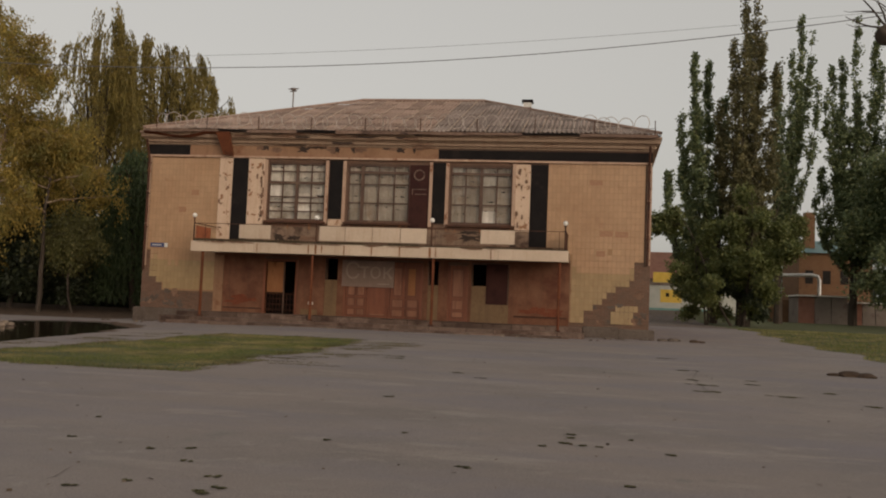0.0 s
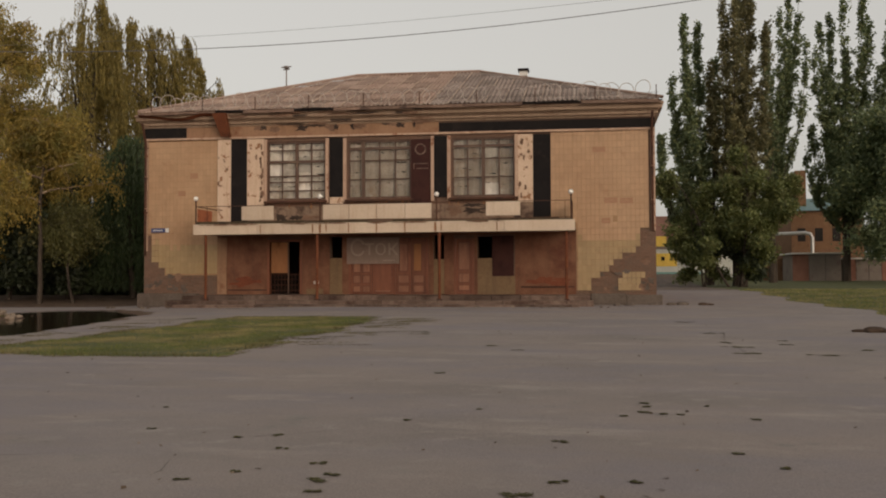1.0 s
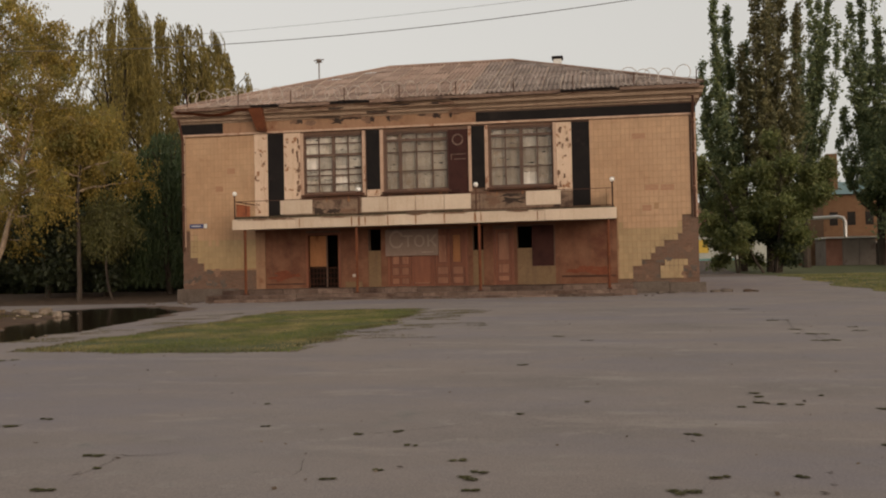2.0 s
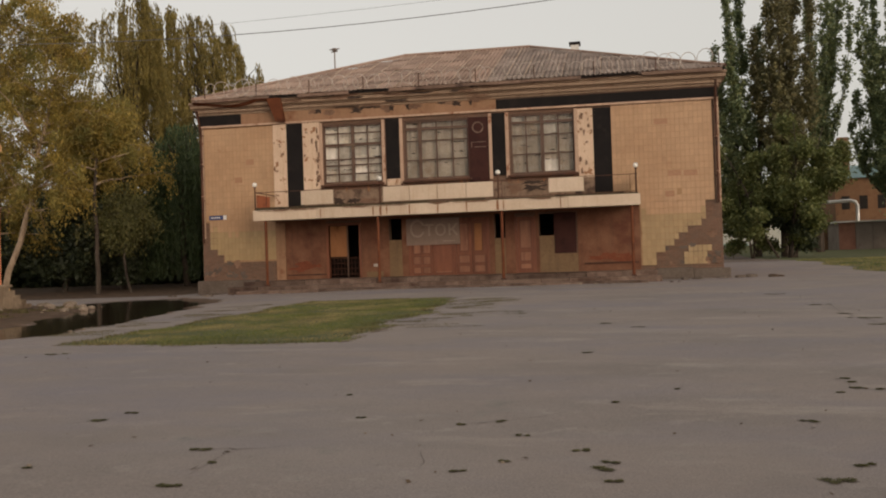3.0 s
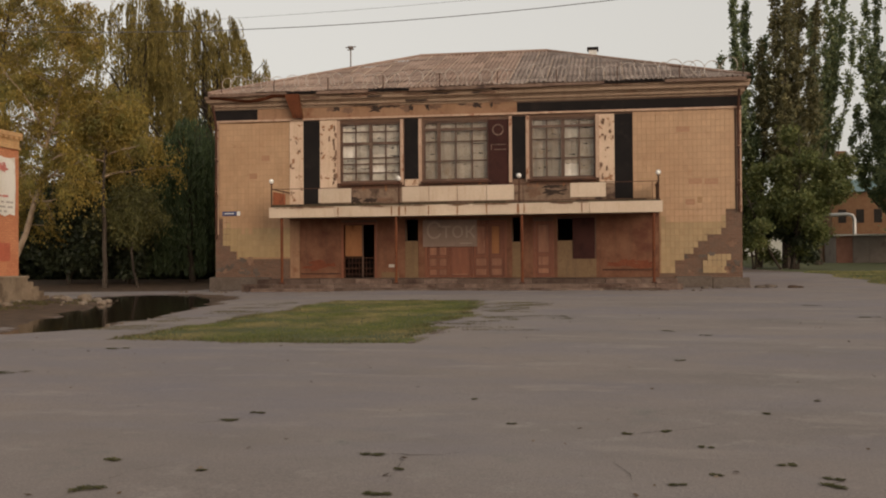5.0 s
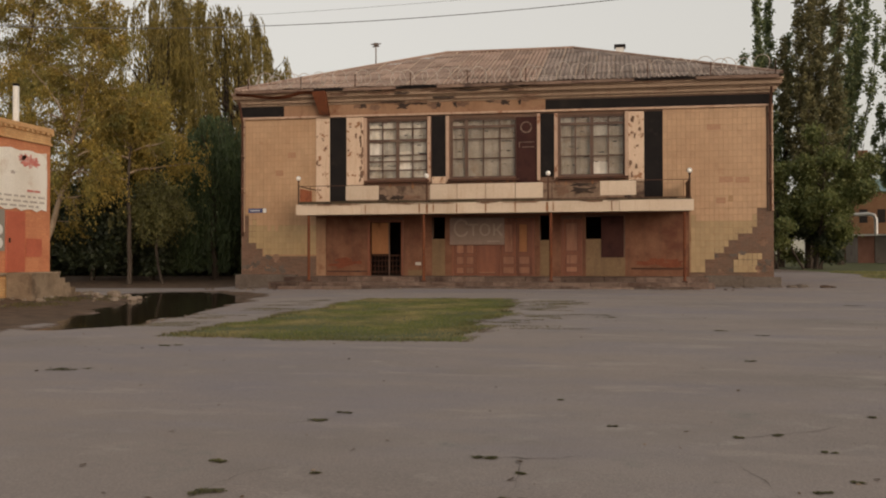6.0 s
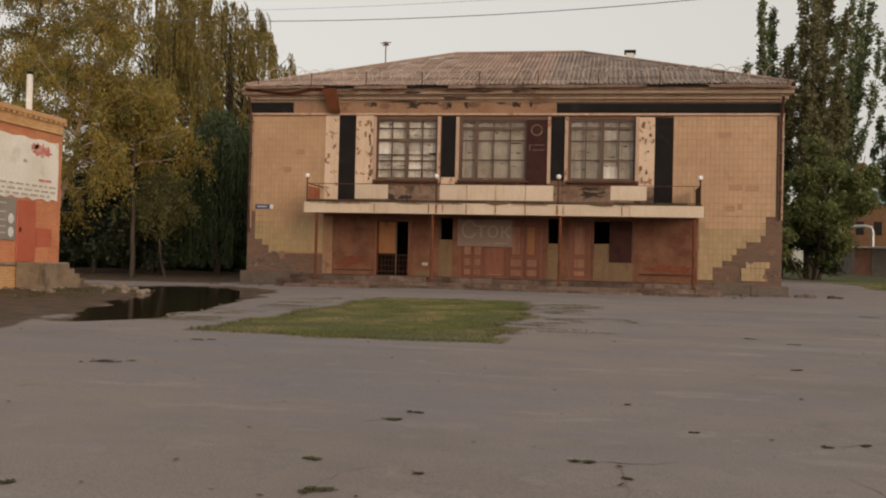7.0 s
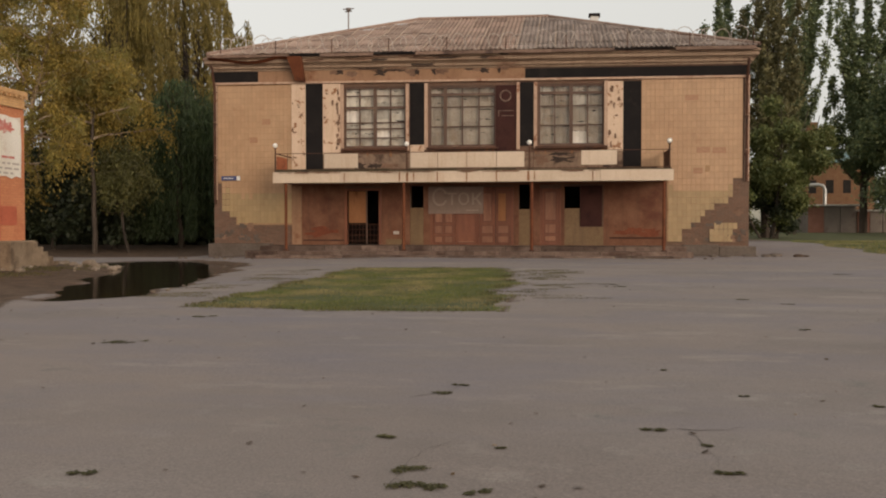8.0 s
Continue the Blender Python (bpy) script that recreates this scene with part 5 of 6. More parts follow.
cyl(bm, (KX - 0.6, 25.9, 7.05), (KX - 0.6, 25.9, 7.14), 0.105, n=14)
part("rim", bm, M_BLACK, pipe, "sooty black rim")
ban = thing("banner", (KX, 24, 2.9), "bleached torn white banner with faded red print on kiosk", "banner")
n = 26
V, F = [], []
for s in range(n + 1):
    yy = 20.0 + (26.62 - 20.0) * s / n
    V += [(KX + 0.03, yy, 2.93 + 0.05 * math.sin(s * 2.3)), (KX + 0.045, yy + 0.02 * math.sin(s), 3.9), (KX + 0.03, yy, 4.86 + 0.03 * math.sin(s * 1.7 + 1))]
for s in range(n):
    F += [(3 * s, 3 * s + 3, 3 * s + 4, 3 * s + 1), (3 * s + 1, 3 * s + 4, 3 * s + 5, 3 * s + 2)]
raw("cloth", V, F, M_POSTER, ban)


def blot(name, cy, cz, ry, rz, mat, parent, seed, x, rough=0.4, n=30):
    r = random.Random(seed)
    bm = bmesh.new()
    c = bm.verts.new((x, cy, cz))
    ring = []
    for q in range(n):
        k = 1 + r.uniform(-rough, rough)
        ring.append(bm.verts.new((x, cy + ry * k * math.cos(2 * math.pi * q / n), cz + rz * k * math.sin(2 * math.pi * q / n))))
    for q in range(n):
        bm.faces.new((c, ring[q], ring[(q + 1) % n]))
    return part(name, bm, mat, parent)


blot("red_print", 25.75, 4.52, 0.42, 0.20, M_POSTRED, ban, 3, KX + 0.052)
blot("red_print", 25.35, 4.60, 0.18, 0.10, M_POSTRED, ban, 5, KX + 0.052)
blot("grey_print", 24.9, 4.1, 0.12, 0.06, M_POSTGREY, ban, 8, KX + 0.056)
boxed("print_bar", M_POSTRED, ban, KX + 0.05, KX + 0.056, 25.6, 26.25, 3.52, 3.59)
for z, a, b in ((3.36, 23.0, 26.4), (3.20, 23.4, 26.5), (3.05, 22.8, 26.2)):
    y = a
    while y < b:
        w = 0.12 + 0.25 * ((y * 7.3) % 1)
        boxed("print_bar", M_POSTGREY, ban, KX + 0.05, KX + 0.056, y, y + w, z - 0.03, z + 0.03)
        y += w + 0.12
nb = thing("notice_board", (KX, 24, 1.6), "grey notice board with pale ovals on the kiosk wall", "notice board")
boxed("board", M_BOARDGREY, nb, KX + 0.004, KX + 0.04, 22.6, 24.56, 1.58, 2.90, bevel=0.006)
for z in (1.83, 2.25):
    blot("oval", 24.33, z, 0.13, 0.16, M_PALE, nb, 1, KX + 0.046, 0.02)
for z in (2.72, 2.45, 2.2, 2.0, 1.8):
    boxed("print_bar", M_POSTGREY, nb, KX + 0.041, KX + 0.047, 22.8, 24.1, z - 0.025, z + 0.025)


# ---- rubble, soil heaps, stones ----
def stone(at, size, seed, mat, label, category="stone", group="", flat=0.6):
    r = random.Random(seed)
    bm = bmesh.new()
    bmesh.ops.create_icosphere(bm, subdivisions=2, radius=1.0)
    for v in bm.verts:
        k = 1 + 0.28 * noise.noise(v.co * 1.4 + Vector((seed * 3.1, 0, 0)))
        v.co = Vector((v.co.x * size * k, v.co.y * size * k * r.uniform(0.95, 1.05), v.co.z * size * flat * k))
    x, y = at
    bmesh.ops.rotate(bm, verts=bm.verts, matrix=Euler((0, 0, r.uniform(0, 6))).to_matrix())
    z = float(height(x, y))
    ob = part("stone" if category == "stone" else "soil_heap", bm, mat)
    ob.location = (x, y, z + size * flat * 0.35)
    return tagged(ob, label, category, group)


r = random.Random(11)
for q in range(34):
    a = r.uniform(0, 6.28)
    d = r.uniform(0.1, 1) ** 0.6
    x, y = -22.6 + 1.5 * d * math.cos(a), 26.5 + 4.2 * d * math.sin(a)
    stone((x, y), r.uniform(0.05, 0.17), q + 1, M_RUBBLE, "pale broken rubble stone by the kiosk stair", group="rubble by the kiosk")
for x, y, s in ((-23.4, 30.1, 0.26), (-23.8, 29.2, 0.2), (-24.4, 29.8, 0.22), (-22.6, 29.7, 0.13)):
    stone((x, y), s, int(s * 100), M_RUBBLE, "pale broken concrete lump at the puddle's edge", group="rubble by the puddle")
for x, y, s in ((2.0, 37.6, 0.22), (2.5, 38.3, 0.28), (1.2, 37.5, 0.14), (3.3, 37.8, 0.22), (3.6, 37.9, 0.15)):
    stone((x, y), s, int(x * 17), M_PLINTH if x < 3 else M_SOILHEAP, "broken grey plinth lump by the wall", group="rubble by the wall", flat=0.4)
for x, y, s, f in ((5.15, 21.6, 0.27, 0.36), (5.45, 21.5, 0.24, 0.32), (4.85, 21.7, 0.18, 0.3)):
    stone((x, y), s, int(x * 11), M_SOILHEAP, "low heap of dark soil on the asphalt", "soil heap", "soil heaps", f)
for q in range(14):
    t = r.uniform(0, 1)
    x, y = -15.0 + r.uniform(-0.6, 0.9) - 2.0 * t, 16.2 + 7.5 * t
    stone((x, y), r.uniform(0.025, 0.06), q + 60, M_RUBBLE, "pale pebble at the puddle's edge", group="pebbles by the puddle")


for q in range(40):
    x, y = r.uniform(-20.5, -0.5), 34.9 - abs(r.gauss(0, 0.22))
    stone((x, y), r.uniform(0.03, 0.09), q + 200, M_PLINTH if q % 3 else M_RUBBLE, "crumbled stone at the foot of the steps", group="crumbs by the steps", flat=0.5)
for q in range(16):
    x, y = (r.uniform(-23.2, -19.8), 37.8 - abs(r.gauss(0, 0.5))) if q % 2 else (r.uniform(-1.0, 2.6), 37.7 - abs(r.gauss(0, 0.3)))
    stone((x, y), r.uniform(0.05, 0.16), q + 300, M_PLINTH, "broken masonry lump by the plinth", group="rubble by the wall", flat=0.5)


for x, y, size in ((-6.73, 5.29, 0.016), (-3.59, 5.56, 0.016), (-4.74, 6.44, 0.012)):
    stone((x, y), size, int(-x * 31), M_RUBBLE, "pale pebble lying on the asphalt", group="pebbles on the asphalt", flat=0.45)


# ---- cracks and weeds in the asphalt ----
def crack(points, wide, seed, label="narrow dark crack in the asphalt"):
    r = random.Random(seed)
    L, R = [], []
    P = []
    for (ax, ay), (bx, by) in zip(points, points[1:]):
        n = max(2, int(math.hypot(bx - ax, by - ay) / 0.09))
        P += [(ax + (bx - ax) * q / n + r.uniform(-0.02, 0.02), ay + (by - ay) * q / n + r.uniform(-0.03, 0.03)) for q in range(n)]
    V, F = [], []
    for q, (x, y) in enumerate(P):
        w = wide * r.uniform(0.25, 1.2) * (0.4 if q in (0, len(P) - 1) else 1)
        z = float(height(x, y)) + 0.004
        V += [(x - w * 0.3, y - w, z), (x + w * 0.3, y + w, z)]
    for q in range(len(P) - 1):
        F.append((2 * q, 2 * q + 2, 2 * q + 3, 2 * q + 1))
    ob = raw("crack", V, F, M_CRACK)
    tagged(ob, label, "crack", kind="structure")


CRACKS = (((-7.5, 6.7), (-7.27, 6.9), (-7.1, 7.35)), ((-5.85, 5.83), (-5.4, 5.88), (-5.05, 6.0)), ((-5.55, 5.85), (-5.5, 5.4), (-5.5, 4.8)), ((-4.1, 6.8), (-3.8, 6.95), (-3.45, 7.2), (-3.2, 7.45)),
          ((-0.8, 9.3), (-0.77, 8.55), (-0.5, 8.5)), ((1.34, 18.1), (1.33, 16.6), (1.31, 15.0)), ((1.8, 21.5), (1.35, 18.3)), ((2.2, 15.1), (2.8, 15.0)), ((-1.75, 5.1), (-1.4, 5.7)), ((-3.0, 5.3), (-2.85, 5.75)),
          ((-7.2, 4.4), (-7.15, 5.1), (-6.9, 5.5)), ((-16.0, 33.5), (-14.0, 33.0)), ((-13.5, 31.0), (-10.0, 31.4)), ((-5.0, 30.2), (-1.0, 29.6)), ((3.0, 18.7), (5.0, 18.5)), ((-4.2, 5.9), (-4.05, 5.3)))
for q, c in enumerate(CRACKS):
    crack(c, 0.007 if q not in (5, 6) else 0.03, q)


def weeds(spots):
    """Low mats of leaves that grow from the cracks and hollows."""
    rng = np.random.default_rng(31)
    for x, y, size in spots:
        z = float(height(x, y))
        tuft = thing("weed_tuft", (x, y, z), "small dark green weed mat growing from cracked asphalt", "weed", "weeds in the asphalt")
        n = int(110 + 1500 * size)
        k = max(3, int(size * 30))
        mid = rng.normal(0, 1, (k, 2)) * np.array([0.42, 0.20]) * size
        XY = mid[rng.integers(0, k, n)] + rng.normal(0, 1, (n, 2)) * size * 0.12
        X, Y = x + XY[:, 0], y + XY[:, 1]
        Z = height(X, Y) + 0.006 + rng.exponential(0.001 + 0.004 * size, n)
        V, F = leaf_cloud(np.stack([X, Y, Z], -1), 0.013, rng, None, 0.6)
        lie = np.repeat(Z, 4)
        V[:, 2] = lie + 0.22 * (V[:, 2] - lie)
        raw("leaves", V, F, M_MAT, tuft)


weeds(((-0.74, 9.2, 0.10), (-0.76, 8.95, 0.09), (-0.75, 8.6, 0.14), (-0.55, 8.5, 0.12), (-1.47, 6.98, 0.10), (1.34, 17.9, 0.22), (1.33, 16.7, 0.30), (1.31, 15.3, 0.34), (-2.32, 8.6, 0.06),
       (-3.12, 5.93, 0.08), (-2.96, 5.45, 0.13), (-2.92, 5.6, 0.10), (-2.86, 5.13, 0.08), (-1.66, 5.23, 0.14), (-1.47, 5.6, 0.10), (-0.12, 9.08, 0.06), (0.01, 6.2, 0.06), (-0.23, 6.68, 0.08), (-0.95, 5.67, 0.08)))
weeds(((-7.27, 6.89, 0.14), (-7.2, 7.26, 0.08), (-7.44, 5.4, 0.12), (-7.16, 4.69, 0.16), (-5.75, 5.84, 0.13), (-5.5, 5.45, 0.06), (-5.48, 4.85, 0.10), (-4.06, 6.8, 0.08), (-3.81, 6.94, 0.08), (-3.57, 6.4, 0.06),
       (-11.53, 12.4, 0.25), (-11.2, 9.41, 0.30), (2.45, 18.5, 0.16), (2.43, 15.05, 0.3), (3.4, 16.3, 0.25), (-5.3, 20.7, 0.3), (-2.5, 15.6, 0.14), (-7.0, 3.8, 0.22), (-8.8, 4.42, 0.12), (-4.96, 7.05, 0.05)))

weeds(((0.19, 8.29, 0.08), (-0.97, 8.34, 0.08), (1.39, 20.76, 0.3), (2.34, 17.47, 0.2), (3.59, 14.18, 0.25), (-3.23, 11.76, 0.12), (-3.6, 5.58, 0.06), (1.31, 25.49, 0.35), (-3.83, 5.3, 0.06), (-2.91, 7.86, 0.08),
       (-5.16, 19.84, 0.25), (-3.09, 16.53, 0.2), (-5.47, 8.22, 0.06), (-6.68, 5.21, 0.05), (-6.98, 4.41, 0.14), (-7.15, 4.4, 0.16), (-6.75, 4.35, 0.10)))


def litter():
    """Fallen leaves strewn over the yard."""
    rng = np.random.default_rng(17)
    n = 420
    Y = 4 + 32 * rng.uniform(0, 1, n) ** 1.3
    X = rng.uniform(-1, 1, n) * (6 + Y * 0.42) - 4
    keep = (basin(X, Y) > 0.2) & (bed(X, Y) > 0.1)
    X, Y = X[keep], Y[keep]
    n = len(X)
    Z = height(X, Y) + 0.008
    a, s = rng.uniform(0, 6.28, n), rng.uniform(0.012, 0.035, n)
    c = np.stack([X, Y, Z], -1)
    u = np.stack([np.cos(a) * s, np.sin(a) * s, rng.uniform(0, 0.3, n) * s], -1)
    w = np.stack([-np.sin(a) * s * 0.6, np.cos(a) * s * 0.6, rng.uniform(-0.2, 0.4, n) * s], -1)
    V = np.stack([c - u, c - w, c + u, c + w], 1).reshape(-1, 3)
    V[:, 2] = np.maximum(V[:, 2], np.repeat(Z, 4) - 0.004)
    ob = raw("fallen_leaves", V, np.arange(4 * n).reshape(-1, 4), M_DRYLEAF, kind="stuff")
    tagged(ob, "dry brown leaves strewn over the asphalt", "leaves")


litter()


# ---- trees ----
def limb(p0, way, length, r0, rng, bend=0.15, steps=7, sag=0.0):
    P = [np.array(p0, float)]
    d = np.array(way, float)
    d /= np.linalg.norm(d)
    for q in range(steps):
        d = d + rng.normal(0, bend, 3) + np.array([0, 0, -sag])
        d /= np.linalg.norm(d)
        P.append(P[-1] + d * length / steps)
    return np.array(P), np.linspace(r0, r0 * 0.25, steps + 1)


def poplar(x, y, tall, spread, leaves, mat, seed, label, bare=2.0, bark=None, size=0.12, wind=0.03, leaders=()):
    """Upright poplar: steep leaders like flames, set with leafy twigs; ragged outline with gaps.
    leaders: (sideways reach, height, half-width) of each, else a fan of them is made up."""
    rng = np.random.default_rng(seed)
    z = float(height(x, y))
    t = thing("tree", (x, y, z), label, "tree", "poplars")
    trunk, tr = limb((x, y, z - 0.2), (0.01, 0, 1), tall * 0.6, 0.14 + tall * 0.010, rng, 0.015, 12)
    pieces = [tube(trunk, tr, 8)]
    plan = [(dx, rng.normal(0, 1.3), top, w) for dx, top, w in leaders]
    n = int(10 + spread * 7)
    for k in range(0 if leaders else n):
        a, out = rng.uniform(0, 2 * np.pi), spread * (k / n) ** 0.6 * rng.uniform(0.8, 1.08)
        top = tall * (1 - 0.62 * (out / spread) ** 1.5) * rng.uniform(0.78, 1.0) if k > 1 else tall
        plan.append((out * math.cos(a), out * math.sin(a), max(top, bare + 4), 0.9))
    pts = []
    q = np.linspace(0, 1, 11)[:, None]
    room = sum(top * w for _, _, top, w in plan)
    for dx, dy, top, w in plan:
        low = z + min(bare + rng.uniform(0, 0.25) * top, 0.55 * top)
        b, e = np.array([x, y, low]), np.array([x + dx, y + dy, z + top])
        m = np.array([x + 0.92 * dx, y + 0.92 * dy, low + 0.38 * (z + top - low)])
        P = (1 - q) ** 2 * b + 2 * q * (1 - q) * m + q ** 2 * e + rng.normal(0, 0.08, (11, 3))
        if not leaders:
            P[:, 0] += wind * tall * ((P[:, 2] - z) / tall) ** 2.5
        pieces.append(tube(P, np.linspace(0.09, 0.012, 11), 5))
        length = np.linalg.norm(np.diff(P, axis=0), axis=1).sum()
        tw = int(length * 5)
        per = max(6, int(leaves * top * w / room / tw))
        u = rng.uniform(0.06, 1.0, tw) * 10
        c = np.clip(u.astype(int), 0, 9)
        base = P[c] + (P[c + 1] - P[c]) * (u - c)[:, None]
        side = rng.uniform(0, 2 * np.pi, tw)
        body = w * np.sin(np.pi * np.clip(0.12 + 0.088 * u, 0, 1)) ** 0.8
        way = np.stack([np.cos(side) * body + 0.25, np.sin(side) * body, rng.uniform(0.7, 1.6, tw)], -1) * rng.uniform(0.4, 1.15, tw)[:, None]
        v = rng.uniform(0, 1, (tw, per, 1)) ** 0.8
        L = base[:, None] + way[:, None] * v + rng.normal(0, 0.15, (tw, per, 3))
        pts.append(L.reshape(-1, 3))
    V, F = joined(pieces)
    raw("trunk", V, F, bark or M_BARK, t)
    P = np.concatenate(pts)
    P = P[P[:, 2] > z + bare * 0.6]
    V, F = leaf_cloud(P, size, rng, None, 0.6)
    raw("crown", V, F, mat, t)
    return t


def birch(x, y, tall, spread, limbs, mat, seed, label, low=4.0, bark=None, per=34, size=0.075, lean=0.0, pale=False):
    """Birch: pale forking limbs that carry separate drooping sprays of small leaves, with dark gaps between."""
    rng = np.random.default_rng(seed)
    z = float(height(x, y))
    t = thing("tree", (x, y, z), label, "tree")
    trunk, tr = limb((x, y, z - 0.2), (lean, 0, 1), tall * 0.86, 0.04 + tall * 0.007, rng, 0.11, 10)
    twigs, nodes = [], []
    for k in range(limbs):
        f = rng.uniform((low + 0.6) / tall, 0.97)
        i = min(8, int(f * 10))
        base = trunk[i] + (trunk[i + 1] - trunk[i]) * (f * 10 - i)
        a = rng.uniform(0, 2 * np.pi)
        reach = spread * rng.uniform(0.55, 1.05) * math.sin(math.pi * (0.22 + 0.66 * f)) ** 0.7
        P, R = limb(base, (math.cos(a), math.sin(a), rng.uniform(0.35, 1.0)), reach, 0.10 * (1.2 - f), rng, 0.14, 8, 0.05)
        twigs.append(tube(P, R, 5))
        kept = rng.uniform(0, 1, 9)
        for e in range(2, 9):
            for s in range(2):
                d = P[e] - P[e - 1] + rng.normal(0, 0.5, 3) + np.array([0, 0, 0.1])
                Q, R2 = limb(P[e], d, rng.uniform(0.5, 1.5), 0.016, rng, 0.2, 4, 0.16)
                if e % 2:
                    twigs.append(tube(Q, R2, 3))
                if kept[e] > 0.36:
                    nodes += [Q[1], Q[2], Q[3], Q[4]]
    N = np.array(nodes)
    k = len(N)
    wide = rng.uniform(0.10, 0.22, (k, 1, 1))
    P = N[:, None] + rng.normal(0, 1, (k, per, 3)) * wide * np.array([1, 1, 0.65])
    P[:, :, 2] -= rng.exponential(0.30, (k, per))
    P = P.reshape(-1, 3)
    P = P[P[:, 2] > z + low * 0.6]
    raw("trunk", *tube(trunk, tr, 8), M_PALEBARK if pale else M_BARK, t)
    V, F = joined(twigs)
    raw("branchwork", V, F, bark or M_BARK, t, "pale thin limbs" if bark else "")
    V, F = leaf_cloud(P, size, rng, (0, 0, -0.5), 0.55)
    raw("crown", V, F, mat, t)
    return t


def broad(x, y, tall, spread, leaves, mat, seed, label, bare=1.5, bark=None, size=0.14, dense=1.0, drop=0.0, stems=1):
    """Rounded tree of limbs with leaf clumps at their ends, uneven, with gaps."""
    rng = np.random.default_rng(seed)
    z = float(height(x, y))
    t = thing("tree", (x, y, z), label, "tree")
    pieces, tips = [], []
    for s in range(stems):
        off = rng.normal(0, 0.35, 2) * (stems > 1)
        trunk, tr = limb((x + off[0], y + off[1], z - 0.2), (rng.normal(0, 0.10) + 0.5 * off[0], rng.normal(0, 0.1), 1), tall * 0.8, (0.09 + tall * 0.009) / stems ** 0.5, rng, 0.06, 10)
        pieces.append(tube(trunk, tr, 8))
        for q in range(int(tall * 3.0 / stems)):
            f = rng.uniform(max(0.12, bare / tall), 1.0)
            base = trunk[0] + (trunk[-1] - trunk[0]) * f
            a = rng.uniform(0, 2 * np.pi)
            reach = spread * rng.uniform(0.5, 1.1) * math.sin(math.pi * (0.14 + 0.72 * f)) ** 0.8
            P, R = limb(base, (math.cos(a), math.sin(a), rng.uniform(0.1, 0.8)), reach, 0.06 + 0.03 * (1 - f), rng, 0.16, 6, 0.02)
            pieces.append(tube(P, R, 5))
            for e in (3, 4, 5, 6):
                tips.append(P[e])
    tips = np.array(tips)
    m = int(leaves * dense)
    c = tips[rng.integers(0, len(tips), m)]
    sub = rng.normal(0, 1, (len(tips) * 2, 3)) * np.array([0.45, 0.45, 0.30]) * spread * 0.16
    idx = rng.integers(0, len(sub), m)
    P = c + sub[idx] + rng.normal(0, 1, (m, 3)) * spread * 0.075
    if drop:
        P[:, 2] -= rng.exponential(drop, m)
    P = P[P[:, 2] > z + bare * 0.55]
    V, F = joined(pieces)
    raw("trunk", V, F, bark or M_BARK, t)
    V, F = leaf_cloud(P, size, rng, None, 0.6)
    raw("crown", V, F, mat, t)
    return t


def weeping(x, y, tall, spread, bundles, mat, seed, label, low=2.0, strand_len=(2.0, 6.0), per=34, size=0.12, strands=13, flat=0.55):
    """Weeping willow: arching limbs end on an uneven dome, from which bundles of long leafy strands hang."""
    rng = np.random.default_rng(seed)
    z = float(height(x, y))
    t = thing("tree", (x, y, z), label, "tree")
    trunk, tr = limb((x, y, z - 0.2), (0.03, 0, 1), tall * 0.6, 0.10 + tall * 0.012, rng, 0.06, 9)
    a = rng.uniform(0, 2 * np.pi, bundles)
    u = rng.uniform(0.02, 1.0, bundles) ** 0.5
    lump = 1 + 0.14 * np.sin(3 * a + seed) + 0.10 * np.sin(7 * a + 2 * seed) + rng.normal(0, 0.06, bundles)
    heads = np.stack([x + spread * u * np.cos(a) * lump, y + spread * u * np.sin(a) * lump, z + tall * (1 - flat * u ** 2.4) * (1 - 0.10 * rng.uniform(0, 1, bundles) ** 2)], -1)
    heads[bundles * 2 // 3:, 2] -= tall * rng.uniform(0.1, 0.4, bundles - bundles * 2 // 3)
    pieces = []
    for h in heads[::4]:
        b = trunk[rng.integers(4, 10)]
        m = (b + h) / 2 + np.array([0, 0, 0.25 * abs(h[2] - b[2]) + 0.6])
        q = np.linspace(0, 1, 7)[:, None]
        pieces.append(tube((1 - q) ** 2 * b + 2 * q * (1 - q) * m + q ** 2 * h, np.linspace(0.10, 0.02, 7), 5))
    n = bundles * strands
    start = np.repeat(heads, strands, axis=0) + rng.normal(0, 1, (n, 3)) * np.array([0.20, 0.20, 0.25])
    length = np.repeat(rng.uniform(*strand_len, bundles), strands) * rng.uniform(0.55, 1.1, n)
    length = np.minimum(length, np.maximum(0.5, start[:, 2] - z - low * rng.uniform(0.6, 1.5, n)))
    out = np.repeat(np.stack([np.cos(a), np.sin(a)], -1), strands, axis=0) * 0.35
    k = rng.uniform(0, 1, (n, per))
    P = np.zeros((n, per, 3))
    bow = 1 - (1 - np.minimum(k * 2.5, 1)) ** 2
    P[:, :, 0] = start[:, None, 0] + out[:, None, 0] * bow + rng.normal(0, 0.03, (n, 1)) * length[:, None] * k
    P[:, :, 1] = start[:, None, 1] + out[:, None, 1] * bow
    P[:, :, 2] = start[:, None, 2] - length[:, None] * k + 0.25 * bow * (1 - k)
    P = P.reshape(-1, 3) + rng.normal(0, 0.035, (n * per, 3))
    P = P[P[:, 2] > z + 0.4]
    raw("trunk", *tube(trunk, tr, 8), M_BARK, t)
    V, F = joined(pieces)
    raw("branchwork", V, F, M_BARK, t)
    V, F = leaf_cloud(P, size, rng, (0, 0, -1), 0.25)
    raw("crown", V, F, mat, t)
    return t


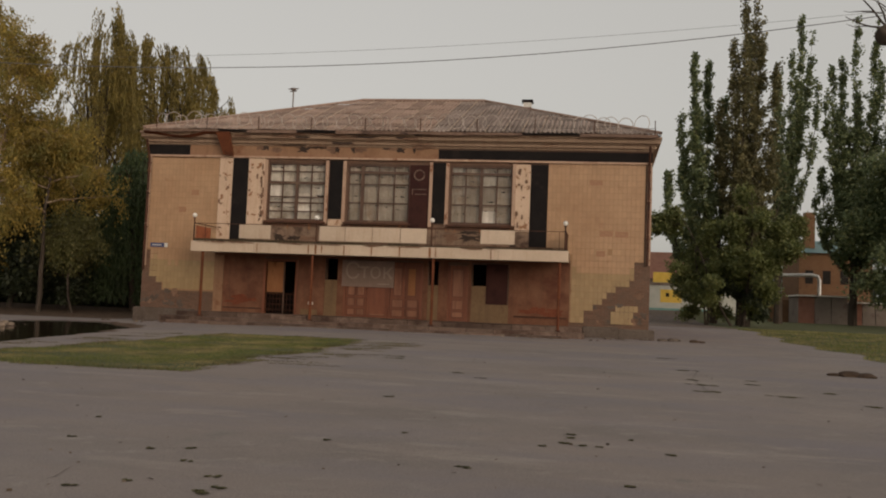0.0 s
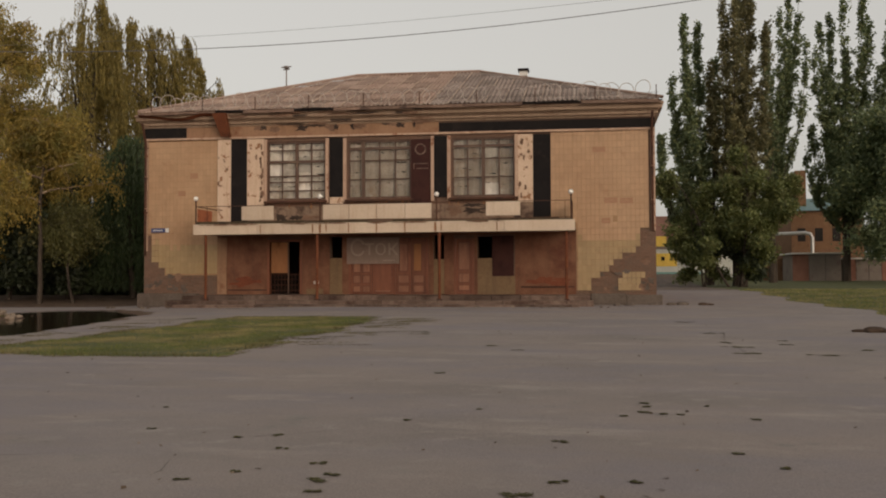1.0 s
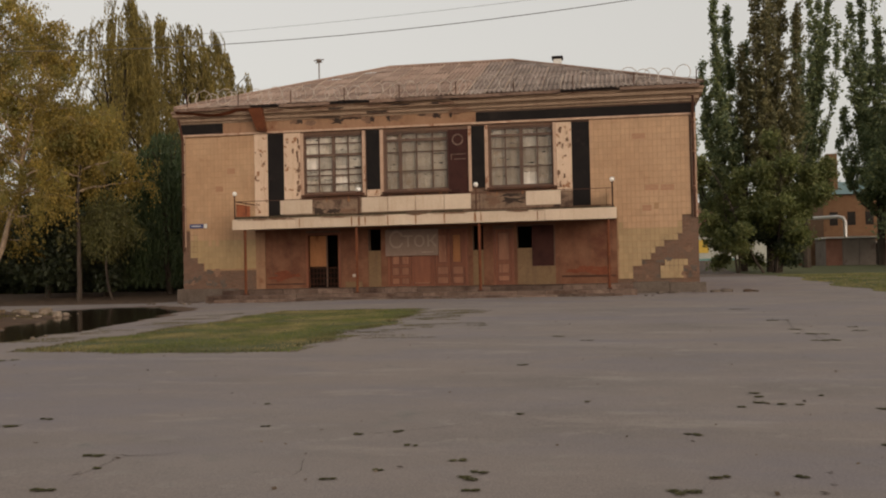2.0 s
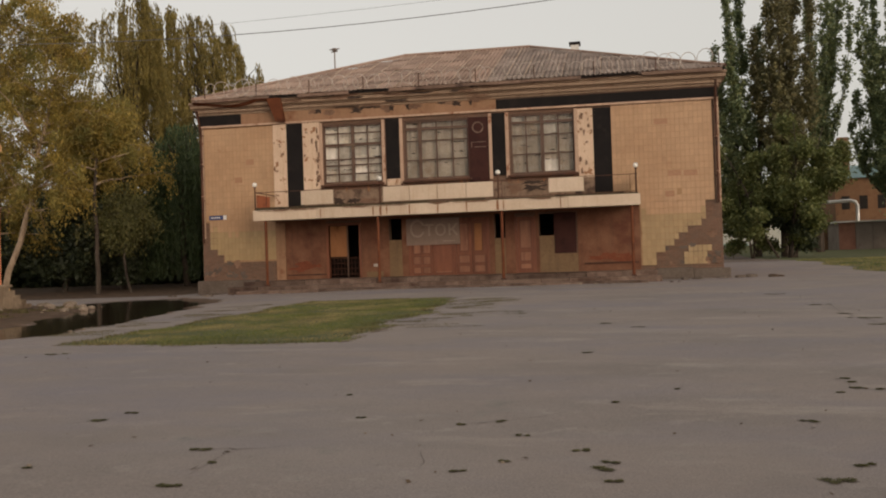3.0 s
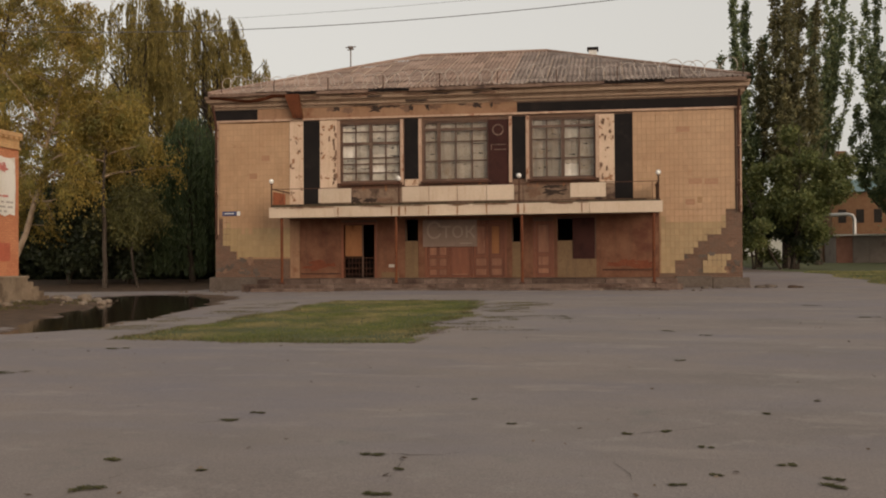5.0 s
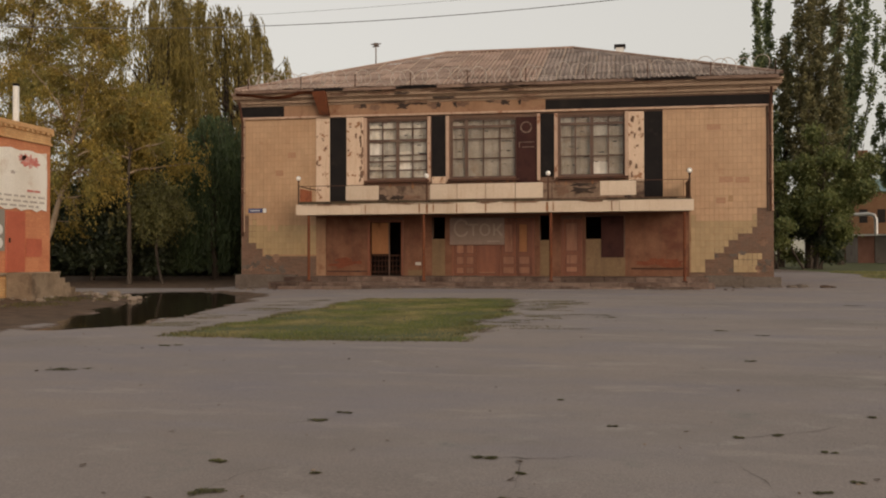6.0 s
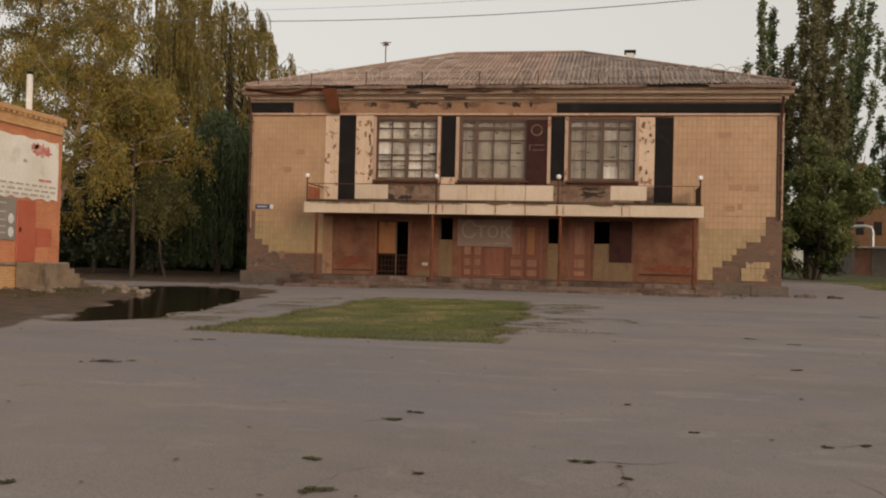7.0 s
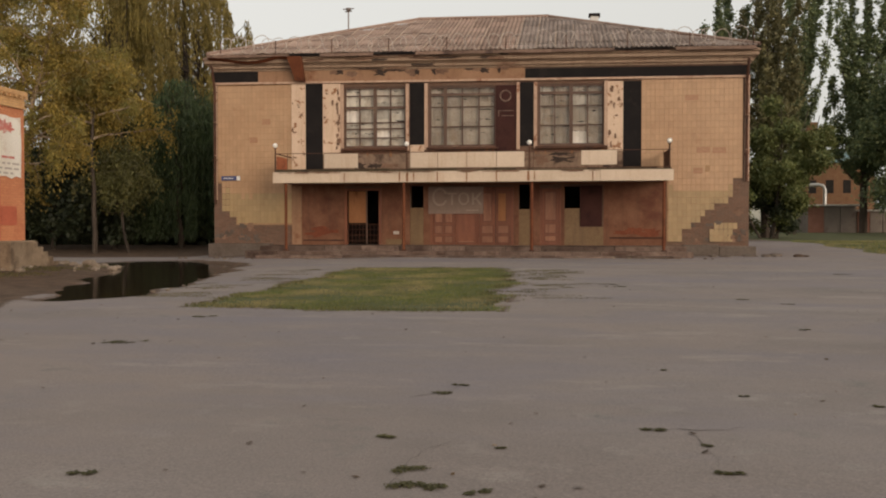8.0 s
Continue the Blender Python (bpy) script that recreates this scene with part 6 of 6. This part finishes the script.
# poplars and maple to the east of the hall
poplar(11.3, 80.0, 29.5, 4.5, 44000, M_LEAF_BROWN, 1, "tall poplar with browning upright crown", 1.5, size=0.14,
       leaders=((0.8, 29.6, 1.0), (-0.4, 29.0, 1.0), (0.2, 25.5, 1.3), (1.3, 24.5, 1.2), (-1.3, 24.5, 1.2), (2.3, 22.0, 1.2), (-2.2, 19.0, 1.3), (0.8, 17.5, 1.5), (2.2, 15.0, 1.4), (-0.6, 21.0, 1.4)))
poplar(9.2, 81.5, 23.0, 3.3, 40000, M_LEAF_POPLAR, 3, "leafy dark green poplar with a spreading crown", 1.2, size=0.14,
       leaders=((-2.5, 23.0, 0.9), (-0.8, 23.2, 0.9), (-3.4, 18.2, 1.1), (-4.5, 12.8, 1.1), (-1.8, 19.0, 1.2), (-3.0, 14.0, 1.3), (-4.0, 9.0, 1.3), (-2.4, 9.5, 1.4), (0.5, 20.0, 1.2)))
poplar(17.0, 94.0, 31.0, 2.9, 22000, M_LEAF_POPLAR, 2, "slim dark green poplar that leans outwards", 6.0, size=0.155,
       leaders=((1.8, 31.2, 0.9), (3.1, 29.6, 0.9), (3.2, 23.5, 0.8), (0.9, 27.0, 1.0), (1.9, 24.5, 0.9), (0.4, 21.0, 1.0), (0.0, 16.0, 1.0), (0.6, 12.5, 0.8), (-0.6, 25.0, 1.0)))
poplar(24.9, 97.0, 31.0, 5.0, 46000, M_LEAF_POPLAR, 5, "tall dark green poplar with a bare lower trunk", 4.5, size=0.16,
       leaders=((-0.2, 31.6, 1.0), (1.5, 30.2, 1.1), (-2.2, 26.6, 1.0), (-3.3, 23.2, 1.0), (-0.9, 28.0, 1.2), (2.6, 27.0, 1.3), (3.6, 25.0, 1.4), (0.3, 23.0, 1.6), (-1.8, 20.0, 1.5), (-3.4, 15.8, 1.2), (-3.7, 12.8, 1.1), (-2.2, 13.5, 1.6), (1.2, 15.5, 1.8), (3.5, 16.5, 1.8), (-2.6, 9.5, 1.2), (2.5, 11.0, 1.8)))
poplar(30.0, 96.0, 34.0, 3.8, 22000, M_LEAF_POPLAR, 6, "tall dark green poplar", 3.0, size=0.16)
broad(29.0, 93.0, 21.0, 6.0, 34000, M_LEAF_POPLAR, 7, "dense dark green broadleaf tree on the lawn", 3.0, size=0.17)
broad(10.6, 75.5, 14.0, 3.3, 36000, M_LEAF_BUSH, 8, "bright green maple with many stems in front of poplars", 0.4, stems=4, size=0.14)
broad(8.2, 77.0, 9.0, 3.0, 20000, M_LEAF_BUSH, 29, "green shrub at the foot of the poplars", 0.1, stems=3, size=0.13)
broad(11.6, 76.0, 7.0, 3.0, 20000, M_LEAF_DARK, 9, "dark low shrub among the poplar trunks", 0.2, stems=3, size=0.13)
# yellowing birches and willows to the west
birch(-29.9, 42.0, 13.8, 4.0, 34, M_LEAF_GOLD, 11, "yellowing birch with drooping sprays and pale limbs", 5.8, M_PALEBARK, lean=-0.05)
birch(-35.0, 41.2, 19.0, 4.1, 34, M_LEAF_GOLD, 21, "tall yellowing birch with drooping sprays and pale limbs", 4.6, M_PALEBARK, lean=0.04, pale=True)
birch(-39.6, 43.0, 22.5, 5.0, 38, M_LEAF_GOLD, 12, "large yellowing birch with drooping sprays and pale limbs", 3.6, M_PALEBARK)
birch(-28.4, 42.8, 6.2, 1.8, 12, M_LEAF_YOUNG, 22, "young green birch below the yellowing birches", 3.2, None)
weeping(-35.9, 64.0, 21.2, 7.2, 210, M_LEAF_WILLOW, 13, "large weeping willow with long hanging strands", 2.0, (3.0, 8.0), 36, 0.15, 14)
weeping(-35.8, 56.0, 21.4, 3.2, 90, M_LEAF_WILLOW, 14, "tall weeping willow with hanging strands", 2.0, (2.0, 6.0), 34, 0.13, 13)
weeping(-28.2, 48.6, 9.8, 2.1, 90, M_LEAF_CURTAIN, 15, "dark green willow whose strands hang to the ground", 0.4, (3.0, 8.0), 40, 0.12, 12, 0.3)
# added understorey, near-black leaves stand in for shade under birches and willows
broad(-25.6, 54.0, 5.0, 1.8, 7000, M_LEAF_DARK, 23, "added dark understorey tree, shade in its leaf colour", 0.4)
broad(-35.0, 46.5, 8.0, 4.2, 15000, M_LEAF_DARK, 18, "added dark understorey tree, shade in its leaf colour", 0.6)
broad(-31.5, 47.0, 8.0, 3.2, 14000, M_LEAF_DARK, 20, "added dark understorey tree, shade in its leaf colour", 0.6)
broad(-41.0, 46.0, 8.0, 4.5, 11000, M_LEAF_DARK, 19, "added dark understorey tree, shade in its leaf colour", 0.6)


def far_woods(name, x0, x1, y0, y1, tall, n, mat, label, seed):
    rng = np.random.default_rng(seed)
    X, Y = rng.uniform(x0, x1, n), rng.uniform(y0, y1, n)
    top = tall * (0.75 + 0.25 * np.sin(X * 0.35 + seed) * np.sin(X * 0.13) + 0.1 * np.sin(X * 1.1))
    Z = height(X, Y) + top * rng.uniform(0.0, 1, n) ** 0.8
    V, F = leaf_cloud(np.stack([X, Y, Z], -1), 0.32, rng, None, 0.7)
    ob = raw(name, V, F, mat, kind="stuff")
    tagged(ob, label, "trees")


# low thicket added to fill the gap below the willows with painted shade
far_woods("far_woods", -70, -24.5, 52, 57, 4.2, 26000, M_LEAF_DARK, "added dark thicket standing in for shade under the willows", 5)
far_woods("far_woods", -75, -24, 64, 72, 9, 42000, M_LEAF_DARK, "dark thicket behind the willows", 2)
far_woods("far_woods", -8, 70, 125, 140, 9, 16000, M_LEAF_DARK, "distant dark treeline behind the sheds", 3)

# ---- sheds and yards behind ----
def row_shed(x0, x1, y, z0, z1, name, label):
    s = thing(name, ((x0 + x1) / 2, y, z0), label, "shed")
    n = int((x1 - x0) / 1.3)
    w = (x1 - x0) / n
    for q in range(n):
        boxed("wall_panel", M_SHED if q % 3 else M_ROOFRED, s, x0 + q * w + 0.03, x0 + (q + 1) * w - 0.03, y, y + 0.15, z0 - 0.6, z1, bevel=0.01)
    boxed("body", M_SHED, s, x0, x1, y + 0.16, y + 5, z0 - 0.6, z1 - 0.02)
    boxed("roof", M_PALE, s, x0 - 0.3, x1 + 0.3, y - 0.4, y + 5.2, z1 + 0.003, z1 + 0.16)
    return s


row_shed(20.2, 25.2, 100, 0.9, 3.75, "shed", "low grey shed with a pale flat roof")
row_shed(25.6, 40, 101, 0.9, 3.2, "shed", "long low grey shed row with a pale roof")
fb = thing("brick_house", (21, 112, 1), "distant orange brick house with a teal roof", "house")
boxed("wall", M_FARBRICK, fb, 22.7, 31, 112, 122, 0.5, 9.3)
bm = bmesh.new()
vv = [bm.verts.new(p) for p in ((22.2, 111.5, 9.3), (31.5, 111.5, 9.3), (31.5, 122.5, 9.3), (22.2, 122.5, 9.3), (25, 117, 11.2), (28.5, 117, 11.2))]
for f in ((0, 1, 5, 4), (1, 2, 5), (2, 3, 4, 5), (3, 0, 4)):
    bm.faces.new([vv[q] for q in f])
part("roof", bm, M_TEAL, fb, "teal sheet roof")
boxed("chimney", M_FARBRICK, fb, 23.6, 24.8, 113.5, 114.6, 9.4, 14.4)
for q in range(4):
    boxed("window", M_DARK, fb, 23.4 + 2 * q, 24.3 + 2 * q, 111.97, 112.02, 5.6, 7.2)
ol = boxed("wall", M_FARBRICK, None, 18.2, 21.0, 106, 106.4, 0.2, 3.4)
tagged(ol, "orange brick yard wall behind the trees", "wall", kind="structure")
hp = thing("heating_pipe", (20, 98, 0.9), "arched galvanised heating pipe over the yard", "pipe")
V, F = tube([(16.0, 107, 6.2), (20.2, 107, 6.3), (23.1, 107, 6.4), (23.7, 107, 6.25), (23.9, 107, 5.8), (23.9, 107, 0.8)], 0.2, 10)
raw("pipe", V, F, M_TIN, hp, smooth=True)
bm = bmesh.new()
cyl(bm, (16.3, 107, 0.6), (16.3, 107, 6.1), 0.1)
part("support", bm, M_SHED, hp)
# added pale shaft in place of a bright gap of sky between the trees
st = thing("boiler_stack", (21.3, 130, 1), "pale shaft standing in for a gap of bright sky", "chimney")
bm = bmesh.new()
cyl(bm, (27.2, 130, 0.5), (27.2, 130, 11.2), 0.75, 0.6, 14)
part("shaft", bm, M_PALE, st)
mu = thing("mural_wall", (7.5, 94, 1.5), "pale yard wall with a yellow mural and teal foot", "wall")
boxed("wall", M_MURAL, mu, 2.6, 14.0, 94.0, 94.25, 0.6, 4.22)
boxed("coping", M_SHED, mu, 2.5, 14.1, 93.92, 94.33, 4.22, 4.42)
boxed("mural_field", M_YELLOW, mu, 5.35, 7.5, 93.98, 93.996, 2.45, 3.8)
boxed("mural_spot", M_BLACK, mu, 5.9, 6.25, 93.97, 93.979, 3.05, 3.45)
boxed("mural_foot", M_TEALPAINT, mu, 2.9, 10.1, 93.98, 93.996, 1.3, 1.87)
rh = thing("red_roof_house", (6, 107, 1), "low house with a red-brown roof behind the wall", "house")
boxed("wall", M_SHED, rh, -5, 14, 107, 117, 0.8, 5.4)
bm = bmesh.new()
vv = [bm.verts.new(p) for p in ((-5.6, 106.4, 5.4), (14.6, 106.4, 5.4), (14.6, 117.6, 5.4), (-5.6, 117.6, 5.4), (-5.6, 112, 8.9), (14.6, 112, 8.9))]
for f in ((0, 1, 5, 4), (1, 2, 5), (2, 3, 4, 5), (3, 0, 4)):
    bm.faces.new([vv[q] for q in f])
part("roof", bm, M_ROOFRED, rh, "red-brown sheet roof")
ys = thing("yellow_hoarding", (5.6, 102, 3), "small yellow hoarding above the yard wall", "hoarding")
boxed("board", M_YELLOW, ys, 5.0, 7.1, 102, 102.08, 4.8, 5.95)
for x in (5.2, 6.9):
    boxed("leg", M_SHED, ys, x - 0.06, x + 0.06, 102.085, 102.2, 1.0, 5.9)
gh = thing("grey_house", (-62, 82, 0.6), "grey rendered house with pale windows behind the trees", "house")
boxed("wall", M_SHED, gh, -70.0, -54.0, 80.0, 88.0, 0.2, 6.2)
bm = bmesh.new()
vv = [bm.verts.new(p) for p in ((-70.5, 79.5, 6.2), (-53.5, 79.5, 6.2), (-53.5, 88.5, 6.2), (-70.5, 88.5, 6.2), (-68.0, 84, 8.6), (-56.0, 84, 8.6))]
for f in ((0, 1, 5, 4), (1, 2, 5), (2, 3, 4, 5), (3, 0, 4)):
    bm.faces.new([vv[q] for q in f])
part("roof", bm, M_ROOFRED, gh, "red-brown sheet roof")
for q in range(5):
    gw = boxed("window", M_PALE, gh, -68.6 + 3 * q, -67.0 + 3 * q, 79.93, 80.02, 2.6, 4.6, label="pale framed window")
    for k in range(2):
        boxed("pane", M_DARK, gw, -68.5 + 3 * q + 0.75 * k, -67.85 + 3 * q + 0.75 * k, 79.91, 79.928, 2.7, 4.5)
# fence far behind the willows
fe = thing("fence", (-35, 63, 0.6), "pale low fence behind the trees", "fence")
for q in range(30):
    boxed("fence_panel", M_SHED, fe, -58 + q * 1.2, -56.9 + q * 1.2, 63, 63.08, 0.4, 1.7 + 0.05 * (q % 3))

# ---- overhead wires and the pruned tree ----
def overhead(p0, p1, sag, r):
    p0, p1 = np.array(p0), np.array(p1)
    t = np.linspace(0, 1, 40)[:, None]
    P = p0 + (p1 - p0) * t
    P[:, 2] -= (4 * sag * t * (1 - t))[:, 0]
    V, F = tube(P, r, 5)
    ob = raw("overhead_wire", V, F, M_CABLE)
    tagged(ob, "thin dark overhead cable across the yard", "cable")


overhead((-45, 30, 12.66), (24, 30, 14.1), 3.63, 0.015)
overhead((-45, 30.1, 11.5), (24, 30.1, 13.25), 2.08, 0.006)
for x, top in ((-45, 12.8), (24, 14.3)):
    up = thing("utility_pole", (x, 30.05, float(height(x, 30))), "grey concrete utility pole that carries the overhead cables", "pole", "utility poles")
    bm = bmesh.new()
    cyl(bm, (x, 30.05, -0.2), (x, 30.05, top), 0.17, 0.10, 10)
    part("shaft", bm, M_PLINTH, up)
    for z in (top - 0.14, (11.5 if x < 0 else 13.25)):
        boxed("crossarm", M_RUSTDARK, up, x - 0.05, x + 0.05, 29.7, 30.4, z - 0.03, z + 0.03)


def pruned_tree():
    rng = np.random.default_rng(44)
    x, y = 7.2, 16.0
    t = thing("pruned_tree", (x, y, float(height(x, y))), "pruned bare tree with a knobbed limb and thin twigs", "tree")
    pieces = [tube([(x, y, -0.2), (x, y, 2.5), (x - 0.1, y, 5.0), (x - 0.2, y, 7.5)], [0.24, 0.2, 0.17, 0.12], 8),
              tube([(x - 0.1, y, 4.8), (x - 1.2, y, 5.6), (x - 2.4, y, 6.1), (x - 2.95, y, 6.25)], [0.12, 0.10, 0.09, 0.10], 7)]
    for w, ln in (((-0.75, 0, 0.55), 1.0), ((-0.5, 0.2, 1), 0.9), ((-0.1, 0, 1), 0.9), ((0.3, 0, 1), 0.9), ((-1, -0.2, 0.3), 0.8)):
        P, R = limb((x - 2.9, y, 6.3), w, ln, 0.025, rng, 0.14, 7)
        pieces.append(tube(P, R, 5))
        P2, R2 = limb(P[3], (w[0] - 0.5, 0.2, 0.2), ln * 0.5, 0.012, rng, 0.15, 5)
        pieces.append(tube(P2, R2, 4))
    V, F = joined(pieces)
    raw("trunk", V, F, M_BARK, t)
    bm = bmesh.new()
    bmesh.ops.create_icosphere(bm, subdivisions=3, radius=0.17)
    for v in bm.verts:
        v.co *= 1 + 0.25 * noise.noise(v.co * 6)
    bmesh.ops.translate(bm, verts=bm.verts, vec=(x - 2.98, y, 6.22))
    part("knob", bm, M_BARK, t, "swollen pruned knob")


pruned_tree()


# ---- facade tiles, piece by piece (last: many small pieces) ----
def tile_mesh(w, h, mat):
    me = bpy.data.meshes.new("tile")
    a, b, e = w / 2 - 0.004, h / 2 - 0.007, 0.003
    V = [(-a, 0.008, -b), (a, 0.008, -b), (a, 0.008, b), (-a, 0.008, b), (-a + e, 0, -b + e), (a - e, 0, -b + e), (a - e, 0, b - e), (-a + e, 0, b - e)]
    F = [(4, 5, 6, 7), (0, 1, 5, 4), (1, 2, 6, 5), (2, 3, 7, 6), (3, 0, 4, 7)]
    me.from_pydata(V, [], F)
    me.materials.append(mat)
    return me, np.array(V), np.array(F)


def tiles():
    w, h = 0.186, 0.270
    me_hi, V0, F0 = tile_mesh(w, h, M_TILE)
    me_lo, _, _ = tile_mesh(w, h, M_TILE_LOW)
    rng = random.Random(8)
    o = origin(wall)
    single = 0
    rest = {"hi": [], "lo": []}
    for side, x0, x1 in (("r", -2.975, 1.2), ("l", -21.9, -18.43)):
        nx = round((x1 - x0) / w)
        wx = (x1 - x0) / nx
        for k in range(26):
            z = 0.73 + h * (k + 0.5)
            if z > 7.70:
                continue
            for i in range(nx):
                x = x0 + wx * (i + 0.5)
                if side == "r" and x < -1.87 and z < 3.75:
                    continue
                if not tile_kept(side, x, z) or rng.random() < 0.0006:
                    continue
                at = Vector((x, FY - 0.008 + rng.uniform(-0.002, 0.001), z))
                lo = z < 2.75 + 0.3 * rng.random()
                if side == "r" and single < 300 and z < 4.2:
                    ob = new("tile", me_lo if lo else me_hi)
                    ob.parent = wall
                    ob.location = at - o
                    single += 1
                else:
                    rest["lo" if lo else "hi"].append((V0 + np.array(at), F0))
    for key, mat in (("hi", M_TILE), ("lo", M_TILE_LOW)):
        V, F = joined(rest[key])
        raw("tile_field", V, F, mat, wall, kind="stuff")


tiles()
